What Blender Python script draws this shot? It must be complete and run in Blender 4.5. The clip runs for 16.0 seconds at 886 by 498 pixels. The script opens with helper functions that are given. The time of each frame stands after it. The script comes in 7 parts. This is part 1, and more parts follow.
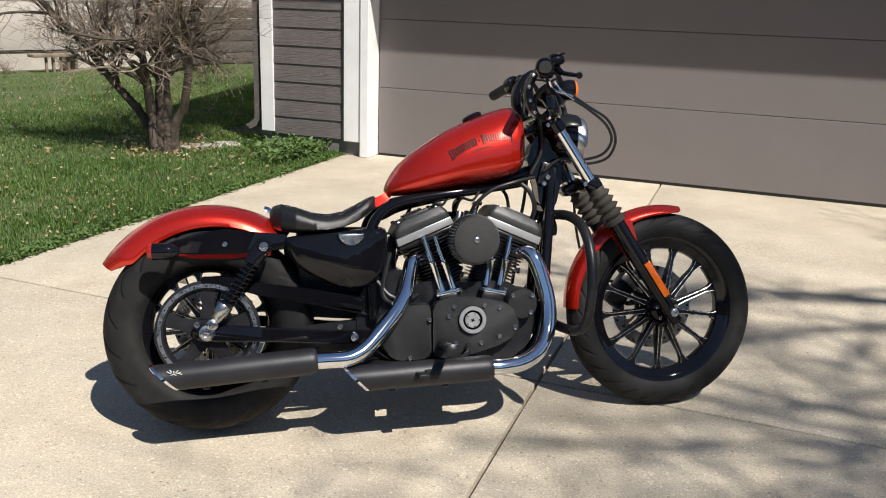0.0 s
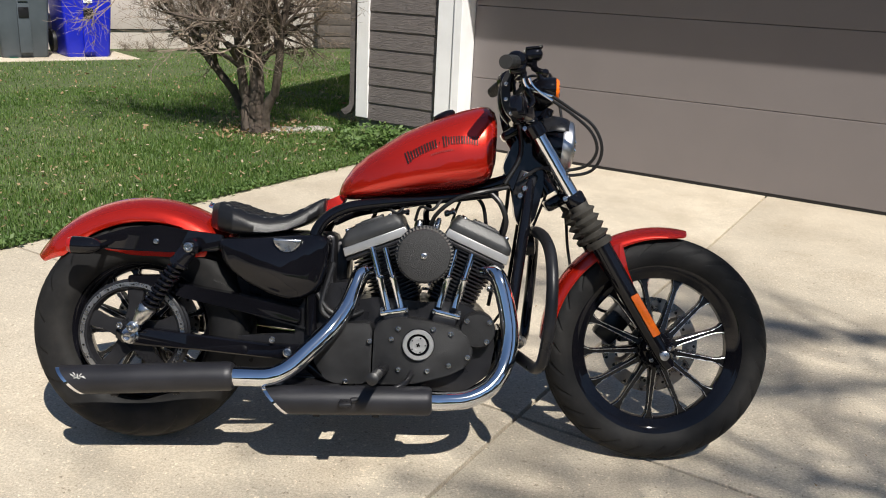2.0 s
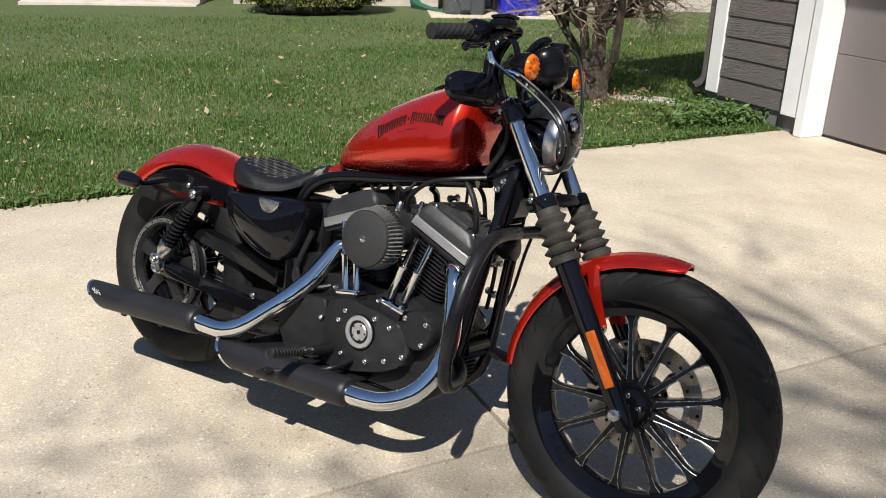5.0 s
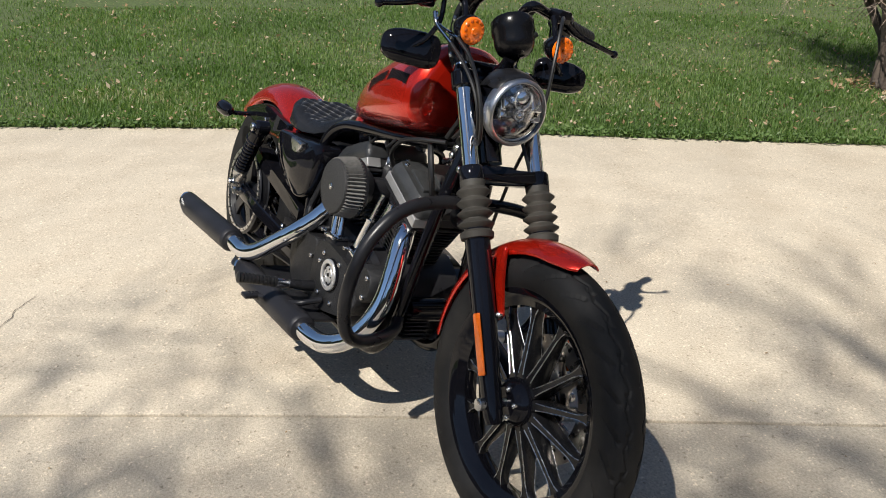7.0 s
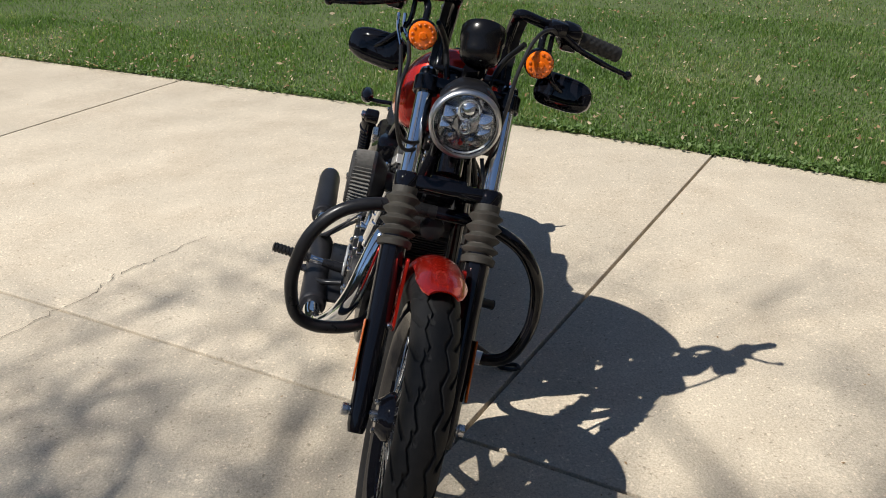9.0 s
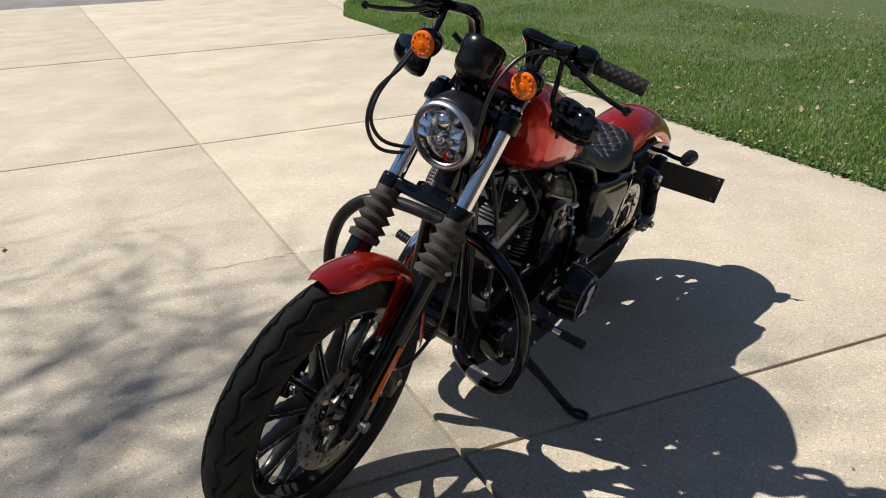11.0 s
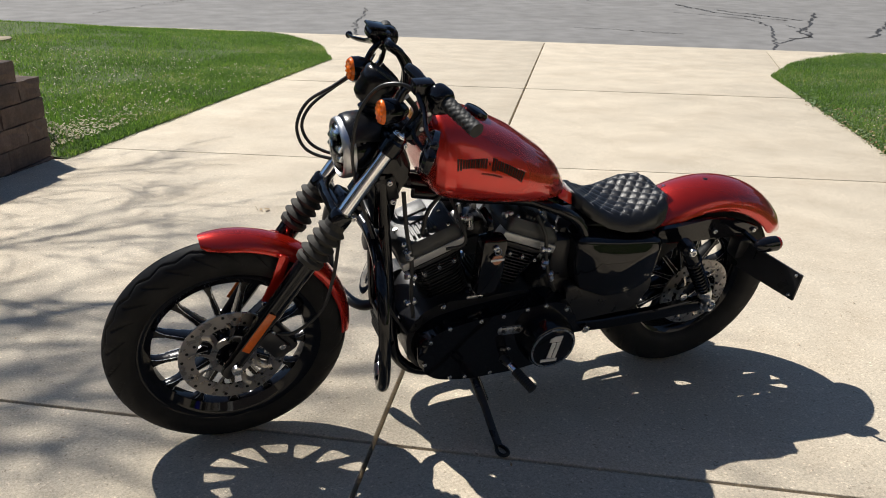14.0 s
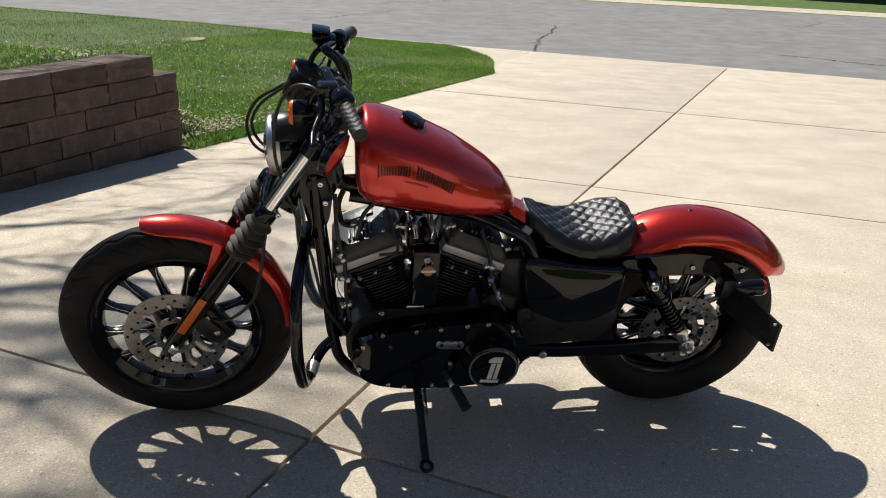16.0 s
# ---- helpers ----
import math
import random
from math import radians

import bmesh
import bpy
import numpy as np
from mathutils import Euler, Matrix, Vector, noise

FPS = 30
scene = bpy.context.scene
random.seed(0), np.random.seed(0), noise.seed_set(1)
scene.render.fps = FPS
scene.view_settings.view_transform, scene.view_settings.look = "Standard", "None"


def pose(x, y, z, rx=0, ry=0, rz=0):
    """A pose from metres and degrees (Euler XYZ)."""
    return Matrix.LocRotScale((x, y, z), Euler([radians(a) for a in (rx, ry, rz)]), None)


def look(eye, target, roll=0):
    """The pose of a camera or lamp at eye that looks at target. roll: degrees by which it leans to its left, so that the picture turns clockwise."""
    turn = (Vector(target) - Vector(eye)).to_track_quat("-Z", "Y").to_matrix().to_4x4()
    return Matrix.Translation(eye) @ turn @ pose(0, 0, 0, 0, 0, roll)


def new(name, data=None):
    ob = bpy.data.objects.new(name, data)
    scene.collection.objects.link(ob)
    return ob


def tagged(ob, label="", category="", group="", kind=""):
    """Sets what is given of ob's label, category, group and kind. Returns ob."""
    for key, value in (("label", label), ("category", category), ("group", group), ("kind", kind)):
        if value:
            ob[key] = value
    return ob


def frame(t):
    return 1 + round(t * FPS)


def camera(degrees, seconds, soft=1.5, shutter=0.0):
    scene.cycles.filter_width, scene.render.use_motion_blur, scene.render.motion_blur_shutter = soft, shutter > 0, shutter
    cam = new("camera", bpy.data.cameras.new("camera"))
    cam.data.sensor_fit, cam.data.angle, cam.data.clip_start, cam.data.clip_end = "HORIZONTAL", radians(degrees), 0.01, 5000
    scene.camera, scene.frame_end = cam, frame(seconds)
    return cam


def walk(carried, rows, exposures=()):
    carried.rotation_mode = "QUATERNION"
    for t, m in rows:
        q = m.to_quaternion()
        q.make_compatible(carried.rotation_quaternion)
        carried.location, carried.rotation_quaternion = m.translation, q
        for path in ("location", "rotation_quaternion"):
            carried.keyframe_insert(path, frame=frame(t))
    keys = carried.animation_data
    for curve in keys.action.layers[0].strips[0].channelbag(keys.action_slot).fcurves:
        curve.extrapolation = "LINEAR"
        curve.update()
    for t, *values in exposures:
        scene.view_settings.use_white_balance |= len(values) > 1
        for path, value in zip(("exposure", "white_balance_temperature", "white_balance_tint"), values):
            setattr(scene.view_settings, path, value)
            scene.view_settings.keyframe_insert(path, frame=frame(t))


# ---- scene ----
cam = camera(54.5, 16.0, 1.0)

PATH = [
    (0, (0.208, -2.541, 1.338), (0.591, -0.658, 0.783), 2.01),
    (0.5, (0.315, -2.427, 1.333), (0.668, -0.541, 0.766), 2.11),
    (1, (0.427, -2.336, 1.348), (0.738, -0.447, 0.769), 1.83),
    (1.5, (0.648, -2.320, 1.342), (0.809, -0.412, 0.764), 2.31),
    (2, (0.843, -2.281, 1.348), (0.868, -0.372, 0.753), 2.92),
    (2.5, (1.003, -2.157, 1.347), (0.937, -0.255, 0.732), 3.04),
    (3, (1.195, -2.110, 1.352), (0.938, -0.232, 0.717), 2.65),
    (3.5, (1.473, -2.079, 1.352), (0.984, -0.252, 0.702), 2.77),
    (3.7, (1.550, -2.027, 1.352), (0.989, -0.223, 0.693), 2.51),
    (5.8, (2.374, -1.402, 1.405), (1.138, -0.035, 0.628), 2.23),
    (6, (2.438, -1.330, 1.402), (1.151, -0.025, 0.604), 2.35),
    (6.5, (2.672, -1.136, 1.407), (1.246, -0.011, 0.569), 2.14),
    (7, (2.772, -0.927, 1.409), (1.228, 0.046, 0.591), 1.97),
    (7.5, (2.883, -0.739, 1.431), (1.234, 0.061, 0.630), 1.94),
    (8, (3.030, -0.488, 1.448), (1.294, 0.069, 0.625), 1.84),
    (8.5, (3.021, -0.222, 1.437), (1.245, 0.144, 0.594), 1.48),
    (9, (3.038, 0.084, 1.433), (1.225, 0.190, 0.594), 0.91),
    (9.5, (3.064, 0.430, 1.439), (1.262, 0.197, 0.603), 0.94),
    (9.7, (3.014, 0.547, 1.423), (1.232, 0.196, 0.586), 0.97),
    (11.8, (2.615, 1.679, 1.415), (1.294, 0.382, 0.658), -0.43),
    (12, (2.562, 1.791, 1.419), (1.292, 0.440, 0.668), -0.23),
    (12.5, (2.383, 1.940, 1.413), (1.221, 0.490, 0.673), 0.28),
    (13, (2.208, 2.043, 1.420), (1.175, 0.490, 0.698), 0.42),
    (13.5, (2.007, 2.220, 1.419), (1.133, 0.570, 0.702), 0.78),
    (14, (1.819, 2.310, 1.424), (1.086, 0.586, 0.722), 1.07),
    (14.5, (1.618, 2.341, 1.422), (0.992, 0.568, 0.741), 1.43),
    (15, (1.440, 2.443, 1.413), (0.962, 0.634, 0.705), 1.69),
    (15.5, (1.268, 2.525, 1.413), (0.912, 0.691, 0.700), 2.36),
    (16, (1.131, 2.492, 1.416), (0.829, 0.634, 0.739), 2.03),
]
walk(cam, [(t, look(e, g, r)) for t, e, g, r in PATH], [(0, 0.36), (3.7, 0.37), (6, 0.36), (8.5, 0.27), (9.7, 0.24), (12, 0.32), (16, 0.32)])

# ---- world and sun ----
SUN_TO = Vector((0.303, -0.677, 1.0)).normalized()
world = bpy.data.worlds.new("sky")
scene.world = world
world.use_nodes = True
wn = world.node_tree
sky = wn.nodes.new("ShaderNodeTexSky")
sky.sky_type = "NISHITA"
sky.sun_disc = False
sky.sun_elevation = math.asin(SUN_TO.z)
sky.sun_rotation = math.atan2(SUN_TO.x, SUN_TO.y)
sky.air_density, sky.dust_density, sky.ozone_density = 1.0, 0.1, 3.0
wn.nodes["Background"].inputs["Strength"].default_value = 0.06
wn.links.new(sky.outputs["Color"], wn.nodes["Background"].inputs["Color"])
sun = new("sun", bpy.data.lights.new("sun", "SUN"))
sun.data.energy, sun.data.angle, sun.data.color = 5.0, radians(0.53), (1.0, 0.955, 0.88)
sun.matrix_world = look(SUN_TO * 40, (0, 0, 0))


# ---- materials ----
def mat(name, color, rough=0.5, metal=0.0, vary=0.12, scale=8.0, bump=0.0, bump_scale=200.0, coat=0.0, stain=None, stain_amount=0.0,
        stain_scale=2.0, transmission=0.0, rough_vary=0.0, per_object=0.0, grain=0.0, grain_scale=150.0, ior=1.5, pits=0.0, spec=0.5):
    """A Principled material: a colour that drifts at one scale, stains at a larger one, and fine relief."""
    m = bpy.data.materials.new(name)
    m.use_nodes = True
    nt = m.node_tree
    N, L = nt.nodes, nt.links
    b = N["Principled BSDF"]
    b.inputs["Roughness"].default_value = rough
    b.inputs["Metallic"].default_value = metal
    b.inputs["Coat Weight"].default_value = coat
    b.inputs["Coat Roughness"].default_value = 0.03
    b.inputs["Transmission Weight"].default_value = transmission
    b.inputs["IOR"].default_value = ior
    b.inputs["Specular IOR Level"].default_value = spec
    tc = N.new("ShaderNodeTexCoord")
    n1 = N.new("ShaderNodeTexNoise")
    n1.inputs["Scale"].default_value, n1.inputs["Detail"].default_value = scale, 6.0
    L.new(tc.outputs["Object"], n1.inputs["Vector"])
    ramp = N.new("ShaderNodeMapRange")
    ramp.inputs["From Min"].default_value, ramp.inputs["From Max"].default_value = 0.3, 0.7
    ramp.inputs["To Min"].default_value, ramp.inputs["To Max"].default_value = 1 - vary, 1 + vary
    L.new(n1.outputs["Fac"], ramp.inputs["Value"])
    mul = N.new("ShaderNodeMix")
    mul.data_type, mul.blend_type = "RGBA", "MULTIPLY"
    mul.inputs["Factor"].default_value = 1.0
    mul.inputs["A"].default_value = (*color, 1)
    L.new(ramp.outputs["Result"], mul.inputs["B"])
    out = mul.outputs["Result"]
    if stain is not None:
        n2 = N.new("ShaderNodeTexNoise")
        n2.inputs["Scale"].default_value, n2.inputs["Detail"].default_value, n2.inputs["Roughness"].default_value = stain_scale, 8.0, 0.65
        L.new(tc.outputs["Object"], n2.inputs["Vector"])
        r2 = N.new("ShaderNodeMapRange")
        r2.inputs["From Min"].default_value, r2.inputs["From Max"].default_value = 0.45, 0.75
        r2.inputs["To Min"].default_value, r2.inputs["To Max"].default_value = 0.0, stain_amount
        L.new(n2.outputs["Fac"], r2.inputs["Value"])
        mx = N.new("ShaderNodeMix")
        mx.data_type = "RGBA"
        mx.inputs["B"].default_value = (*stain, 1)
        L.new(r2.outputs["Result"], mx.inputs["Factor"])
        L.new(out, mx.inputs["A"])
        out = mx.outputs["Result"]
    if grain:
        n5 = N.new("ShaderNodeTexNoise")
        n5.inputs["Scale"].default_value, n5.inputs["Detail"].default_value, n5.inputs["Roughness"].default_value = grain_scale, 5.0, 0.7
        L.new(tc.outputs["Object"], n5.inputs["Vector"])
        r5 = N.new("ShaderNodeMapRange")
        r5.inputs["From Min"].default_value, r5.inputs["From Max"].default_value = 0.3, 0.7
        r5.inputs["To Min"].default_value, r5.inputs["To Max"].default_value = 1 - grain, 1 + grain * 0.8
        L.new(n5.outputs["Fac"], r5.inputs["Value"])
        m5 = N.new("ShaderNodeMix")
        m5.data_type, m5.blend_type = "RGBA", "MULTIPLY"
        m5.inputs["Factor"].default_value = 1.0
        L.new(out, m5.inputs["A"])
        L.new(r5.outputs["Result"], m5.inputs["B"])
        out = m5.outputs["Result"]
    if pits:
        vo = N.new("ShaderNodeTexVoronoi")
        vo.inputs["Scale"].default_value = 90.0
        wob = N.new("ShaderNodeMix")
        wob.data_type, wob.blend_type = "RGBA", "LINEAR_LIGHT"
        wob.inputs["Factor"].default_value = 0.012
        nw = N.new("ShaderNodeTexNoise")
        nw.inputs["Scale"].default_value = 90.0
        L.new(tc.outputs["Object"], nw.inputs["Vector"])
        L.new(tc.outputs["Object"], wob.inputs["A"])
        L.new(nw.outputs["Color"], wob.inputs["B"])
        L.new(wob.outputs["Result"], vo.inputs["Vector"])
        near = N.new("ShaderNodeMapRange")
        near.inputs["From Min"].default_value, near.inputs["From Max"].default_value = 0.50, 0.15
        L.new(vo.outputs["Distance"], near.inputs["Value"])
        tone = N.new("ShaderNodeValToRGB")
        el = tone.color_ramp.elements
        tone.color_ramp.interpolation = "CONSTANT"
        el[0].position, el[0].color = 0.0, (0.40, 0.37, 0.33, 1)
        el[1].position, el[1].color = 0.74, (1.6, 1.6, 1.6, 1)
        el.new(0.16).color = (1, 1, 1, 1)
        L.new(vo.outputs["Color"], tone.inputs["Fac"])
        amt = N.new("ShaderNodeMath")
        amt.operation = "MULTIPLY"
        amt.inputs[1].default_value = pits
        L.new(near.outputs["Result"], amt.inputs[0])
        mp = N.new("ShaderNodeMix")
        mp.data_type, mp.blend_type = "RGBA", "MULTIPLY"
        L.new(amt.outputs["Value"], mp.inputs["Factor"])
        L.new(out, mp.inputs["A"])
        L.new(tone.outputs["Color"], mp.inputs["B"])
        out = mp.outputs["Result"]
    if per_object:
        oi = N.new("ShaderNodeObjectInfo")
        r3 = N.new("ShaderNodeMapRange")
        r3.inputs["To Min"].default_value, r3.inputs["To Max"].default_value = 1 - per_object, 1 + per_object
        L.new(oi.outputs["Random"], r3.inputs["Value"])
        m3 = N.new("ShaderNodeMix")
        m3.data_type, m3.blend_type = "RGBA", "MULTIPLY"
        m3.inputs["Factor"].default_value = 1.0
        L.new(out, m3.inputs["A"])
        L.new(r3.outputs["Result"], m3.inputs["B"])
        out = m3.outputs["Result"]
    L.new(out, b.inputs["Base Color"])
    if rough_vary:
        r4 = N.new("ShaderNodeMapRange")
        r4.inputs["From Min"].default_value, r4.inputs["From Max"].default_value = 0.3, 0.7
        r4.inputs["To Min"].default_value, r4.inputs["To Max"].default_value = max(0, rough - rough_vary), min(1, rough + rough_vary)
        L.new(n1.outputs["Fac"], r4.inputs["Value"])
        L.new(r4.outputs["Result"], b.inputs["Roughness"])
    if bump:
        n3 = N.new("ShaderNodeTexNoise")
        n3.inputs["Scale"].default_value, n3.inputs["Detail"].default_value = bump_scale, 4.0
        L.new(tc.outputs["Object"], n3.inputs["Vector"])
        bp = N.new("ShaderNodeBump")
        bp.inputs["Strength"].default_value, bp.inputs["Distance"].default_value = bump, 0.004
        L.new(n3.outputs["Fac"], bp.inputs["Height"])
        L.new(bp.outputs["Normal"], b.inputs["Normal"])
    return m


RED = mat("candy_red_paint", (0.585, 0.018, 0.006), 0.27, 0.64, 0.05, 3, coat=1.0, bump=0.02, bump_scale=900)
BLACK = mat("gloss_black_paint", (0.005, 0.005, 0.007), 0.045, 0.0, 0.2, 6, spec=0.38)
SATIN = mat("satin_black_metal", (0.014, 0.014, 0.016), 0.32, 0.0, 0.25, 20, rough_vary=0.08, spec=0.34)
WRINKLE = mat("wrinkle_black_coating", (0.015, 0.015, 0.016), 0.46, 0.0, 0.25, 40, bump=0.35, bump_scale=700, spec=0.4)
ROCKER = mat("grey_black_rocker_coating", (0.030, 0.031, 0.032), 0.40, 0.0, 0.2, 40, bump=0.18, bump_scale=700, spec=0.55)
HEATBLACK = mat("matt_black_exhaust_coating", (0.020, 0.020, 0.024), 0.46, 0.3, 0.2, 15, bump=0.06, bump_scale=600)
BOLT = mat("bright_bolt", (0.62, 0.62, 0.62), 0.24, 1.0, 0.05, 30)
GRIP = mat("grip_rubber", (0.016, 0.016, 0.016), 0.62, 0.0, 0.2, 60)
RUBBER = mat("tyre_rubber", (0.0085, 0.0085, 0.009), 0.66, 0.0, 0.25, 14, bump=0.10, bump_scale=300, stain=(0.045, 0.041, 0.036), stain_amount=0.36, stain_scale=9, spec=0.25)
BOOT = mat("dusty_boot_rubber", (0.030, 0.027, 0.022), 0.7, 0.0, 0.25, 30, bump=0.1, stain=(0.06, 0.053, 0.042), stain_amount=0.4, stain_scale=20)
HOSE = mat("hose_rubber", (0.010, 0.010, 0.011), 0.42, 0.0, 0.2, 40)
CHROME = mat("chrome", (0.86, 0.87, 0.89), 0.05, 1.0, 0.02, 5)
ALU = mat("machined_aluminium", (0.55, 0.55, 0.56), 0.28, 1.0, 0.08, 60, rough_vary=0.06)
SILVER = mat("silver_painted_band", (0.40, 0.40, 0.40), 0.40, 0.6, 0.06, 30)
STEEL = mat("brake_rotor_steel", (0.40, 0.37, 0.34), 0.30, 1.0, 0.12, 40, rough_vary=0.1)
LEATHER = mat("black_leather", (0.010, 0.010, 0.011), 0.36, 0.0, 0.25, 50, bump=0.25, bump_scale=420)
THREAD = mat("pale_thread", (0.30, 0.30, 0.29), 0.8)
AMBER = mat("amber_plastic_lens", (0.95, 0.175, 0.006), 0.16, 0.0, 0.15, 90, coat=0.5)
AMBERDARK = mat("amber_reflector", (0.60, 0.115, 0.008), 0.22, 0.0, 0.1, 120, coat=0.4)
REDLENS = mat("red_plastic_lens", (0.32, 0.010, 0.008), 0.2, 0.0, 0.1, 60, coat=0.5)
GLASS = bpy.data.materials.new("headlamp_glass")
GLASS.use_nodes = True
gt = GLASS.node_tree
gt.nodes.remove(gt.nodes["Principled BSDF"])
clear, gloss, blend, fres = (gt.nodes.new("ShaderNode" + k) for k in ("BsdfTransparent", "BsdfGlossy", "MixShader", "Fresnel"))
gloss.inputs["Roughness"].default_value = 0.02
fres.inputs["IOR"].default_value = 1.33
gt.links.new(fres.outputs["Fac"], blend.inputs["Fac"])
gt.links.new(clear.outputs["BSDF"], blend.inputs[1])
gt.links.new(gloss.outputs["BSDF"], blend.inputs[2])
gt.links.new(blend.outputs["Shader"], gt.nodes["Material Output"].inputs["Surface"])
DIALBLACK = mat("black_dial_housing", (0.006, 0.006, 0.007), 0.24, 0.0, 0.2, 20, spec=0.3)
SATINSILVER = mat("satin_silver", (0.60, 0.60, 0.60), 0.34, 0.75, 0.06, 40)
RINGMETAL = mat("brushed_ring", (0.66, 0.66, 0.67), 0.36, 1.0, 0.06, 40)
DARKCHROME = mat("dark_chrome", (0.30, 0.32, 0.36), 0.22, 1.0, 0.2, 60)
REFLECTOR = mat("lamp_reflector", (0.90, 0.94, 1.0), 0.10, 0.95, 0.05, 30)
DECAL = mat("black_decal", (0.007, 0.007, 0.007), 0.34, 0.0, 0.1, 30, spec=0.25)
REDDECAL = mat("faint_dark_red_decal", (0.20, 0.012, 0.008), 0.4)
WHITEDECAL = mat("white_decal", (0.62, 0.62, 0.60), 0.5)
MESHBLACK = mat("perforated_black_mesh", (0.022, 0.022, 0.023), 0.6, 0.0, 0.5, 420, bump=0.6, bump_scale=520)
PLEAT = mat("grey_filter_pleats", (0.13, 0.127, 0.12), 0.8, 0.0, 0.2, 80)
COPPER = mat("orange_enamel", (0.36, 0.16, 0.09), 0.4, 0.3)

CONCRETE = mat("broom_finished_concrete", (0.530, 0.462, 0.362), 0.85, 0.0, 0.10, 2.2, bump=0.4, bump_scale=260, stain=(0.38, 0.31, 0.225), stain_amount=0.6,
               stain_scale=2.4, per_object=0.015, grain=0.34, grain_scale=150, pits=0.75)
JOINT = mat("dirty_joint", (0.026, 0.022, 0.017), 0.95, 0.0, 0.4, 25)
ASPHALT = mat("worn_asphalt", (0.20, 0.195, 0.19), 0.9, 0.0, 0.18, 2.0, bump=0.6, bump_scale=120, stain=(0.13, 0.125, 0.12), stain_amount=0.5, stain_scale=0.7)
TAR = mat("crack_sealer", (0.04, 0.04, 0.042), 0.6)
SOIL = mat("lawn_soil", (0.062, 0.090, 0.026), 0.95, 0.0, 0.5, 30, bump=0.8, bump_scale=60, stain=(0.12, 0.11, 0.05), stain_amount=0.25, stain_scale=6)
FARGRASS = mat("far_grass", (0.075, 0.125, 0.022), 0.95, 0.0, 0.35, 3, bump=0.6, bump_scale=40)
MULCH = mat("bark_mulch", (0.13, 0.075, 0.045), 0.95, 0.0, 0.5, 35, bump=1.0, bump_scale=50)


# ---- mesh helpers ----
def part(name, bm, material, parent=None, label="", sharp=38, kind=""):
    """Links a bmesh as one mesh object under a thing or part."""
    bmesh.ops.remove_doubles(bm, verts=bm.verts, dist=1e-6)
    bmesh.ops.recalc_face_normals(bm, faces=bm.faces)
    me = bpy.data.meshes.new(name)
    bm.to_mesh(me)
    bm.free()
    for m in (material if isinstance(material, (list, tuple)) else [material]):
        me.materials.append(m)
    me.polygons.foreach_set("use_smooth", [True] * len(me.polygons))
    me.set_sharp_from_angle(angle=radians(sharp))
    ob = new(name, me)
    ob.parent = parent
    if label or kind:
        tagged(ob, label=label, kind=kind)
    return ob


def arrays(name, verts, faces, material, parent=None, label="", smooth=False):
    me = bpy.data.meshes.new(name)
    me.from_pydata([tuple(v) for v in verts], [], [tuple(f) for f in faces])
    me.materials.append(material)
    if smooth:
        me.polygons.foreach_set("use_smooth", [True] * len(me.polygons))
    me.update()
    ob = new(name, me)
    ob.parent = parent
    if label:
        tagged(ob, label=label)
    return ob


def spline(pts, steps=6):
    """Catmull-Rom through the points."""
    p = [Vector(q) for q in pts]
    p = [p[0] * 2 - p[1]] + p + [p[-1] * 2 - p[-2]]
    out = []
    for i in range(1, len(p) - 2):
        a, b, c, d = p[i - 1:i + 3]
        for k in range(steps):
            t = k / steps
            out.append(0.5 * (2 * b + (c - a) * t + (2 * a - 5 * b + 4 * c - d) * t * t + (3 * b - a - 3 * c + d) * t ** 3))
    return out + [p[-2]]


def loft(bm, rings, caps=True, material=0):
    vs = [[bm.verts.new(p) for p in r] for r in rings]
    n = len(vs[0])
    for a, b in zip(vs, vs[1:]):
        for i in range(n):
            f = bm.faces.new((a[i], a[(i + 1) % n], b[(i + 1) % n], b[i]))
            f.material_index = material
    if caps:
        for r in (vs[0], vs[-1]):
            bm.faces.new(r).material_index = material
    return vs


def sweep(bm, pts, r, n=12, caps=True, squash=1.0, material=0):
    """A round bar along the points; r is one radius or one for each point."""
    pts = [Vector(p) for p in pts]
    rs = r if isinstance(r, (list, tuple)) else [r] * len(pts)
    t = (pts[1] - pts[0]).normalized()
    u = t.orthogonal().normalized()
    rings = []
    for i, p in enumerate(pts):
        t2 = (pts[min(i + 1, len(pts) - 1)] - pts[max(i - 1, 0)]).normalized()
        u = (t.rotation_difference(t2) @ u).normalized()
        t = t2
        w = t.cross(u)
        rings.append([p + (u * math.cos(2 * math.pi * k / n) + w * math.sin(2 * math.pi * k / n) * squash) * rs[i] for k in range(n)])
    loft(bm, rings, caps, material)


def frame_of(axis):
    a = Vector(axis).normalized()
    x = a.orthogonal().normalized()
    return x, a.cross(x), a


def lathe(bm, origin, axis, profile, n=40, closed=False, material=0):
    """Turns a profile of (radius, height along the axis) round the axis."""
    x, y, a = frame_of(axis)
    o = Vector(origin)
    rings = [[o + a * h + (x * math.cos(2 * math.pi * k / n) + y * math.sin(2 * math.pi * k / n)) * max(r, 1e-4) for k in range(n)] for r, h in profile]
    if closed:
        loft(bm, rings + [rings[0]], False, material)
    else:
        loft(bm, rings, True, material)


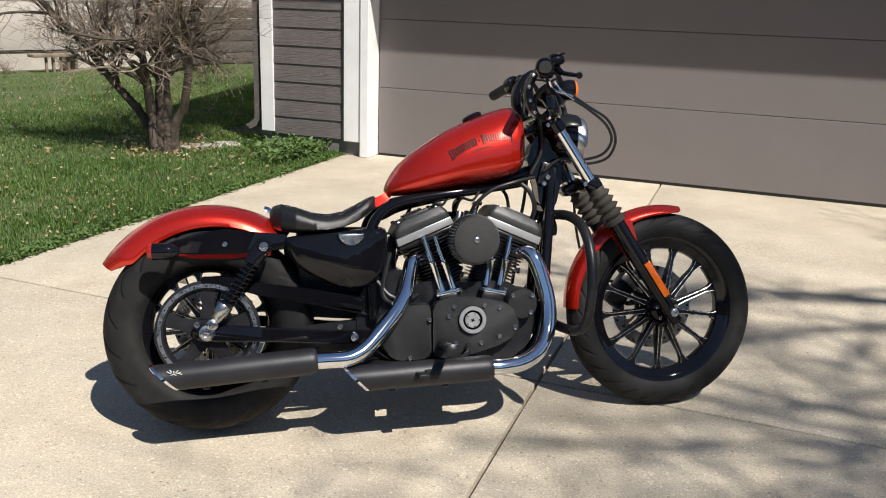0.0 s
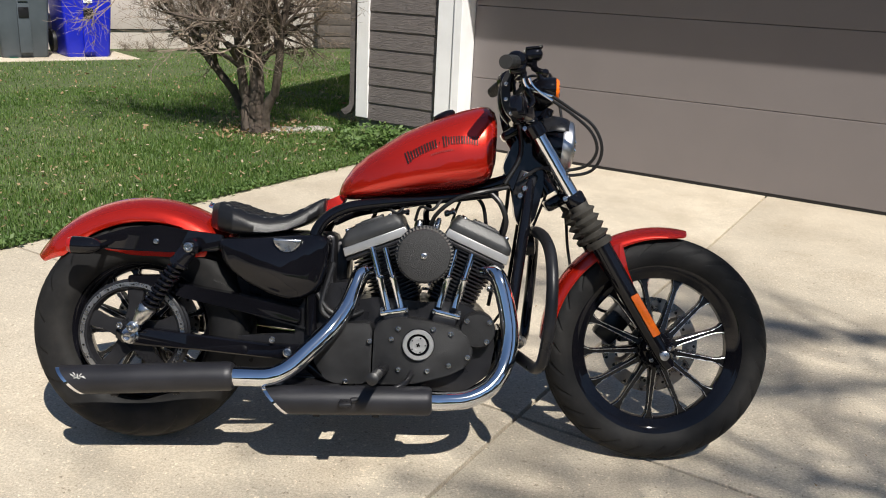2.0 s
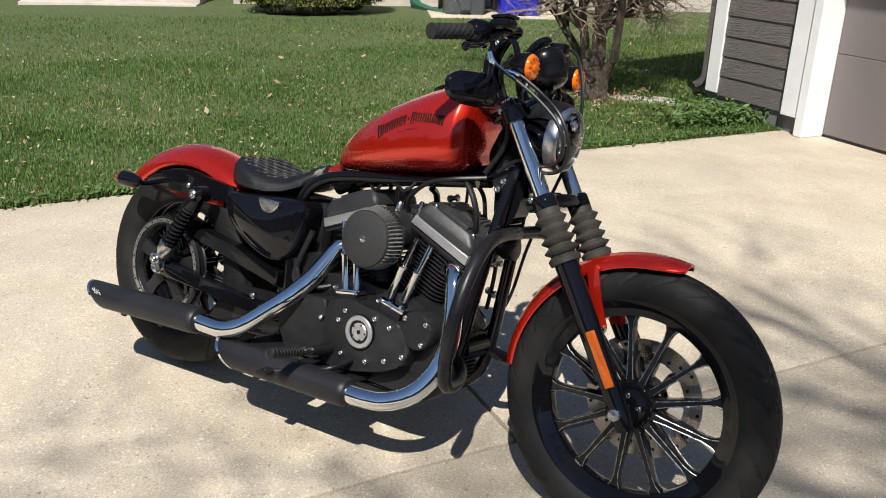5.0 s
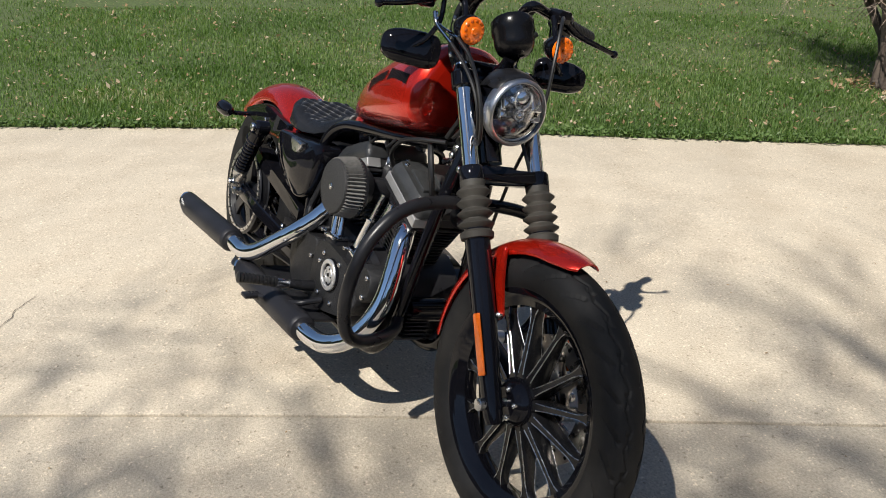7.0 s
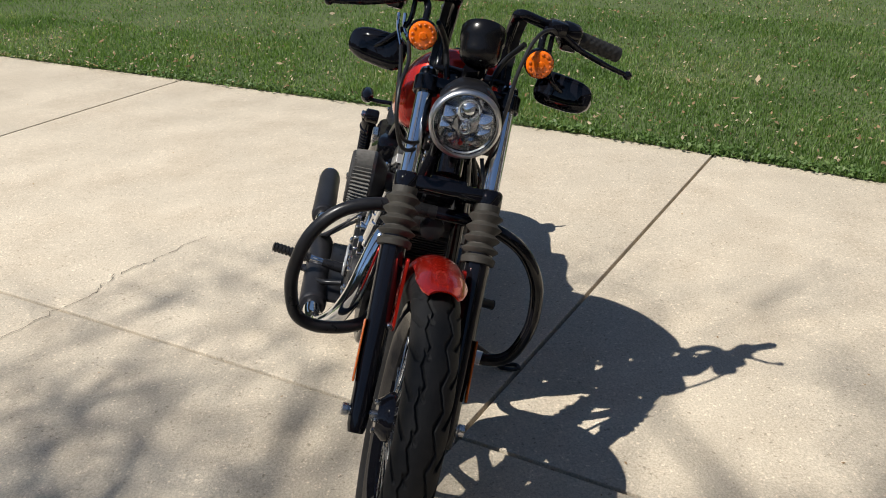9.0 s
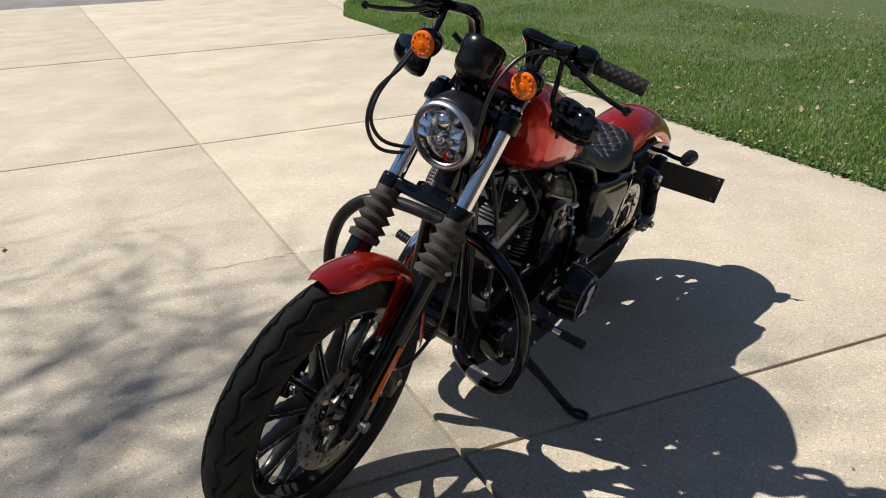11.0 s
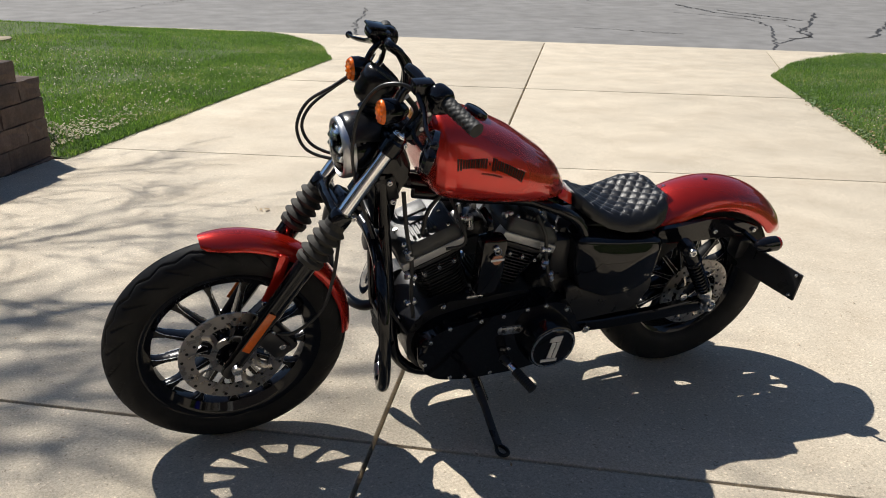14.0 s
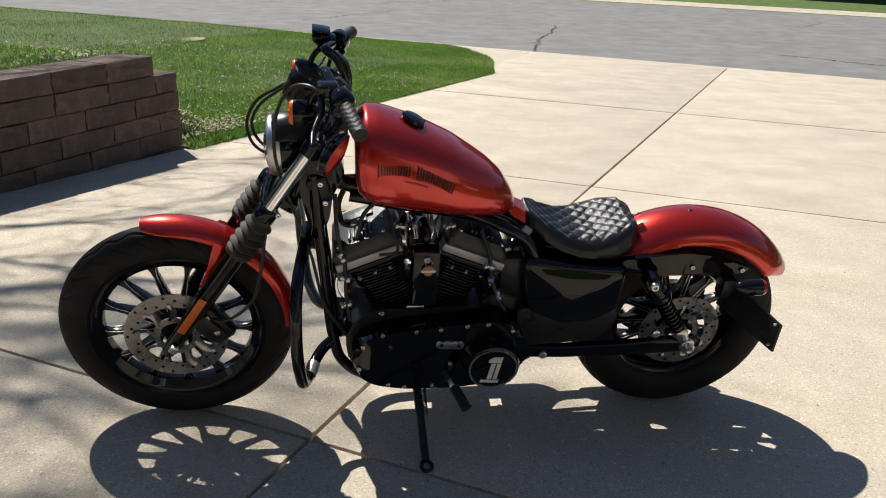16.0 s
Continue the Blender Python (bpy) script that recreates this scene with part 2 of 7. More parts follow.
def box(bm, center, size, rot=None, bevel=0.0, material=0):
    m = Matrix.Translation(center) @ (rot.to_4x4() if rot is not None else Matrix.Identity(4)) @ Matrix.Diagonal((*size, 1))
    r = bmesh.ops.create_cube(bm, size=1.0, matrix=m)
    fs = {f for v in r["verts"] for f in v.link_faces}
    for f in fs:
        f.material_index = material
    if bevel:
        es = {e for v in r["verts"] for e in v.link_edges}
        bmesh.ops.bevel(bm, geom=list(es), offset=bevel, segments=2, affect="EDGES", profile=0.5)


def prism(bm, poly, lift, d0, d1, bevel=0.0, material=0):
    """A polygon in two coordinates, made solid between two depths: lift(a, b, d) gives the point."""
    lo = [bm.verts.new(lift(a, b, d0)) for a, b in poly]
    hi = [bm.verts.new(lift(a, b, d1)) for a, b in poly]
    fs = [bm.faces.new(lo), bm.faces.new(hi)]
    n = len(poly)
    for i in range(n):
        fs.append(bm.faces.new((lo[i], lo[(i + 1) % n], hi[(i + 1) % n], hi[i])))
    for f in fs:
        f.material_index = material
    if bevel:
        es = [e for e in fs[1].edges]
        bmesh.ops.bevel(bm, geom=es, offset=bevel, segments=3, affect="EDGES", profile=0.5)


def xz(a, b, d):
    return Vector((a, d, b))


def rounded(poly, r, k=4):
    """A polygon with its corners rounded."""
    out = []
    n = len(poly)
    for i in range(n):
        p, a, b = Vector(poly[i]), Vector(poly[i - 1]), Vector(poly[(i + 1) % n])
        da, db = (a - p), (b - p)
        q = min(r, da.length * 0.45, db.length * 0.45)
        s, e = p + da.normalized() * q, p + db.normalized() * q
        for j in range(k + 1):
            t = j / k
            out.append(tuple((1 - t) ** 2 * s + 2 * t * (1 - t) * p + t * t * e))
    return out


# ---- the plan: u runs up the driveway to the garage, v to the left of it ----
AXIS = radians(58.83)
CROSS = Vector((1.150, 0.244, 0))
U, V = Vector((math.cos(AXIS), math.sin(AXIS), 0)), Vector((-math.sin(AXIS), math.cos(AXIS), 0))


def grade(u, v):
    """The concrete is nearly flat at the garage and eases into a fall to the street beside the motorcycle."""
    down = np.clip(u, -14.0, 0.0)
    return 0.002 - 0.0385 * (np.sqrt(down * down + 0.64) - 0.8) + 0.007 * np.clip(u, 0.0, 6.0) + 0.0008 * np.clip(v, -3.0, 3.0)


def level(u, v, z=0.0):
    return CROSS + U * u + V * v + Vector((0, 0, z))


def W(u, v, z=0.0):
    return level(u, v, z + float(grade(u, v)))


LEFT_EDGE, RIGHT_EDGE = 2.798, -2.84
STREET = -13.85


def spread(u, v):
    """How far the driveway's edge at u lies outside its place beside the motorcycle: it widens to the street and flares at the apron."""
    fade = np.clip(1.5 - np.abs(v) / 6, 0, 1)
    flare = 0.34 * np.clip(-9.7 - u, 0, 4.2) + 0.15 * np.clip(-11.2 - u, 0, 2.7) ** 2
    return np.where(v > 0, -0.0322 * np.clip(u, -9.7, 6.0) + flare, -flare) * fade


def left_edge(u):
    return LEFT_EDGE + float(spread(u, LEFT_EDGE))


def right_edge(u):
    return RIGHT_EDGE + float(spread(u, RIGHT_EDGE))


def lawn_height(u, v):
    """Height of the lawn over the concrete's grade."""
    if RIGHT_EDGE - 0.005 < v < LEFT_EDGE + 0.005:
        return 0.004
    near = min(1, max(0, (u + 13.6) / 3))
    if v > 0:
        return 0.012 + 0.010 * max(0.0, min(v - LEFT_EDGE, 5.0)) * near
    h = 0.012 + 0.055 * max(0.0, min(RIGHT_EDGE - v, 5.0)) * near
    if v < -3.07 and u > -3.75:
        t = min(1, max(0, (u + 3.75) / 0.9)) * min(1, max(0, (-3.07 - v) / 0.2))
        h = max(h, h + (0.565 - float(grade(u, v)) - h) * t)
    return h


def wbox(bm, u0, u1, v0, v1, z0, z1, bevel=0.0, material=0):
    rot = Matrix(((U.x, V.x, 0), (U.y, V.y, 0), (0, 0, 1)))
    box(bm, W((u0 + u1) / 2, (v0 + v1) / 2, (z0 + z1) / 2), (u1 - u0, v1 - v0, z1 - z0), rot, bevel, material)


# ---- ground, road, lawns ----
bm = bmesh.new()
for x, y in ((-400, -400), (400, -400), (400, 400), (-400, 400)):
    bm.verts.new((x, y, -0.75))
bm.faces.new(bm.verts)
tagged(part("ground", bm, FARGRASS), "flat grassy ground reaching the horizon", "ground", kind="structure")
# Unseen ring wall, added to darken the horizon that the chrome reflects.
bm = bmesh.new()
loft(bm, [[Vector((r * math.cos(2 * math.pi * k / 96), r * math.sin(2 * math.pi * k / 96), z + (2.2 * math.sin(k * 1.7) + 1.6 * math.sin(k * 0.61 + 1) if z > 1 else 0))) for k in range(96)] for r, z in ((48, -0.8), (48, 11.0), (50, 11.0), (50, -0.8))], False)
tagged(part("backdrop", bm, mat("dark_surround", (0.075, 0.075, 0.055), 0.95, 0.0, 0.5, 0.35, bump=0.5, bump_scale=2, stain=(0.16, 0.13, 0.11), stain_amount=0.8, stain_scale=0.12)), "unseen dark ring wall added to dim the horizon in reflections", "backdrop", kind="structure")


def sheet(name, u0, u1, v0, v1, du, dv, height, material, flared=False):
    us = [u0 + (u1 - u0) * i / max(1, round((u1 - u0) / du)) for i in range(max(1, round((u1 - u0) / du)) + 1)]
    vs = [v0 + (v1 - v0) * i / max(1, round((v1 - v0) / dv)) for i in range(max(1, round((v1 - v0) / dv)) + 1)]
    verts = [W(u, v + (float(spread(u, v)) if flared else 0), height(u, v)) for u in us for v in vs]
    m = len(vs)
    faces = [(i * m + j, (i + 1) * m + j, (i + 1) * m + j + 1, i * m + j + 1) for i in range(len(us) - 1) for j in range(m - 1)]
    return arrays(name, verts, faces, material, smooth=True)


tagged(sheet("road", -31, -13.98, -60, 60, 4, 8, lambda u, v: -0.05 + 0.001 * (u + 30), ASPHALT), "pale worn asphalt street with sealed cracks", "road", kind="structure")
tagged(sheet("far_pavement", -33.5, -31, -60, 60, 2.5, 8, lambda u, v: -0.03, CONCRETE), "pale concrete pavement across the street", "pavement", kind="structure")
tagged(sheet("lawn_left", -13.7, 22, LEFT_EDGE - 0.015, 34, 0.5, 0.5, lawn_height, SOIL, True), "spring lawn beside the driveway", "lawn", kind="structure")
tagged(sheet("lawn_right", -13.7, -3.1, -24, RIGHT_EDGE + 0.015, 0.25, 0.25, lawn_height, SOIL, True), "spring lawn sloping to the street", "lawn", kind="structure")
tagged(sheet("lawn_upper", -3.12, 4.1, -24, -3.1, 0.25, 0.25, lawn_height, SOIL), "spring lawn beyond the retaining wall", "lawn", kind="structure")

# ---- house: garage front, corner wall, eave; its own frame, a little askew to the driveway ----
HOUSE = radians(57.64)
HS = 0.930                 # the front was drawn up at a slightly larger size
HU, HV = Vector((math.cos(HOUSE), math.sin(HOUSE), 0)), Vector((-math.sin(HOUSE), math.cos(HOUSE), 0))
JAMB_FOOT = level(3.907, 2.425)
hturn = Matrix(((HU.x, HV.x, 0, 0), (HU.y, HV.y, 0, 0), (0, 0, 1, 0), (0, 0, 0, 1)))


def Hp(u, v, z=0.0):
    return JAMB_FOOT + (HU * (u - 4.32) + HV * (v - 2.70)) * HS + Vector((0, 0, z * HS + 0.028))


def hbox(bm, u0, u1, v0, v1, z0, z1, bevel=0.0, material=0):
    box(bm, Hp((u0 + u1) / 2, (v0 + v1) / 2, (z0 + z1) / 2), ((u1 - u0) * HS, (v1 - v0) * HS, (z1 - z0) * HS), hturn.to_3x3(), bevel, material)


SIDING = mat("taupe_lap_siding", (0.145, 0.128, 0.123), 0.75, 0.0, 0.08, 12, bump=0.15, bump_scale=120, stain=(0.12, 0.10, 0.095), stain_amount=0.3, stain_scale=5)


def woodgrain(m):
    """Embossed wood figure running along each board."""
    nt = m.node_tree
    N, L = nt.nodes, nt.links
    b = N["Principled BSDF"]
    tc, mp, info = N.new("ShaderNodeTexCoord"), N.new("ShaderNodeMapping"), N.new("ShaderNodeObjectInfo")
    mp.inputs["Scale"].default_value = (1.0, 1.6, 26.0)
    off = N.new("ShaderNodeMath")
    off.operation = "MULTIPLY"
    off.inputs[1].default_value = 40.0
    L.new(info.outputs["Random"], off.inputs[0])
    L.new(off.outputs["Value"], mp.inputs["Location"])
    L.new(tc.outputs["Object"], mp.inputs["Vector"])
    ns = N.new("ShaderNodeTexNoise")
    ns.inputs["Scale"].default_value, ns.inputs["Detail"].default_value, ns.inputs["Distortion"].default_value = 2.2, 3.0, 0.6
    L.new(mp.outputs["Vector"], ns.inputs["Vector"])
    wv = N.new("ShaderNodeMath")
    wv.operation = "MULTIPLY"
    wv.inputs[1].default_value = 34.0
    L.new(ns.outputs["Fac"], wv.inputs[0])
    sn = N.new("ShaderNodeMath")
    sn.operation = "SINE"
    L.new(wv.outputs["Value"], sn.inputs[0])
    bp = N.new("ShaderNodeBump")
    bp.inputs["Strength"].default_value, bp.inputs["Distance"].default_value = 0.55, 0.0016
    L.new(sn.outputs["Value"], bp.inputs["Height"])
    L.new(bp.outputs["Normal"], b.inputs["Normal"])


woodgrain(SIDING)
DOORPAINT = mat("taupe_door_paint", (0.188, 0.166, 0.161), 0.6, 0.0, 0.04, 4, bump=0.05, bump_scale=300, stain=(0.158, 0.138, 0.130), stain_amount=0.25, stain_scale=2)
WHITE = mat("white_trim_paint", (0.86, 0.86, 0.86), 0.55, 0.0, 0.04, 6, stain=(0.6, 0.58, 0.54), stain_amount=0.2, stain_scale=4)
FOUND = mat("grey_foundation", (0.17, 0.165, 0.16), 0.9, 0.0, 0.15, 10, bump=0.4, bump_scale=90)
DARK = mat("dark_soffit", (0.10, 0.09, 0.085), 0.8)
WALL_U, DOOR_U, JAMB, CORNER = 4.14, 4.32, 2.72, 3.83
bm = bmesh.new()
hbox(bm, WALL_U + 0.03, WALL_U + 0.2, JAMB + 0.02, CORNER - 0.02, -0.1, 3.2)
wall = tagged(part("wall_front", bm, FOUND), "garage corner wall with taupe lap siding over a grey foundation", "wall", kind="structure")
bm = bmesh.new()
hbox(bm, WALL_U + 0.2, WALL_U + 7, CORNER - 0.2, CORNER - 0.02, -0.1, 3.2)
tagged(part("wall_side", bm, SIDING), "taupe side wall of the garage", "wall", kind="structure")
bm = bmesh.new()
hbox(bm, WALL_U + 0.03, WALL_U + 0.2, -6.4, -3.2, -0.1, 3.2)
tagged(part("wall_right", bm, SIDING), "taupe wall beside the garage door", "wall", kind="structure")
bm = bmesh.new()
prism(bm, [(0, 0), (0.019, 0), (0.010, 0.170), (0, 0.170)], lambda a, b, d: Vector((-a, d, b)), 0, CORNER - 0.13 - JAMB - 0.23)
for f in bm.faces:
    f.smooth = False
board_mesh = bpy.data.meshes.new("siding_board")
bmesh.ops.recalc_face_normals(bm, faces=bm.faces)
bm.to_mesh(board_mesh)
bm.free()
board_mesh.materials.append(SIDING)
turn = Matrix(((U.x, V.x, 0, 0), (U.y, V.y, 0, 0), (0, 0, 1, 0), (0, 0, 0, 1)))
for i in range(18):
    ob = new("siding_board", board_mesh)
    ob.parent = wall
    ob.matrix_basis = Matrix.Translation(Hp(WALL_U + 0.03, JAMB + 0.23, 0.145 + 0.164 * i)) @ hturn @ Matrix.Scale(HS, 4)
bm = bmesh.new()
hbox(bm, WALL_U - 0.005, WALL_U + 0.03, CORNER - 0.13, CORNER + 0.005, 0.16, 3.2, 0.004)
part("corner_board", bm, WHITE, wall, "white corner board", sharp=20)
bm = bmesh.new()
hbox(bm, WALL_U - 0.02, WALL_U + 0.03, JAMB + 0.062, JAMB + 0.23, 0.135, 3.2, 0.004)
part("door_casing", bm, WHITE, wall, "white door casing", sharp=20)
bm = bmesh.new()
hbox(bm, WALL_U - 0.035, DOOR_U + 0.05, JAMB - 0.02, JAMB + 0.060, 0.004, 2.62, 0.005)
part("door_jamb", bm, WHITE, wall, "white door jamb", sharp=20)
bm = bmesh.new()
hbox(bm, WALL_U - 0.035, DOOR_U + 0.05, -3.3, JAMB - 0.024, 2.45, 2.62, 0.005)
part("door_header", bm, WHITE, wall, "white door header", sharp=20)
bm = bmesh.new()
hbox(bm, WALL_U - 0.035, DOOR_U + 0.05, -3.3, -3.16, 0.004, 2.446, 0.005)
part("door_jamb", bm, WHITE, wall, "white door jamb", sharp=20)
garage_door = tagged(new("garage_door"), "closed taupe sectional garage door", "garage door", kind="structure")
for i in range(4):
    bm = bmesh.new()
    hbox(bm, DOOR_U, DOOR_U + 0.045, -3.14, JAMB - 0.03, 0.022 + 0.607 * i, 0.022 + 0.607 * i + 0.603, 0.003)
    part("panel", bm, DOORPAINT, garage_door, sharp=12)
bm = bmesh.new()
hbox(bm, DOOR_U - 0.004, DOOR_U + 0.04, -3.14, JAMB - 0.03, 0.002, 0.02)
part("bottom_seal", bm, HOSE, garage_door, "black rubber bottom seal")
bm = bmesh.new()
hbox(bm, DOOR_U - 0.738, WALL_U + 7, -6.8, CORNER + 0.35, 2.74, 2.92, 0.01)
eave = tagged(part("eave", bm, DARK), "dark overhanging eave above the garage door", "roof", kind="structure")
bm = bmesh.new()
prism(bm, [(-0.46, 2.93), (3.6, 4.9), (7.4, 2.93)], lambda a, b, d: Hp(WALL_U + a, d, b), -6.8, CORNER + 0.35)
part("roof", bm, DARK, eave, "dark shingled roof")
bm = bmesh.new()
hbox(bm, WALL_U + 6.8, WALL_U + 7, -6.4, CORNER - 0.2, -0.1, 2.74)
hbox(bm, WALL_U + 0.2, WALL_U + 6.8, -6.4, -6.2, -0.1, 2.74)
tagged(part("wall_back", bm, SIDING), "taupe rear walls of the garage", "wall", kind="structure")

# ---- driveway: slabs with recessed joints ----
drive = tagged(sheet("driveway", -14.0, 3.95, RIGHT_EDGE, LEFT_EDGE, 1, 1, lambda u, v: -0.085, JOINT), "pale jointed concrete driveway", "driveway", kind="structure")
G = 0.0065
# the cross joints run a little askew: place on the centre line, slope, half the gap
CUTS = [(3.86, 0.0208, 0.004), (0.0, 0.0257, G), (-3.640, -0.0484, 0.008), (-7.597, -0.0484, 0.018), (-10.62, -0.03, 0.003), (STREET, 0.0, 0.004)]


def cut(k, v, side):
    """Where the joint k stands at v, on its near (1) or far (-1) side."""
    u, slope, gap = CUTS[k]
    return u + slope * v + side * gap


for k in range(5):
    for s in (1, -1):
        edge = left_edge if s > 0 else right_edge
        inner = s * (0.009 if k > 1 else G)
        hi, lo = (lambda v: cut(k, v, -1)), (lambda v: cut(k + 1, v, 1))
        if s < 0 and k == 0:
            outer = [(hi(-3.1), -3.1), (lo(-3.1), -3.1)]
        elif s < 0 and k == 1:
            outer = [(hi(-3.1), -3.1), (-3.12, -3.1), (-3.12, -2.84), (lo(-2.84), -2.84)]
        elif k == 4:
            outer = [(hi(edge(-10.6)), edge(-10.6)), (lo(3.7 * s), edge(-10.6) + 0.42 * s)]
        else:
            outer = [(hi(edge(CUTS[k][0])), edge(CUTS[k][0])), (lo(edge(CUTS[k + 1][0])), edge(CUTS[k + 1][0]))]
            if k == 3:
                outer.insert(1, (-9.7, edge(-9.7)))
        poly = [(hi(inner), inner)] + outer + [(lo(inner), inner)]
        bm = bmesh.new()
        prism(bm, poly, lambda p, q, d: Vector((p, q, d)), -0.12, 0.0, 0.004)
        for p in np.arange(-13.5, 3.9, 0.25 if k == 1 else 0.5):
            bmesh.ops.bisect_plane(bm, geom=bm.verts[:] + bm.edges[:] + bm.faces[:], plane_co=(p, 0, 0), plane_no=(1, 0, 0), dist=1e-4)
        for q in bm.verts:
            q.co = W(*q.co)
        part("slab", bm, CONCRETE, drive)
for s in (1, -1):
    e0 = left_edge(-10.6) if s > 0 else right_edge(-10.6)
    e1 = left_edge(STREET) if s > 0 else right_edge(STREET)
    bm = bmesh.new()
    prism(bm, [(-10.62, e0 + 0.008 * s), (STREET + 0.004, e0 + 0.43 * s), (STREET + 0.004, e1)], lambda a, b, d: W(a, b, d), -0.12, -0.002)
    part("apron_flare", bm, CONCRETE, drive)
bm = bmesh.new()
wbox(bm, STREET - 0.20, STREET - 0.004, -40, 40, -0.2, -0.012, 0.01)
tagged(part("gutter", bm, CONCRETE), "concrete gutter along the street", "gutter", kind="structure")
for s, e in ((1, left_edge(STREET)), (-1, right_edge(STREET))):
    bm = bmesh.new()
    wbox(bm, STREET, STREET + 0.15, min(e, 40 * s), max(e, 40 * s), -0.2, 0.02, 0.008)
    tagged(part("kerb", bm, CONCRETE), "low concrete kerb along the street", "kerb", kind="structure")

# ---- the motorcycle: x forward from the rear axle, y to its left, z up; it leans on its side stand ----
bike = tagged(new("motorcycle"), "red and black cruiser motorcycle leaning on its side stand", "motorcycle")
bike.matrix_basis = pose(0.003, 0.042, 0.004, -13.5, -0.02, -1.0)
FX, FZ = 1.516, 0.334          # front axle
RX, RZ = 0.0, 0.318            # rear axle
FORK = Vector((1.237 - FX, 0, 0.767 - FZ)).normalized()


def fork_at(z, y=0.0):
    return Vector((FX, y, FZ)) + FORK * ((z - FZ) / FORK.z)


def bolts(name, places, r, parent, axis=(0, -1, 0), height=0.008, material=None):
    for p in places:
        bm = bmesh.new()
        lathe(bm, p, axis, [(r * 0.9, -0.004), (r, 0), (r, height * 0.7), (r * 0.75, height), (r * 0.45, height), (r * 0.4, height * 0.5)], 10)
        part(name, bm, material or BOLT, parent)


# -- wheels --
def tyre(name, cx, cz, R, width, rim, parent, periods, square):
    phis = list(np.linspace(-128, -88, 7)[:-1]) + list(np.linspace(-88, 88, 104)) + list(np.linspace(88, 128, 7)[1:])
    n, m = periods * 20, len(phis)
    Rm = rim + (R - rim) * 0.46
    a, b = R - Rm, width / 2
    verts = []
    for i in range(n):
        th, t = 2 * math.pi * i / n, (i % 20) / 20
        for ph in phis:
            g = 0.0
            zig = 9 * (abs(2 * t - 1) * 2 - 1)
            if abs(abs(ph) - (24 + 0.9 * zig)) < 2.6:
                g = 0.0055
            s = 1 if ph > 0 else -1
            tt = (t + (0.5 if s > 0 else 0)) % 1
            if 0.10 < tt < 0.86 and abs(abs(ph) - (36 + 56 * tt)) < 5.4:
                g = 0.0070
            if 0.1 < tt < 0.45 and abs(abs(ph) - (12 + 40 * tt)) < 3.6:
                g = 0.0050
            c, sn = math.cos(radians(ph)), math.sin(radians(ph))
            r = Rm + (a * (abs(c) ** square) * (1 if c > 0 else -1.25)) - g
            y = b * sn * (1 if c > 0 else 0.5 + 0.5 * abs(sn))
            verts.append((cx + r * math.cos(th), y, cz + r * math.sin(th)))
    faces = [(i * m + j, i * m + j + 1, ((i + 1) % n) * m + j + 1, ((i + 1) % n) * m + j) for i in range(n) for j in range(m - 1)]
    ob = arrays(name, verts, faces, RUBBER, parent, smooth=True)
    return ob


SPOKEBLACK = mat("cast_wheel_black", (0.009, 0.009, 0.010), 0.24, 0.0, 0.2, 12, spec=0.36)


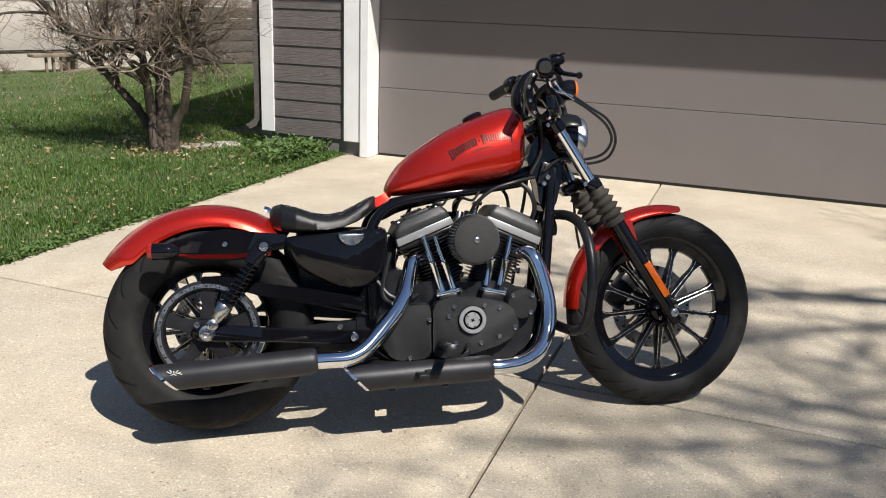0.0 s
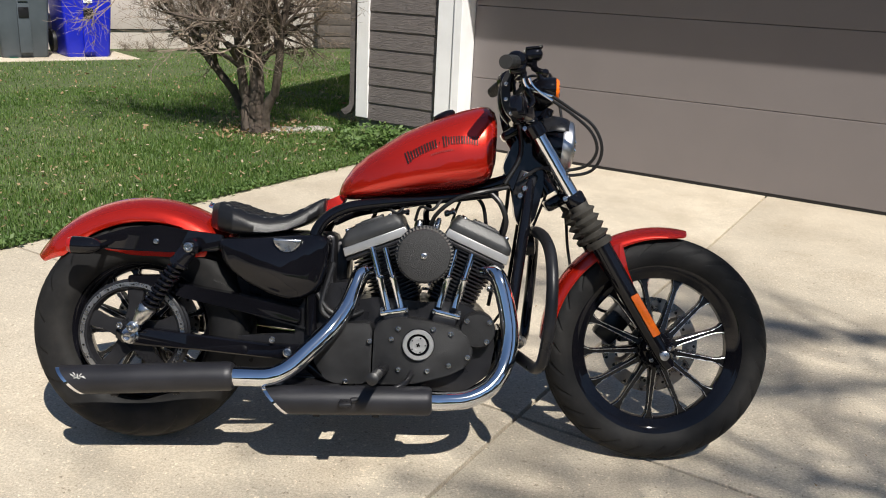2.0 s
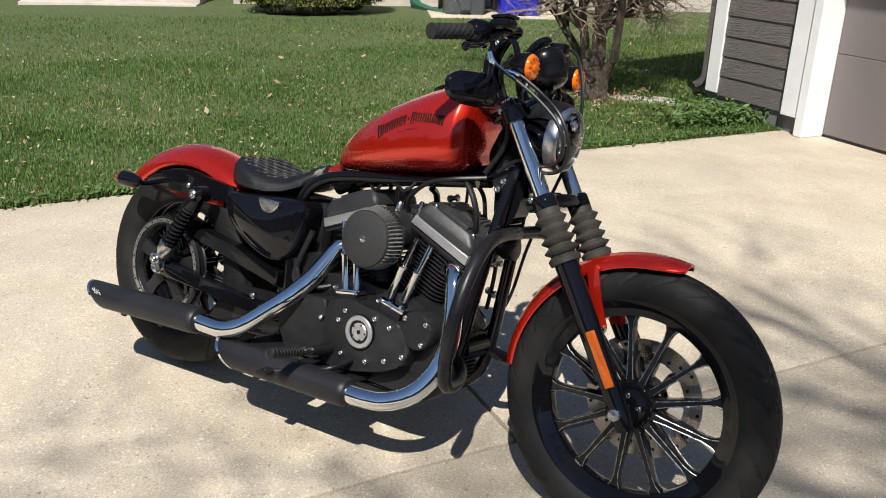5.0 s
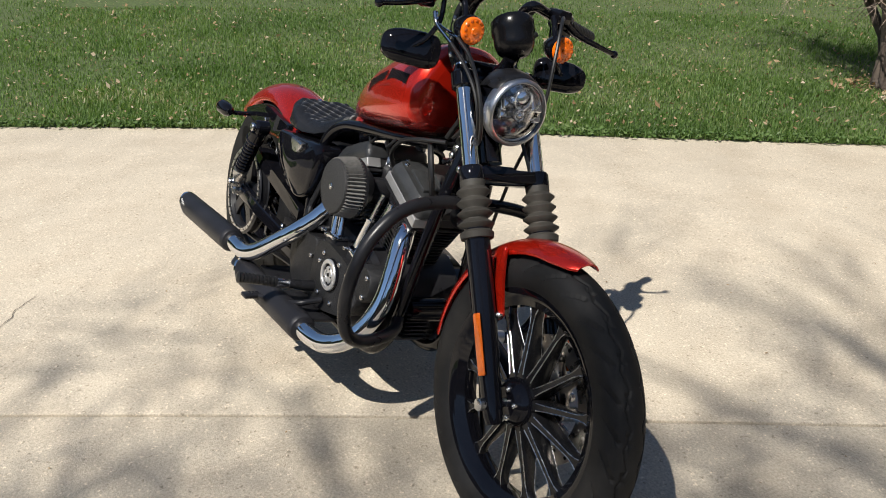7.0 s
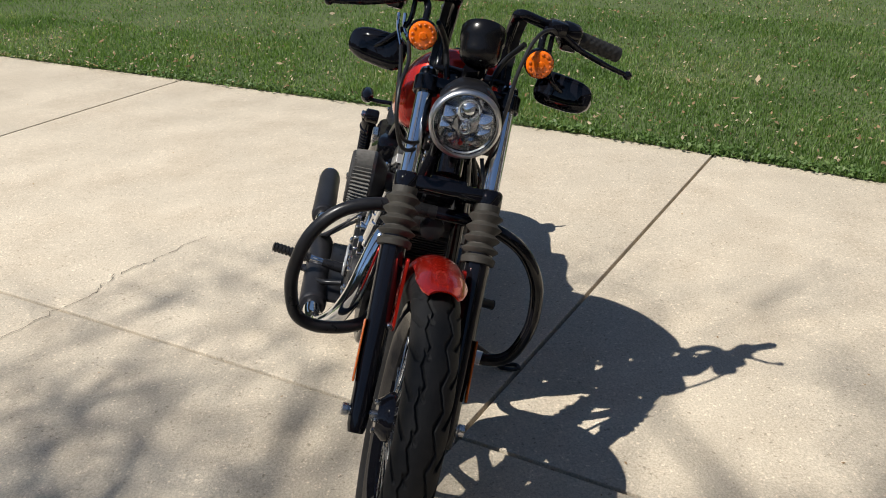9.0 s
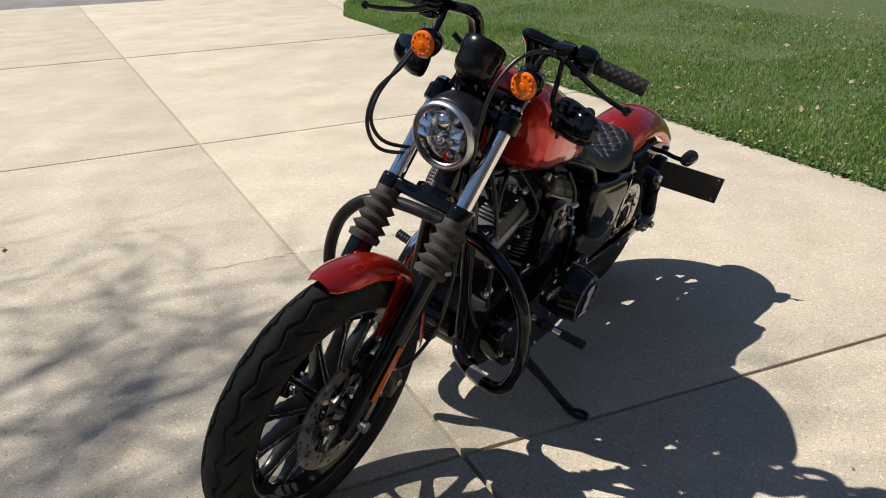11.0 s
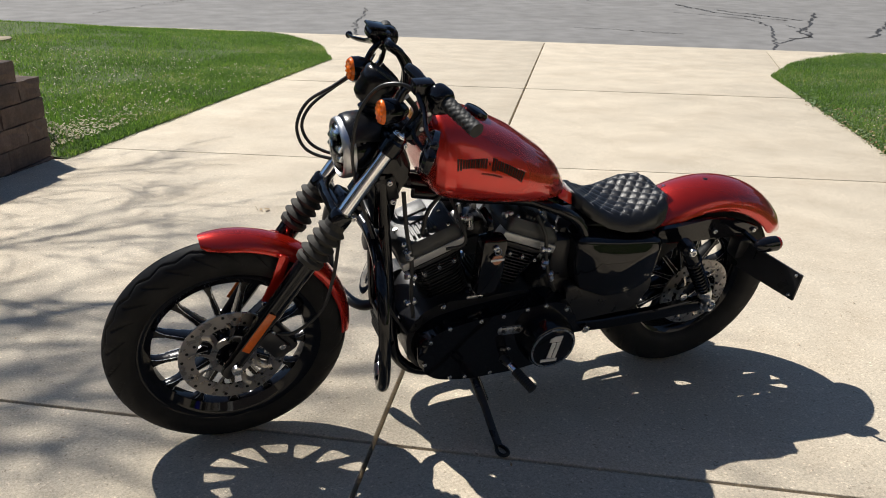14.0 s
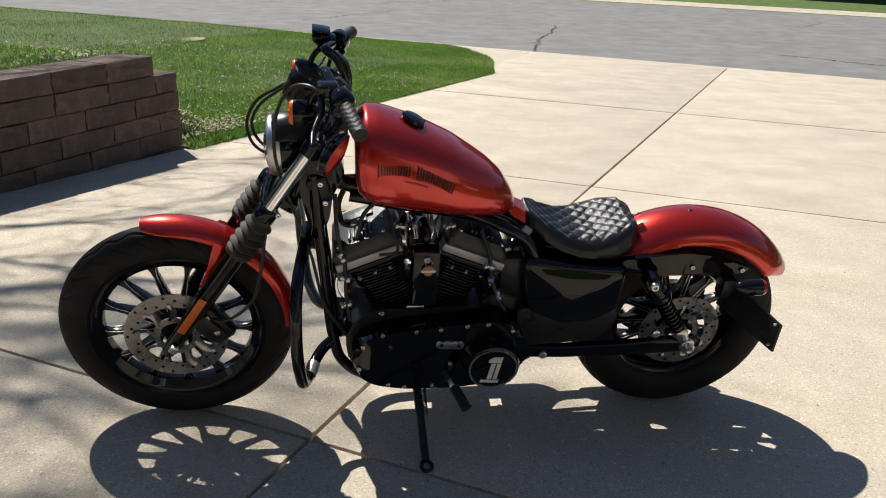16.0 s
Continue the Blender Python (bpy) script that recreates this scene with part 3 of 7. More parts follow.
def wheel(name, cx, cz, R, width, rim, spokes, dish, parent, periods, label, square=0.95):
    root = tagged(new(name), label)
    root.parent = parent
    tyre("tyre", cx, cz, R, width, rim, root, periods, square)
    w = width * 0.36
    bm = bmesh.new()
    ax = (0, 1, 0)
    lathe(bm, (cx, 0, cz), ax, [(rim + 0.012, -w - 0.004), (rim + 0.014, -w), (rim - 0.002, -w + 0.004), (rim - 0.010, -w + 0.012), (rim - 0.022, -w * 0.5),
                                (rim - 0.024, 0), (rim - 0.022, w * 0.5), (rim - 0.010, w - 0.012), (rim - 0.002, w - 0.004), (rim + 0.014, w),
                                (rim + 0.012, w + 0.004), (rim, w + 0.002), (rim - 0.012, w - 0.006), (rim - 0.03, w * 0.5), (rim - 0.034, 0), (rim - 0.03, -w * 0.5), (rim - 0.012, -w + 0.006), (rim, -w - 0.002)], 72, closed=True)
    part("rim", bm, BLACK, root, "gloss black cast rim")
    bm = bmesh.new()
    lathe(bm, (cx, 0, cz), ax, [(0.02, -dish - 0.02), (0.034, -dish - 0.02), (0.040, -dish - 0.012), (0.052, -dish), (0.056, -dish + 0.02), (0.048, 0),
                                (0.056, dish - 0.02), (0.052, dish), (0.040, dish + 0.012), (0.034, dish + 0.02), (0.02, dish + 0.02)], 40)
    part("hub", bm, BLACK, root)
    bm = bmesh.new()
    r0, r1 = 0.044, rim - 0.026
    rings = []
    for k in range(10):
        t = k / 9
        r = r0 + (r1 - r0) * t
        hy = dish * 0.45 * (1 - t) ** 1.4 + 0.011
        hw = 0.0095 * (1 - t) + 0.0058 * t + (0.016 * (t - 0.85) / 0.15 if t > 0.85 else 0) + (0.006 * (0.15 - t) / 0.15 if t < 0.15 else 0)
        rings.append([(r, -hy, -hw * 0.75), (r, -hy, hw * 0.75), (r, -hy + 0.004, hw), (r, hy - 0.004, hw), (r, hy, hw * 0.75), (r, hy, -hw * 0.75), (r, hy - 0.004, -hw), (r, -hy + 0.004, -hw)])
    loft(bm, rings)
    # machined lines along both edges of each face
    for i, sg in ((0, -1), (1, -1), (4, 1), (5, 1)):
        sweep(bm, [(q[i][0], q[i][1] + sg * 0.0004, q[i][2]) for q in rings[1:]], 0.0011, 5, material=1)
    tmp = part("spoke", bm, [SPOKEBLACK, ALU], root)
    me = tmp.data
    for i in range(spokes):
        ob = tmp if i == 0 else new("spoke", me)
        ob.parent = root
        ob.matrix_basis = Matrix.Translation((cx, 0, cz)) @ Matrix.Rotation(2 * math.pi * (i + 0.3) / spokes, 4, "Y")
    return root


front_wheel = wheel("front_wheel", FX, FZ, 0.334, 0.098, 0.242, 13, 0.040, bike, 27, "black thirteen-spoke cast front wheel")
rear_wheel = wheel("rear_wheel", RX, RZ, 0.323, 0.172, 0.207, 13, 0.050, bike, 18, "black cast rear wheel with a wide tyre", 0.55)


def rotor(cx, cz, y, r, parent):
    bm = bmesh.new()
    lathe(bm, (cx, y, cz), (0, 1, 0), [(r - 0.044, -0.0025), (r, -0.0025), (r, 0.0025), (r - 0.044, 0.0025)], 60, closed=True)
    n = 24
    for k in range(9):
        a0 = 2 * math.pi * k / 9
        pts = [(cx + rr * math.cos(a0 + d), y, cz + rr * math.sin(a0 + d)) for rr, d in ((0.056, 0), (0.075, 0.16), (0.096, 0.2), (r - 0.03, 0.1))]
        sweep(bm, spline(pts, 4), 0.0115, 6, squash=0.3)
    lathe(bm, (cx, y, cz), (0, 1, 0), [(0.046, -0.003), (0.064, -0.003), (0.064, 0.003), (0.046, 0.003)], 36, closed=True)
    ob = part("brake_rotor", bm, STEEL, parent, "drilled steel brake rotor")
    hole = None
    for k in range(27):
        a = 2 * math.pi * k / 27
        rr = r - (0.010 if k % 3 == 0 else 0.021 if k % 3 == 1 else 0.033)
        if hole is None:
            bm = bmesh.new()
            lathe(bm, (0, 0, 0), (0, 1, 0), [(0.0046, -0.0031), (0.0046, 0.0031)], 10)
            hole = part("drill_hole", bm, DECAL, ob)
            h = hole
        else:
            h = new("drill_hole", hole.data)
            h.parent = ob
        h.matrix_basis = Matrix.Translation((cx + rr * math.cos(a), y, cz + rr * math.sin(a)))
    return ob


rotor(FX, FZ, 0.062, 0.146, bike)
rotor(RX, RZ, 0.080, 0.128, bike)
bm = bmesh.new()
lathe(bm, (RX, -0.106, RZ), (0, -1, 0), [(0.128, -0.012), (0.152, -0.016), (0.157, -0.014), (0.152, -0.01), (0.152, 0.012), (0.157, 0.014), (0.150, 0.018), (0.132, 0.016), (0.124, 0.0)], 72, closed=True)
for k in range(5):
    a = 2 * math.pi * k / 5 + 0.3
    rings = []
    for rr, hw in ((0.04, 0.026), (0.085, 0.018), (0.13, 0.024)):
        c, s = math.cos(a), math.sin(a)
        rings.append([(RX + rr * c - s * q, -0.106 - dy, RZ + rr * s + c * q) for q, dy in ((-hw, -0.004), (-hw, 0.008), (hw, 0.008), (hw, -0.004))])
    loft(bm, rings)
lathe(bm, (RX, -0.098, RZ), (0, -1, 0), [(0.018, -0.02), (0.05, -0.02), (0.05, 0.012), (0.018, 0.014)], 30, closed=True)
pulley = part("belt_pulley", bm, SATIN, bike, "black belt pulley with a polished ring")
bm = bmesh.new()
lathe(bm, (RX, -0.126, RZ), (0, -1, 0), [(0.137, -0.002), (0.137, 0.0015), (0.149, 0.0015), (0.149, -0.002)], 72, closed=True)
ring = part("polished_ring", bm, ALU, pulley, "polished ring with dark rivets")
bolts("rivet", [(RX + 0.143 * math.cos(2 * math.pi * k / 24), -0.1275, RZ + 0.143 * math.sin(2 * math.pi * k / 24)) for k in range(24)], 0.0028, pulley, height=0.0015, material=DECAL)

bolts("rotor_bolt", [(FX + 0.033 * math.cos(a), -0.060, FZ + 0.033 * math.sin(a)) for a in (0.3, 1.55, 2.8, 4.07, 5.33)], 0.0065, front_wheel, height=0.005)
rear_wheel.matrix_basis = pose(0, -0.012, 0)
pulley.matrix_basis = pose(0, -0.012, 0)

# -- fork --
fork = tagged(new("front_fork"), "chrome fork tubes with black sliders and rubber boots")
fork.parent = bike
for s in (1, -1):
    y = 0.095 * s
    bm = bmesh.new()
    a, b = Vector((FX, y, FZ)), fork_at(0.665, y)
    d = (b - a).normalized()
    sweep(bm, [a - d * 0.045, a - d * 0.03, a, a + d * 0.06, a + d * 0.1, a + d * 0.22, b - d * 0.03, b], [0.017, 0.021, 0.023, 0.024, 0.026, 0.027, 0.029, 0.031], 20)
    part("slider", bm, BLACK, fork, "gloss black fork slider")
    bm = bmesh.new()
    sweep(bm, [fork_at(0.64, y), fork_at(0.985, y)], 0.0195, 22)
    part("fork_tube", bm, CHROME, fork, "chrome fork tube")
    bm = bmesh.new()
    lo, hi = fork_at(0.637, y), fork_at(0.757, y)
    L0 = (hi - lo).length
    prof = [(0.030, 0.0), (0.037, 0.001), (0.039, 0.014), (0.033, 0.019)]
    for k in range(4):
        z0 = 0.022 + k * 0.025
        prof += [(0.028, z0), (0.0420 - 0.001 * k, z0 + 0.0105), (0.0422 - 0.001 * k, z0 + 0.0125), (0.028, z0 + 0.0225)]
    prof += [(0.029, L0 - 0.006), (0.026, L0)]
    lathe(bm, lo, hi - lo, prof, 28)
    part("fork_boot", bm, BOOT, fork, "dusty ribbed rubber fork boot", sharp=50)
    bm = bmesh.new()
    lathe(bm, fork_at(0.748, y), FORK, [(0.028, 0), (0.0295, 0.004), (0.0295, 0.03), (0.026, 0.036)], 24)
    part("clamp_collar", bm, BLACK, fork)
    bm = bmesh.new()
    c = fork_at(0.955, y)
    lathe(bm, c - FORK * 0.022, FORK, [(0.026, 0), (0.029, 0.003), (0.029, 0.036), (0.024, 0.042), (0.0215, 0.043), (0.0215, 0.05), (0.018, 0.058), (0.008, 0.058)], 24)
    part("upper_clamp", bm, BLACK, fork)
    bm = bmesh.new()
    lathe(bm, c + FORK * 0.02, FORK, [(0.0165, 0), (0.0165, 0.018), (0.012, 0.022), (0.006, 0.019)], 16)
    part("tube_cap", bm, CHROME, fork)
    bm = bmesh.new()
    a = fork_at(0.50, y) + Vector((0.022, 0.012 * s, 0.0))
    b = fork_at(0.385, y) + Vector((0.022, 0.012 * s, 0.0))
    m = (a + b) / 2
    ang = math.atan2(FORK.x, FORK.z)
    box(bm, m + Vector((-0.012, 0.0165 * s, 0.004)), (0.024, 0.005, 0.135), Matrix.Rotation(ang, 3, "Y"), 0.003)
    part("reflector", bm, AMBERDARK, fork, "amber fork reflector")
    bolts("clamp_bolt", [fork_at(0.955, y) + Vector((-0.03, 0.006 * s, 0.002)), fork_at(0.765, y) + Vector((-0.028, 0.014 * s, 0))], 0.008, fork, axis=(-0.3, s, 0.1))
bm = bmesh.new()
ang = math.atan2(FORK.x, FORK.z)
box(bm, fork_at(0.763) + Vector((-0.004, 0, 0)), (0.050, 0.20, 0.032), Matrix.Rotation(ang, 3, "Y"), 0.008)
box(bm, fork_at(0.763) + Vector((-0.045, 0, -0.008)), (0.07, 0.09, 0.034), Matrix.Rotation(ang, 3, "Y"), 0.01)
part("lower_triple_clamp", bm, BLACK, fork)
bm = bmesh.new()
box(bm, fork_at(0.957) + Vector((-0.005, 0, 0)), (0.050, 0.20, 0.028), Matrix.Rotation(ang, 3, "Y"), 0.008)
box(bm, fork_at(0.957) + Vector((-0.05, 0, 0.0)), (0.09, 0.10, 0.028), Matrix.Rotation(ang, 3, "Y"), 0.01)
part("upper_triple_clamp", bm, BLACK, fork)
bm = bmesh.new()
lathe(bm, (FX, -0.135, FZ), (0, 1, 0), [(0.009, 0.0), (0.0135, 0.002), (0.0135, 0.014), (0.010, 0.016), (0.010, 0.254), (0.0135, 0.256), (0.0135, 0.268), (0.009, 0.270)], 20)
part("axle", bm, ALU, fork, "bright front axle and nuts")
bm = bmesh.new()
c = Vector((1.405, 0.075, 0.392))
box(bm, c, (0.072, 0.058, 0.125), Matrix.Rotation(radians(38), 3, "Y"), 0.014)
box(bm, c + Vector((0.01, 0.03, 0.0)), (0.055, 0.026, 0.09), Matrix.Rotation(radians(38), 3, "Y"), 0.009)
box(bm, Vector((1.435, 0.085, 0.42)), (0.03, 0.02, 0.05), Matrix.Rotation(radians(30), 3, "Y"), 0.006)
caliper = part("brake_caliper", bm, SATIN, bike, "black front brake caliper")
bolts("caliper_bolt", [(1.392, 0.117, 0.385), (1.418, 0.110, 0.43), (1.43, 0.10, 0.365)], 0.009, caliper, axis=(0, 1, 0), height=0.006)
bm = bmesh.new()
sweep(bm, spline([(1.415, 0.10, 0.42), (1.36, 0.12, 0.43), (1.29, 0.13, 0.50), (1.26, 0.125, 0.60), (1.245, 0.11, 0.70), (1.225, 0.08, 0.78), (1.195, 0.06, 0.84)]), 0.0048, 8)
part("brake_hose", bm, HOSE, fork)


# -- fenders --
def arc_fender(cx, cz, radius, a0, a1, halfwidth, drop, n=44):
    """An arched sheet-metal fender round an axle; functions of the share t of the arc give half width and side drop."""
    bm = bmesh.new()
    rings = []
    for i in range(n + 1):
        t = i / n
        a = radians(a0 + (a1 - a0) * t)
        R, hw, dr = radius(t), halfwidth(t), drop(t)
        out, inn = [], []
        for k in range(17):
            q = -1 + 2 * k / 16
            y = hw * math.sin(q * math.pi / 2) if abs(q) < 0.75 else hw * (math.sin(0.75 * math.pi / 2) + (abs(q) - 0.75) * 0.30) * (1 if q > 0 else -1)
            crown = (1 - math.cos(min(abs(q), 0.75) / 0.75 * math.pi / 2)) * hw * 0.42
            side = max(0, abs(q) - 0.75) / 0.25 * dr
            r = R - crown - side
            out.append((cx + r * math.cos(a), y, cz + r * math.sin(a)))
            r2, y2 = r - 0.004, y * 0.965
            inn.append((cx + r2 * math.cos(a), y2, cz + r2 * math.sin(a)))
        rings.append(out + inn[::-1])
    loft(bm, rings)
    return bm


rear_fender = part("rear_fender", arc_fender(RX, RZ, lambda t: 0.386 + 0.006 * (1 - t) ** 2, 50, 147,
                                              lambda t: 0.098 * (1 - max(0, t - 0.9) * 3.5), lambda t: 0.012 + 0.030 * t - 0.25 * max(0, t - 0.88)), RED, bike, "chopped red rear fender", sharp=60)
for sd in (1, -1):
    bm = bmesh.new()
    prism(bm, rounded([(-0.115, 0.590), (0.20, 0.590), (0.19, 0.545), (0.08, 0.540), (-0.02, 0.540), (-0.10, 0.552)], 0.008), xz, 0.094 * sd, 0.099 * sd, 0.001)
    part("fender_skirt", bm, RED, rear_fender)
bm = bmesh.new()
lathe(bm, (0.02, 0.0, RZ + 0.3825), (0.1, 0, 1), [(0.009, -0.004), (0.009, 0.004), (0.006, 0.006)], 12)
part("fender_screw", bm, SATIN, rear_fender)
front_fender = part("front_fender", arc_fender(FX, FZ, lambda t: 0.362 - 0.018 * t ** 2, 79, 178, lambda t: 0.054 * (0.55 + 0.45 * min(1, t * 9) ** 0.5) * (1 - 0.25 * max(0, t - 0.8)),
                                                lambda t: 0.003 + 0.008 * min(1, t * 3.0) * (1 - 0.5 * max(0, t - 0.6))), RED, bike, "short red front fender", sharp=60)
for s in (1, -1):
    bm = bmesh.new()
    prism(bm, rounded([(1.360, 0.636), (1.388, 0.648), (1.410, 0.57), (1.438, 0.505), (1.430, 0.488), (1.414, 0.496), (1.388, 0.55)], 0.008), xz, 0.060 * s, 0.066 * s, 0.002)
    part("fender_bracket", bm, RED, front_fender)
    bm = bmesh.new()
    prism(bm, rounded([(1.318, 0.590), (1.346, 0.610), (1.388, 0.545), (1.418, 0.500), (1.406, 0.488), (1.372, 0.520)], 0.008), xz, 0.058 * s, 0.064 * s, 0.002)
    part("fender_bracket", bm, RED, front_fender)
    bolts("bracket_bolt", [(1.430, 0.068 * s, 0.503)], 0.008, front_fender, axis=(0, s, 0))

# -- tank --
TANK_X = [0.556, 0.562, 0.575, 0.600, 0.640, 0.690, 0.740, 0.800, 0.860, 0.910, 0.950, 0.980, 1.000, 1.008]
TANK_TOP = [0.752, 0.772, 0.796, 0.832, 0.868, 0.902, 0.935, 0.964, 0.990, 1.008, 1.020, 1.022, 1.008, 0.985]
TANK_BOT = [0.738, 0.733, 0.730, 0.730, 0.734, 0.742, 0.750, 0.760, 0.770, 0.778, 0.786, 0.796, 0.815, 0.845]
TANK_W = [0.020, 0.040, 0.058, 0.080, 0.104, 0.124, 0.137, 0.147, 0.152, 0.153, 0.150, 0.143, 0.126, 0.095]


def tank_at(x, k):
    return float(np.interp(x, TANK_X, k))


def tank_point(x, a):
    """A point of the tank's skin at angle a, 0 to the left, 90 degrees at the ridge."""
    top, bot, w = tank_at(x, TANK_TOP), tank_at(x, TANK_BOT), tank_at(x, TANK_W)
    mid = bot + (top - bot) * 0.36
    c, s = math.cos(a), math.sin(a)
    y = w * (abs(c) ** (0.80 if s > 0 else 0.55)) * (1 if c > 0 else -1)
    z = mid + ((top - mid) * s ** 0.95 if s > 0 else (mid - bot) * -(abs(s) ** 0.7))
    return Vector((x, y, z))


bm = bmesh.new()
xs = [p.x for p in spline([(x, 0, 0) for x in TANK_X], 5)]
loft(bm, [[tank_point(x, 2 * math.pi * k / 56) for k in range(56)] for x in xs])
bmesh.ops.smooth_vert(bm, verts=bm.verts, factor=0.5, use_axis_x=True, use_axis_y=True, use_axis_z=True)
bmesh.ops.smooth_vert(bm, verts=bm.verts, factor=0.5, use_axis_x=True, use_axis_y=True, use_axis_z=True)
tank = part("fuel_tank", bm, RED, bike, "glossy candy red teardrop fuel tank", sharp=80)
bm = bmesh.new()
lathe(bm, (0.858, 0.0, 0.978), (-0.42, 0, 0.9), [(0.030, -0.01), (0.034, 0.010), (0.035, 0.014), (0.031, 0.021), (0.02, 0.024), (0.004, 0.025)], 32)
part("fuel_cap", bm, BLACK, tank, "black fuel cap")


def tank_skin(x, z, side):
    """The tank's skin at x and height z, a hair proud of the paint."""
    lo, hi = 0.0, math.pi / 2
    for _ in range(22):
        a = (lo + hi) / 2
        if tank_point(x, a).z < z:
            lo = a
        else:
            hi = a
    return Vector((x, side * (tank_point(x, lo).y + 0.0018), z + 0.0009))


def decal_bars(side):
    """The maker's mark on the tank, as plain upright bars set on a shallow arc, with a line of small bars under it."""
    heights = [1.35, 1, 1, 1, 1, 1.05, 0.25, 1.35, 1, 1, 1, 1, 1, 1.1]
    n = len(heights)
    bars_of = [((k + 0.5) / n + o, 0.0013 if k == 6 else 0.0020, 0.0220 * heights[k], 0.0) for k in range(n) for o in ((0.0,) if k == 6 else (-0.0185, 0.0185))]
    faint = [(0.36 + 0.024 * k, 0.0014, 0.0045, -0.027) for k in range(13)]
    for f, wd, hgt, drop in bars_of + faint:
        q = f if side < 0 else 1 - f
        x0 = 0.752 + 0.203 * q
        zc = 0.853 + 0.060 * q + 0.022 * math.sin(q * math.pi) + drop
        tilt = 0.32 * (1 - 2.0 * q) + 0.30
        quad = [tank_skin(x0 + dx - dz * tilt * 0.7, zc + dz + dx * tilt, side) for dx, dz in ((-wd, -hgt / 2), (wd, -hgt / 2), (wd, hgt / 2), (-wd, hgt / 2))]
        bm = bmesh.new()
        loft(bm, [[p - Vector((0, side * 0.006, 0)) for p in quad], quad])
        part("decal_bar", bm, DECAL if drop == 0 else REDDECAL, tank)


decal_bars(1)
decal_bars(-1)

# -- seat with quilted top --
SEAT_X = [0.188, 0.198, 0.225, 0.270, 0.320, 0.370, 0.420, 0.465, 0.500, 0.520, 0.528]
SEAT_W = [0.040, 0.074, 0.106, 0.127, 0.131, 0.122, 0.106, 0.087, 0.070, 0.054, 0.034]
SEAT_TOP = [0.676, 0.696, 0.703, 0.692, 0.675, 0.669, 0.678, 0.700, 0.722, 0.730, 0.722]
SEAT_BOT = [0.638, 0.628, 0.620, 0.615, 0.617, 0.622, 0.632, 0.650, 0.672, 0.690, 0.702]


def seat_top(x, q):
    """The seat's upper skin; q from -1 at the right edge to 1 at the left."""
    w, t = float(np.interp(x, SEAT_X, SEAT_W)), float(np.interp(x, SEAT_X, SEAT_TOP))
    y = w * q
    z = t - 0.034 * abs(q) ** 6 + 0.008 * q * q + 0.004 * q * q * min(1, max(0, (0.4 - x) / 0.1))
    k1, k2 = (x + y) / 0.041, (x - y) / 0.041
    edge = min(1, max(0, (0.87 - abs(q)) / 0.14)) * min(1, max(0, (x - 0.196) / 0.02)) * min(1, max(0, (0.515 - x) / 0.03))
    puff = (abs(math.sin(math.pi * k1)) * abs(math.sin(math.pi * k2))) ** 0.5
    return Vector((x, y, z + (puff * 0.0048 - 0.0024) * edge))


bm = bmesh.new()
rings = []
for i in range(111):
    x = 0.188 + 0.340 * i / 110
    w, t, b = (float(np.interp(x, SEAT_X, k)) for k in (SEAT_W, SEAT_TOP, SEAT_BOT))
    ring = [seat_top(x, -1 + 2 * k / 70) for k in range(71)]
    ring += [Vector((x, w * 1.03, t - 0.040 - (t - 0.04 - b) * 0.4)), Vector((x, w * 0.95, b + 0.004)), Vector((x, w * 0.7, b))]
    ring += [Vector((x, -w * 0.7, b)), Vector((x, -w * 0.95, b + 0.004)), Vector((x, -w * 1.03, t - 0.040 - (t - 0.04 - b) * 0.4))]
    rings.append(ring)
loft(bm, rings)
seat = part("seat", bm, LEATHER, bike, "black leather solo seat with a diamond-quilted top", sharp=70)
bm = bmesh.new()
for fam in (1, -1):
    for k in range(-6, 22):
        line = []
        for i in range(60):
            x = 0.20 + 0.31 * i / 59
            y = fam * (k * 0.041 - x)
            w = float(np.interp(x, SEAT_X, SEAT_W))
            if abs(y) < 0.80 * w:
                line.append(seat_top(x, y / w) + Vector((0, 0, 0.0010)))
            elif len(line) > 2:
                sweep(bm, line, 0.0006, 4)
                line = []
            else:
                line = []
        if len(line) > 2:
            sweep(bm, line, 0.0006, 4)
part("stitching", bm, THREAD, seat, "pale diamond stitching")
bm = bmesh.new()
sweep(bm, [(0.195, 0, 0.680), (0.182, 0, 0.690), (0.170, 0, 0.694)], 0.010, 10, squash=0.18)
lathe(bm, (0.175, 0, 0.693), (0.1, 0, 1), [(0.005, 0), (0.005, 0.004), (0.002, 0.005)], 12)
part("seat_tab", bm, CHROME, seat, "bright mounting tab")
bm = bmesh.new()
loft(bm, [[Vector((x, w * c, z + h * s)) for c, s in ((1, 0), (0.7, 1), (-0.7, 1), (-1, 0))] for x, w, z, h in ((0.50, 0.045, 0.69, 0.025), (0.53, 0.045, 0.695, 0.032), (0.565, 0.040, 0.715, 0.030), (0.58, 0.03, 0.735, 0.02))])
part("tank_tail", bm, RED, bike)

# -- frame --
frame_part = tagged(new("frame"), "gloss black tubular cradle frame")
frame_part.parent = bike
bm = bmesh.new()
sweep(bm, spline([(1.11, 0, 0.83), (0.98, 0, 0.785), (0.80, 0, 0.745), (0.62, 0, 0.705), (0.54, 0, 0.67)]), 0.022, 16)
part("backbone", bm, BLACK, frame_part)
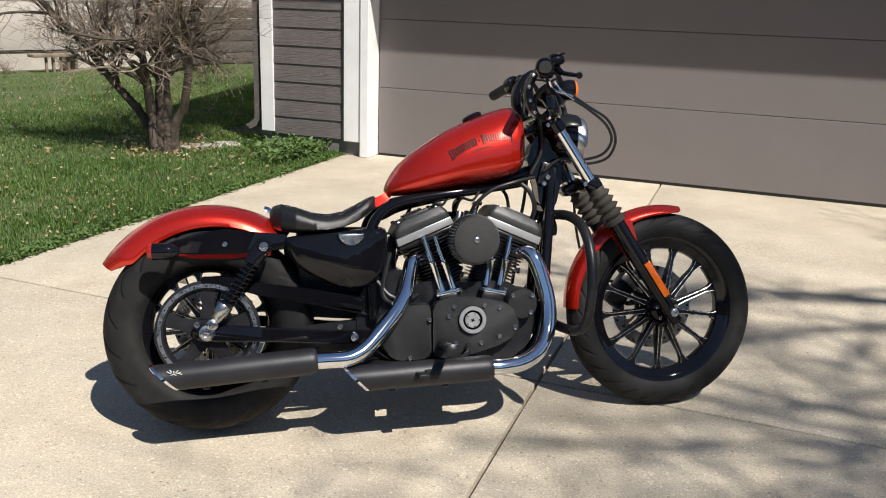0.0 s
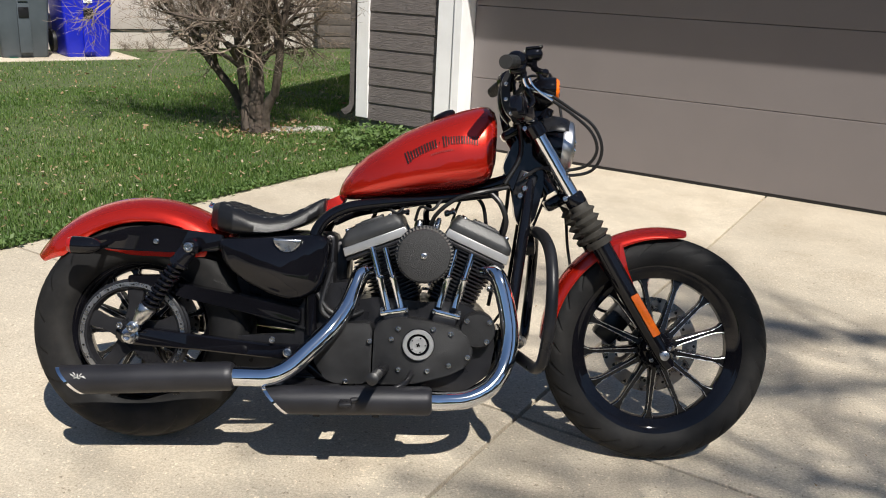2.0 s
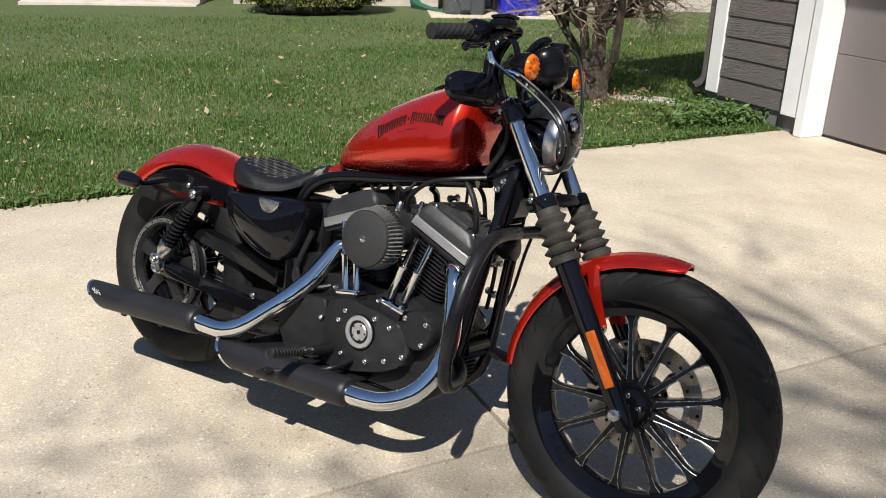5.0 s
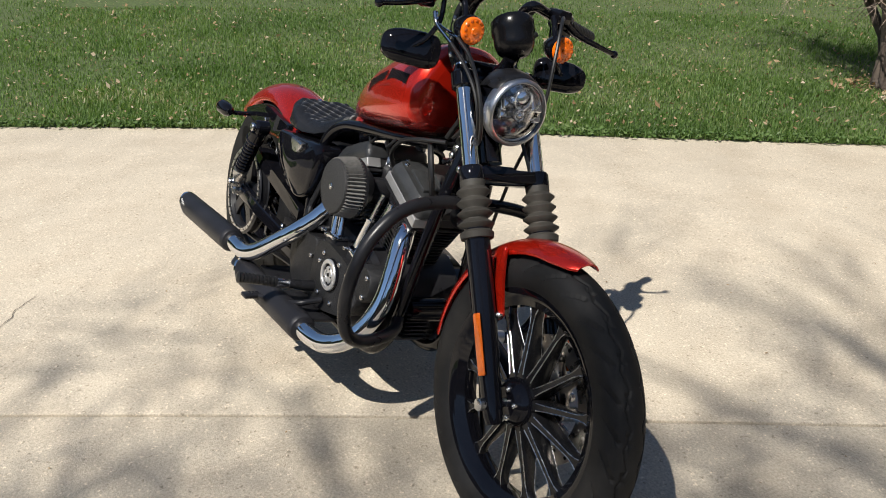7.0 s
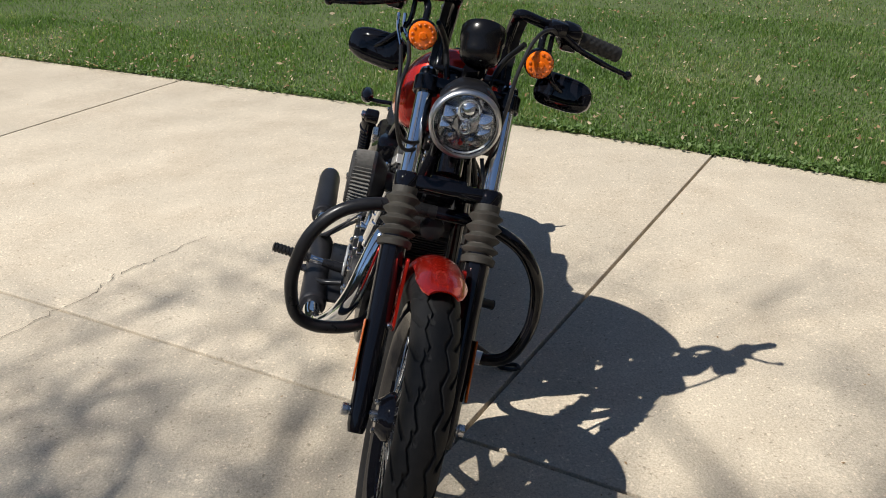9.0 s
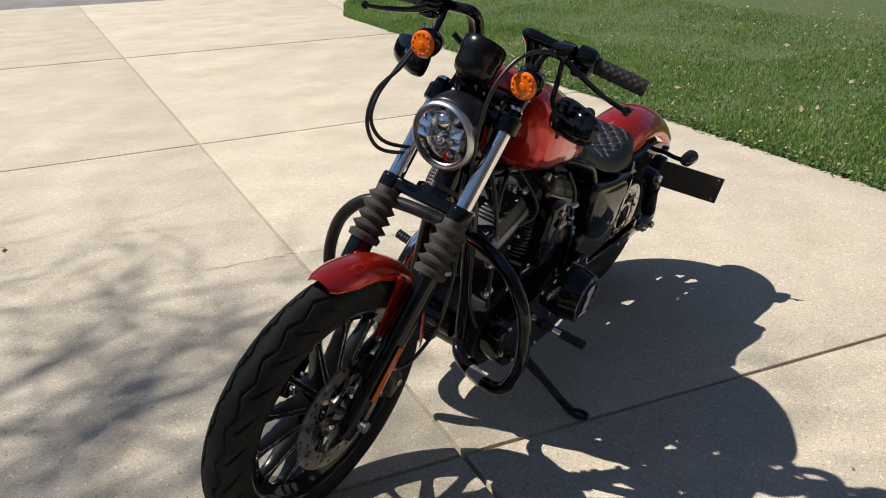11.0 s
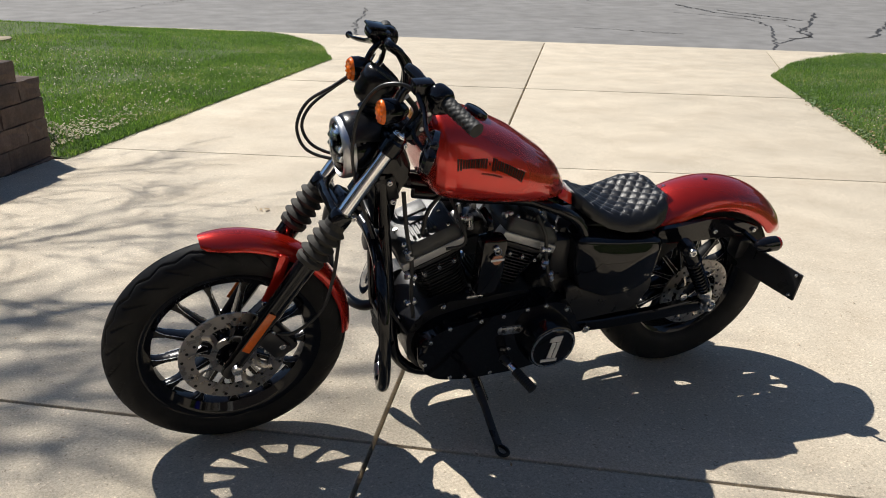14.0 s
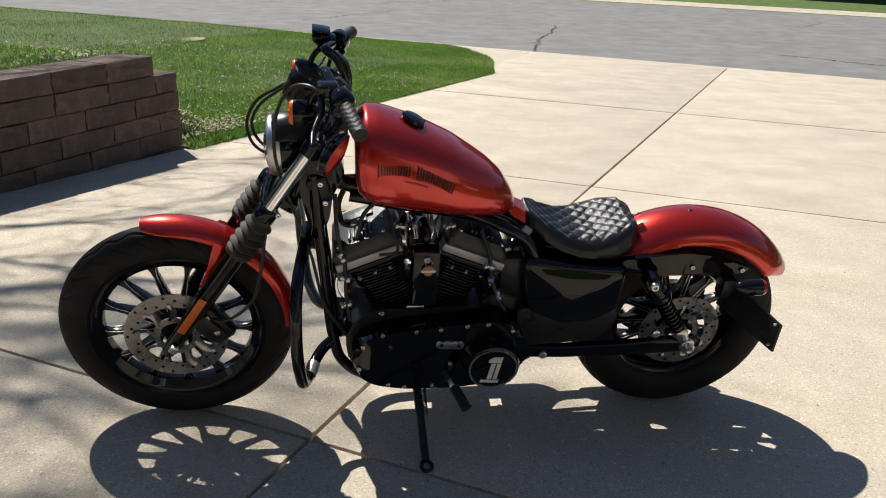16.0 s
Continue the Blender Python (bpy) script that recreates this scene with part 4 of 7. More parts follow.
for s in (1, -1):
    bm = bmesh.new()
    inb = 0.55 if s > 0 else 1.0
    sweep(bm, spline([(1.02, 0.045 * s * inb, 0.775), (0.85, 0.07 * s * inb, 0.748), (0.68, 0.085 * s * inb, 0.725), (0.585, 0.095 * s, 0.705), (0.525, 0.105 * s, 0.665), (0.500, 0.112 * s, 0.60), (0.500, 0.115 * s, 0.48), (0.505, 0.115 * s, 0.34)]), 0.0165, 14)
    part("seat_tube", bm, BLACK, frame_part)
    bm = bmesh.new()
    sweep(bm, spline([(1.115, 0.028 * s, 0.84), (1.105, 0.055 * s, 0.70), (1.085, 0.075 * s, 0.50), (1.068, 0.085 * s, 0.34), (1.040, 0.09 * s, 0.245), (0.96, 0.095 * s, 0.190), (0.78, 0.10 * s, 0.182), (0.60, 0.105 * s, 0.19), (0.50, 0.11 * s, 0.25)]), 0.0165, 14)
    part("cradle_tube", bm, BLACK, frame_part)
    bm = bmesh.new()
    prism(bm, rounded([(0.245, 0.612), (0.235, 0.566), (0.10, 0.556), (-0.05, 0.555), (-0.135, 0.560), (-0.150, 0.575), (-0.10, 0.596), (-0.02, 0.622), (0.06, 0.632), (0.14, 0.622)], 0.012), xz, 0.102 * s, 0.120 * s, 0.004)
    part("fender_strut", bm, BLACK, frame_part)
    bolts("strut_bolt", [(0.055, 0.121 * s, 0.585)] if s < 0 else [(0.03, 0.121, 0.585), (-0.125, 0.121, 0.572)], 0.008, frame_part, axis=(0, s, 0), height=0.006)
bm = bmesh.new()
prism(bm, rounded([(1.03, 0.845), (1.06, 0.925), (1.10, 0.945), (1.145, 0.90), (1.155, 0.80), (1.135, 0.70), (1.10, 0.66), (1.075, 0.70), (1.065, 0.78)], 0.02), xz, -0.034, 0.034, 0.008)
sweep(bm, [fork_at(0.775) + Vector((-0.062, 0, 0)), fork_at(0.945) + Vector((-0.062, 0, 0))], 0.030, 22)
part("steering_head", bm, BLACK, frame_part)
for s in (1, -1):
    bm = bmesh.new()
    box(bm, (1.10, 0.042 * s, 0.80), (0.055, 0.012, 0.075), Matrix.Rotation(0.3, 3, "Y"), 0.006)
    part("neck_cover", bm, SATIN, frame_part)
bolts("neck_bolt", [(1.098, -0.052, 0.826), (1.085, -0.052, 0.768), (1.098, -0.052, 0.79)], 0.009, frame_part)
bolts("neck_bolt", [(1.098, 0.05, 0.826), (1.085, 0.05, 0.768)], 0.009, frame_part, axis=(0, 1, 0))

# -- oil tank, side cover, swingarm, shocks, belt --
def pillow(bm, outline, y0, y1, dome, edge=0.02):
    """A side cover pressed out of sheet: a rounded edge and a gently domed face from y0 out to y1."""
    cx = sum(p[0] for p in outline) / len(outline)
    cz = sum(p[1] for p in outline) / len(outline)
    sg = 1 if y1 > y0 else -1
    steps = [(1.0, y0), (1.0, y1 - sg * (dome + edge))]
    for k in range(1, 7):
        a = math.pi / 2 * k / 6
        steps.append((1 - 0.14 * (1 - math.cos(a)), y1 - sg * (dome + edge) + sg * edge * math.sin(a)))
    for k in range(1, 9):
        q = 0.86 * (1 - k / 8.3)
        steps.append((q, y1 - sg * dome * (q / 0.86) ** 2))
    loft(bm, [[(cx + (x - cx) * q, y, cz + (z - cz) * q) for x, z in outline] for q, y in steps])



bm = bmesh.new()
pillow(bm, rounded([(0.228, 0.604), (0.400, 0.618), (0.486, 0.628), (0.552, 0.628), (0.548, 0.550), (0.530, 0.478), (0.490, 0.446), (0.445, 0.437), (0.385, 0.450), (0.300, 0.492), (0.250, 0.535)], 0.03), -0.07, -0.172, 0.020, 0.026)
oil_tank = part("oil_tank", bm, BLACK, bike, "gloss black oil tank", sharp=60)
bm = bmesh.new()
prism(bm, [(0.436 + 0.040 * math.cos(a), 0.614 + 0.036 * math.sin(a)) for a in np.linspace(math.pi, 2 * math.pi, 18)], xz, -0.155, -0.171, 0.005)
part("filler_cap", bm, ALU, oil_tank, "bright half-moon oil filler")
bm = bmesh.new()
pillow(bm, rounded([(0.228, 0.596), (0.400, 0.612), (0.540, 0.635), (0.535, 0.520), (0.515, 0.455), (0.40, 0.400), (0.300, 0.410), (0.235, 0.450)], 0.03), 0.06, 0.168, 0.020, 0.026)
part("battery_cover", bm, BLACK, bike, "gloss black left side cover", sharp=60)
bm = bmesh.new()
box(bm, (0.415, 0, 0.52), (0.29, 0.13, 0.22), None, 0.02)
part("battery_box", bm, SATIN, bike)
bm = bmesh.new()
prism(bm, rounded([(0.235, 0.46), (0.235, 0.385), (0.29, 0.335), (0.52, 0.318), (0.54, 0.46)], 0.02), xz, 0.045, 0.135, 0.01)
part("battery_tray", bm, SATIN, bike)
bm = bmesh.new()
prism(bm, rounded([(0.455, 0.23), (0.455, 0.40), (0.50, 0.47), (0.60, 0.50), (0.64, 0.46), (0.64, 0.22)], 0.03), xz, -0.10, 0.10, 0.012)
box(bm, (0.545, 0.04, 0.53), (0.10, 0.12, 0.16), None, 0.02)
part("transmission_case", bm, SATIN, bike)
swing = tagged(new("swingarm"), "black box-section swingarm")
swing.parent = bike
for s in (1, -1):
    bm = bmesh.new()
    rings = []
    for x, y, z, hh, hw in ((-0.045, 0.135, 0.318, 0.012, 0.010), (-0.025, 0.138, 0.318, 0.024, 0.012), (0.03, 0.140, 0.316, 0.026, 0.013), (0.20, 0.140, 0.306, 0.022, 0.014), (0.38, 0.125, 0.290, 0.020, 0.015), (0.56, 0.105, 0.284, 0.022, 0.015)):
        y *= s
        rings.append([(x, y + c * hw, z + d * hh) for c, d in ((-1, -0.8), (-0.7, -1), (0.7, -1), (1, -0.8), (1, 0.8), (0.7, 1), (-0.7, 1), (-1, 0.8))])
    loft(bm, rings)
    part("arm", bm, BLACK, swing)
    bm = bmesh.new()
    lathe(bm, (RX, 0.15 * s, RZ), (0, s, 0), [(0.024, 0), (0.024, 0.006), (0.019, 0.008), (0.019, 0.022), (0.014, 0.024), (0.010, 0.03), (0.005, 0.028)], 6 * 3)
    part("axle_nut", bm, ALU, swing, "bright axle nut")
    bolts("pivot_bolt", [(0.445, 0.142 * s, 0.29)], 0.013, swing, axis=(0, s, 0), height=0.01)
bolts("adjuster_bolt", [(0.40, -0.142, 0.325), (-0.03, -0.152, 0.345)], 0.010, swing, height=0.01)
bolts("adjuster_bolt", [(0.111, 0.160, 0.372)], 0.013, swing, axis=(0, 1, 0), height=0.006)
bm = bmesh.new()
prism(bm, rounded([(0.13, 0.47), (0.30, 0.445), (0.475, 0.412), (0.475, 0.372), (0.30, 0.402), (0.15, 0.428), (0.06, 0.455), (-0.01, 0.458), (-0.02, 0.485), (0.06, 0.487)], 0.008), xz, -0.078, -0.138, 0.006)
part("belt_guard", bm, BLACK, swing, "gloss black belt guard")
bm = bmesh.new()
loft(bm, [[(x, -0.085, z), (x, -0.112, z), (x, -0.112, z - 0.005), (x, -0.085, z - 0.005)] for x, z in ((0.0, RZ + 0.158), (0.28, 0.405), (0.55, 0.345))])
loft(bm, [[(x, -0.085, z), (x, -0.112, z), (x, -0.112, z - 0.005), (x, -0.085, z - 0.005)] for x, z in ((0.0, RZ - 0.153), (0.28, 0.192), (0.55, 0.225))])
part("drive_belt", bm, HOSE, swing, "black toothed drive belt")
for s in (1, -1):
    shock = tagged(new("rear_shock"), "black rear shock absorber with a coil spring")
    shock.parent = bike
    top, bot = Vector((0.173, 0.185 * s, 0.580)), Vector((0.018, 0.175 * s, 0.347))
    d = (bot - top).normalized()
    L0 = (bot - top).length
    bm = bmesh.new()
    lathe(bm, top + Vector((0, -0.03 * s, 0)), (0, s, 0), [(0.018, 0), (0.024, 0.004), (0.024, 0.04), (0.018, 0.046)], 22)
    lathe(bm, top, d, [(0.014, 0.0), (0.023, 0.014), (0.025, 0.020), (0.025, 0.052), (0.029, 0.055), (0.029, 0.062), (0.018, 0.066)], 26)
    part("shock_cover", bm, BLACK, shock)
    bolts("shock_bolt", [top + Vector((0, 0.018 * s, 0))], 0.014, shock, axis=(0, s, 0), height=0.012)
    bm = bmesh.new()
    lathe(bm, top, d, [(0.0145, 0.06), (0.0145, L0 - 0.03)], 16)
    part("damper_body", bm, BLACK, shock)
    bm = bmesh.new()
    x, y, a = frame_of(d)
    coil = [top + a * (0.064 + 0.142 * k / 132) + (x * math.cos(2 * math.pi * k / 14.5) + y * math.sin(2 * math.pi * k / 14.5)) * 0.0205 for k in range(133)]
    sweep(bm, coil, 0.0046, 8)
    part("coil_spring", bm, BLACK, shock)
    bm = bmesh.new()
    lathe(bm, top, d, [(0.023, 0.208), (0.025, 0.212), (0.023, 0.238), (0.018, 0.250), (0.015, L0 - 0.016)], 22)
    lathe(bm, bot + Vector((0, -0.014 * s, 0)), (0, s, 0), [(0.012, 0), (0.017, 0.002), (0.017, 0.028), (0.012, 0.03)], 20)
    part("lower_eye", bm, ALU, shock, "bright lower mount")
    bolts("shock_bolt", [bot + Vector((0, 0.016 * s, 0))], 0.012, shock, axis=(0, s, 0), height=0.012)
    bm = bmesh.new()
    x0 = -0.128
    zs = 0.570
    yb = 0.205 * s
    lathe(bm, (x0 + 0.055, yb, zs), (-1, 0, 0), [(0.008, -0.004), (0.016, 0.004), (0.022, 0.02), (0.0245, 0.045), (0.0245, 0.072)], 24)
    sweep(bm, spline([(x0 + 0.03, yb, zs - 0.005), (x0 + 0.035, 0.16 * s, zs - 0.006), (x0 + 0.04, 0.115 * s, zs)]), 0.008, 10)
    sig = part("turn_signal", bm, BLACK, bike, "black bullet rear turn signal")
    bm = bmesh.new()
    lathe(bm, (x0 - 0.017, yb, zs), (-1, 0, 0), [(0.0235, 0), (0.0235, 0.004), (0.020, 0.012), (0.010, 0.017), (0.002, 0.018)], 24)
    part("lens", bm, REDLENS, sig, "red signal lens")
bm = bmesh.new()
loft(bm, [[Vector(p) + Vector((dx, 0, 0)) for p in ((-0.110, 0.112, 0.530), (-0.158, 0.338, 0.535), (-0.160, 0.334, 0.438), (-0.082, 0.112, 0.445))] for dx in (-0.003, 0.003)])
box(bm, (-0.098, 0.112, 0.510), (0.05, 0.05, 0.07), None, 0.008)
plate = part("plate_bracket", bm, SATIN, bike, "black side-mounted plate bracket")
bolts("bracket_bolt", [(-0.152, 0.322, 0.526), (-0.153, 0.318, 0.452)], 0.005, plate, axis=(1, 0.2, 0), material=ALU)
bm = bmesh.new()
box(bm, (-0.205, 0, 0.60), (0.03, 0.07, 0.02), Matrix.Rotation(-0.8, 3, "Y"), 0.006)
part("fender_lip", bm, SATIN, rear_fender)

# -- engine --
engine = tagged(new("engine"), "black air-cooled V-twin engine with silver rocker bands")
engine.parent = bike
CRANK = Vector((0.822, 0, 0.262))
bm = bmesh.new()
prism(bm, rounded([(0.53, 0.22), (0.52, 0.38), (0.60, 0.44), (0.70, 0.46), (0.82, 0.45), (0.93, 0.455), (1.00, 0.42), (1.035, 0.35), (1.02, 0.25), (0.95, 0.195), (0.62, 0.195)], 0.03), xz, -0.115, 0.115, 0.012)
part("crankcase", bm, SATIN, engine)
bm = bmesh.new()
prism(bm, rounded([(0.506, 0.350), (0.573, 0.382), (0.684, 0.391), (0.684, 0.216), (0.575, 0.212), (0.530, 0.245)], 0.022), xz, -0.11, -0.160, 0.008)
part("sprocket_cover", bm, WRINKLE, engine, "wrinkle black sprocket cover")
bm = bmesh.new()
prism(bm, rounded([(0.689, 0.391), (0.755, 0.412), (0.86, 0.402), (0.94, 0.385), (0.972, 0.330), (0.962, 0.285), (0.905, 0.252), (0.80, 0.222), (0.689, 0.216)], 0.022), xz, -0.11, -0.165, 0.008)
part("cam_cover", bm, WRINKLE, engine, "wrinkle black cam cover")
bm = bmesh.new()
lathe(bm, (0.980, -0.10, 0.383), (0, -1, 0), [(0.050, 0), (0.050, 0.058), (0.046, 0.064), (0.01, 0.066)], 36)
part("round_cover", bm, WRINKLE, engine)
bolts("cover_bolt", [(x, -0.166, z) for x, z in ((0.678, 0.339), (0.739, 0.348), (0.757, 0.378), (0.855, 0.381), (0.905, 0.371), (0.955, 0.307), (0.903, 0.281), (0.843, 0.262), (0.762, 0.262), (0.615, 0.222), (0.948, 0.410), (1.012, 0.409), (1.006, 0.354))], 0.0075, engine, height=0.006)
bm = bmesh.new()
lathe(bm, (0.815, -0.164, 0.336), (0, -1, 0), [(0.046, 0), (0.046, 0.006), (0.043, 0.010), (0.032, 0.010), (0.030, 0.006), (0.002, 0.006)], 44)
badge = part("timing_cover", bm, BLACK, bike, "black timing cover with polished rings")
bm = bmesh.new()
lathe(bm, (0.815, -0.172, 0.336), (0, -1, 0), [(0.0310, 0), (0.0310, 0.004), (0.0325, 0.0060), (0.0415, 0.0060), (0.0440, 0.003), (0.0440, 0)], 44, closed=True)
part("polished_ring", bm, SATINSILVER, badge, "polished outer ring")
bm = bmesh.new()
lathe(bm, (0.815, -0.170, 0.336), (0, -1, 0), [(0.0240, 0), (0.0240, 0.004), (0.0220, 0.006), (0.014, 0.006), (0.013, 0.004), (0.002, 0.004)], 40)
part("polished_disc", bm, SATINSILVER, badge, "polished disc")
for an in (0.4, 0.4 + math.pi / 2):
    bm = bmesh.new()
    box(bm, (0.815, -0.1755, 0.336), (0.012, 0.003, 0.0040), Matrix.Rotation(an, 3, "Y"), 0.001)
    part("disc_centre", bm, DECAL, badge)
bolts("disc_bolt", [(0.815 + 0.0205 * math.cos(q), -0.1765, 0.336 + 0.0205 * math.sin(q)) for q in (0.0, 1.257, 2.513, 3.77, 5.027)], 0.0022, badge, height=0.002, material=DECAL)

FIN_COUNT = 15
for name, sgn in (("rear_cylinder", -1), ("front_cylinder", 1)):
    tilt = radians(22.5) * sgn
    axis = Vector((math.sin(tilt), 0, math.cos(tilt)))
    tang = Vector((math.cos(tilt), 0, -math.sin(tilt)))
    rot = Matrix((tang, Vector((0, 1, 0)), axis)).transposed()
    at = lambda a, y, d: CRANK + tang * a + Vector((0, y, 0)) + axis * d
    cyl = tagged(new(name), "finned black cylinder with a silver-banded rocker cover")
    cyl.parent = bike
    bm = bmesh.new()
    sweep(bm, [at(0, 0, 0.15), at(0, 0, 0.36)], 0.062, 28)
    part("barrel", bm, SATIN, cyl)
    bm = bmesh.new()
    box(bm, (0, 0, 0), (0.166, 0.180, 0.0042), None, 0.0)
    bmesh.ops.bevel(bm, geom=[e for e in bm.edges if abs((e.verts[0].co - e.verts[1].co).z) > 0.003], offset=0.045, segments=5, affect="EDGES", profile=0.5)
    fin = part("fin", bm, SATIN, cyl)
    fin_mesh = fin.data
    for k in range(FIN_COUNT):
        ob = fin if k == 0 else new("fin", fin_mesh)
        ob.parent = cyl
        grow = 0.86 if k < 8 else 0.92 + 0.02 * (k - 8)
        ob.matrix_basis = Matrix.Translation(at(0.0, 0, 0.196 + 0.0112 * k)) @ rot.to_4x4() @ Matrix.Diagonal((grow, grow, 1, 1))
    bm = bmesh.new()
    box(bm, at(0, 0, 0.361), (0.192, 0.196, 0.010), rot, 0.003)
    part("head_plate", bm, SATIN, cyl)
    for s in (1, -1):
        bm = bmesh.new()
        prism(bm, [(-0.098, 0.370), (0.098, 0.370), (0.095, 0.395), (-0.095, 0.395)], lambda a, b, d: at(a, d * s, b), 0.06, 0.1005, 0.003)
        part("rocker_band", bm, SILVER, cyl, "silver rocker band")
    bm = bmesh.new()
    box(bm, at(0, 0, 0.382), (0.182, 0.19, 0.030), rot, 0.004)
    ring0 = rounded([(-0.096, -0.100), (0.096, -0.100), (0.096, 0.100), (-0.096, 0.100)], 0.02)
    rings = []
    for d, k in ((0.396, 0.98), (0.399, 1.0), (0.415, 0.99), (0.419, 0.97), (0.437, 0.82), (0.440, 0.78), (0.441, 0.30)):
        rings.append([at(a * k - sgn * 0.004 * (1 - k) * 10, y * (0.5 + 0.5 * k), d) for a, y in ring0])
    loft(bm, rings)
    for k in range(6):
        box(bm, at((k - 2.5) * 0.0125, 0.048, 0.443), (0.0075, 0.050, 0.014), rot, 0.0015)
    box(bm, at(0.0, -0.050, 0.442), (0.085, 0.050, 0.012), rot, 0.003)
    box(bm, at(0.0, 0.0, 0.442), (0.050, 0.030, 0.016), rot, 0.003)
    part("rocker_cover", bm, ROCKER, cyl, "wrinkle black rocker cover", sharp=30)
    bolts("rocker_bolt", [at(a, y, 0.432) for a in (-0.066, 0.066) for y in (-0.075, 0.0, 0.078)], 0.008, cyl, axis=axis, height=0.012)
    bolts("head_bolt", [at(a, 0.094, 0.335) for a in (-0.045, 0.0, 0.045)], 0.007, cyl, axis=(0, 1, 0), height=0.014)
    # push-rod tubes lean from the cam chest to the head
    tubes = (((0.724, 0.425), (0.668, 0.600)), ((0.762, 0.428), (0.706, 0.600))) if sgn < 0 else (((0.867, 0.440), (0.908, 0.605)), ((0.912, 0.440), (0.955, 0.595)))
    for lo, hi in tubes:
        bm = bmesh.new()
        a, b = Vector((lo[0], -0.135, lo[1])), Vector((hi[0], -0.112, hi[1]))
        m = a + (b - a) * 0.5
        sweep(bm, [a, a + (b - a) * 0.48, a + (b - a) * 0.50, a + (b - a) * 0.53, a + (b - a) * 0.55, b], [0.0105, 0.0105, 0.0125, 0.0125, 0.0088, 0.0088], 16)
        part("pushrod_tube", bm, CHROME, cyl, "chrome push-rod tube")
    bm = bmesh.new()
    c = Vector(((tubes[0][0][0] + tubes[1][0][0]) / 2, -0.130, 0.424))
    box(bm, c, (0.082, 0.050, 0.014), Matrix.Rotation(0.20 * sgn, 3, "Y"), 0.004)
    part("lifter_plate", bm, CHROME, cyl, "chrome tappet cover")
    bm = bmesh.new()
    box(bm, c + Vector((-0.006 * sgn, 0.005, -0.022)), (0.070, 0.055, 0.032), Matrix.Rotation(0.20 * sgn, 3, "Y"), 0.006)
    part("lifter_block", bm, SATIN, cyl)
    bolts("plate_bolt", [c + Vector((dx, -0.028, 0.006)) for dx in (-0.036, 0.036)], 0.006, cyl, height=0.008)

# air cleaner on the right, horn cover on the left
cleaner = tagged(new("air_cleaner"), "round black pleated air cleaner")
cleaner.parent = bike
AC = Vector((0.820, 0, 0.590))
bm = bmesh.new()
n = 96
rings = []
for y, k in ((-0.160, 1.05), (-0.203, 1.0), (-0.212, 0.97)):
    rings.append([AC + Vector(((0.074 + (0.0045 if i % 2 else -0.0035)) * k * math.cos(2 * math.pi * i / n), y, (0.074 + (0.0045 if i % 2 else -0.0035)) * k * math.sin(2 * math.pi * i / n))) for i in range(n)])
loft(bm, rings)
part("pleats", bm, PLEAT, cleaner, "grey pleated filter", sharp=20)
bm = bmesh.new()
lathe(bm, AC + Vector((0, -0.203, 0)), (0, -1, 0), [(0.062, 0), (0.0725, 0.002), (0.0735, 0.010), (0.0710, 0.015), (0.066, 0.017), (0.002, 0.018)], 60)
part("cover_plate", bm, MESHBLACK, cleaner, "textured black cover plate")
bm = bmesh.new()
lathe(bm, AC + Vector((0, -0.150, 0)), (0, -1, 0), [(0.05, -0.03), (0.078, 0.0), (0.0815, 0.004), (0.0815, 0.012), (0.074, 0.014)], 60)
part("backing_plate", bm, SATIN, cleaner)
bolts("cover_screw", [AC + Vector((0, -0.221, 0))], 0.009, cleaner, height=0.004, material=ALU)
bm = bmesh.new()
sweep(bm, spline([(0.82, -0.14, 0.59), (0.82, -0.10, 0.59), (0.82, -0.04, 0.585), (0.82, 0.03, 0.58)]), 0.034, 18)
box(bm, (0.82, -0.02, 0.62), (0.07, 0.09, 0.08), None, 0.014)
sweep(bm, [(0.75, 0.0, 0.575), (0.89, 0.0, 0.575)], 0.024, 14)
part("throttle_body", bm, SATIN, engine)
for p, q in (((0.795, -0.05, 0.655), 0.010), ((0.85, -0.03, 0.665), 0.008), ((0.835, 0.02, 0.655), 0.012)):
    bm = bmesh.new()
    lathe(bm, p, (0.2, 0, 1), [(q, -0.02), (q, 0.02), (q * 0.6, 0.026)], 12)
    part("sensor", bm, ALU, engine)
bm = bmesh.new()
box(bm, (0.815, 0.135, 0.585), (0.078, 0.055, 0.185), None, 0.014)
sweep(bm, spline([(0.815, 0.11, 0.66), (0.812, 0.10, 0.70), (0.82, 0.06, 0.72)]), 0.010, 10)
horn = part("horn_cover", bm, BLACK, bike, "black horn cover")
bolts("horn_bolt", [(0.815, 0.164, 0.655)], 0.010, horn, axis=(0, 1, 0))
bm = bmesh.new()
lathe(bm, (0.811, 0.172, 0.648), (0, 1, 0), [(0.0085, -0.001), (0.011, -0.001), (0.011, 0.001), (0.0085, 0.001)], 24, closed=True)
key_ring = tagged(part("key_ring", bm, CHROME), "chrome key ring with a small orange shield charm", "key ring")
key_ring.matrix_basis = bike.matrix_basis
bm = bmesh.new()
prism(bm, rounded([(0.799, 0.636), (0.823, 0.636), (0.828, 0.622), (0.820, 0.609), (0.811, 0.605), (0.802, 0.609), (0.794, 0.622)], 0.004), xz, 0.170, 0.174, 0.001)
box(bm, (0.811, 0.1755, 0.623), (0.040, 0.0022, 0.007), None, 0.0, 1)
part("charm", bm, [COPPER, WHITEDECAL], key_ring, "orange enamel shield charm")

# primary case on the left
bm = bmesh.new()
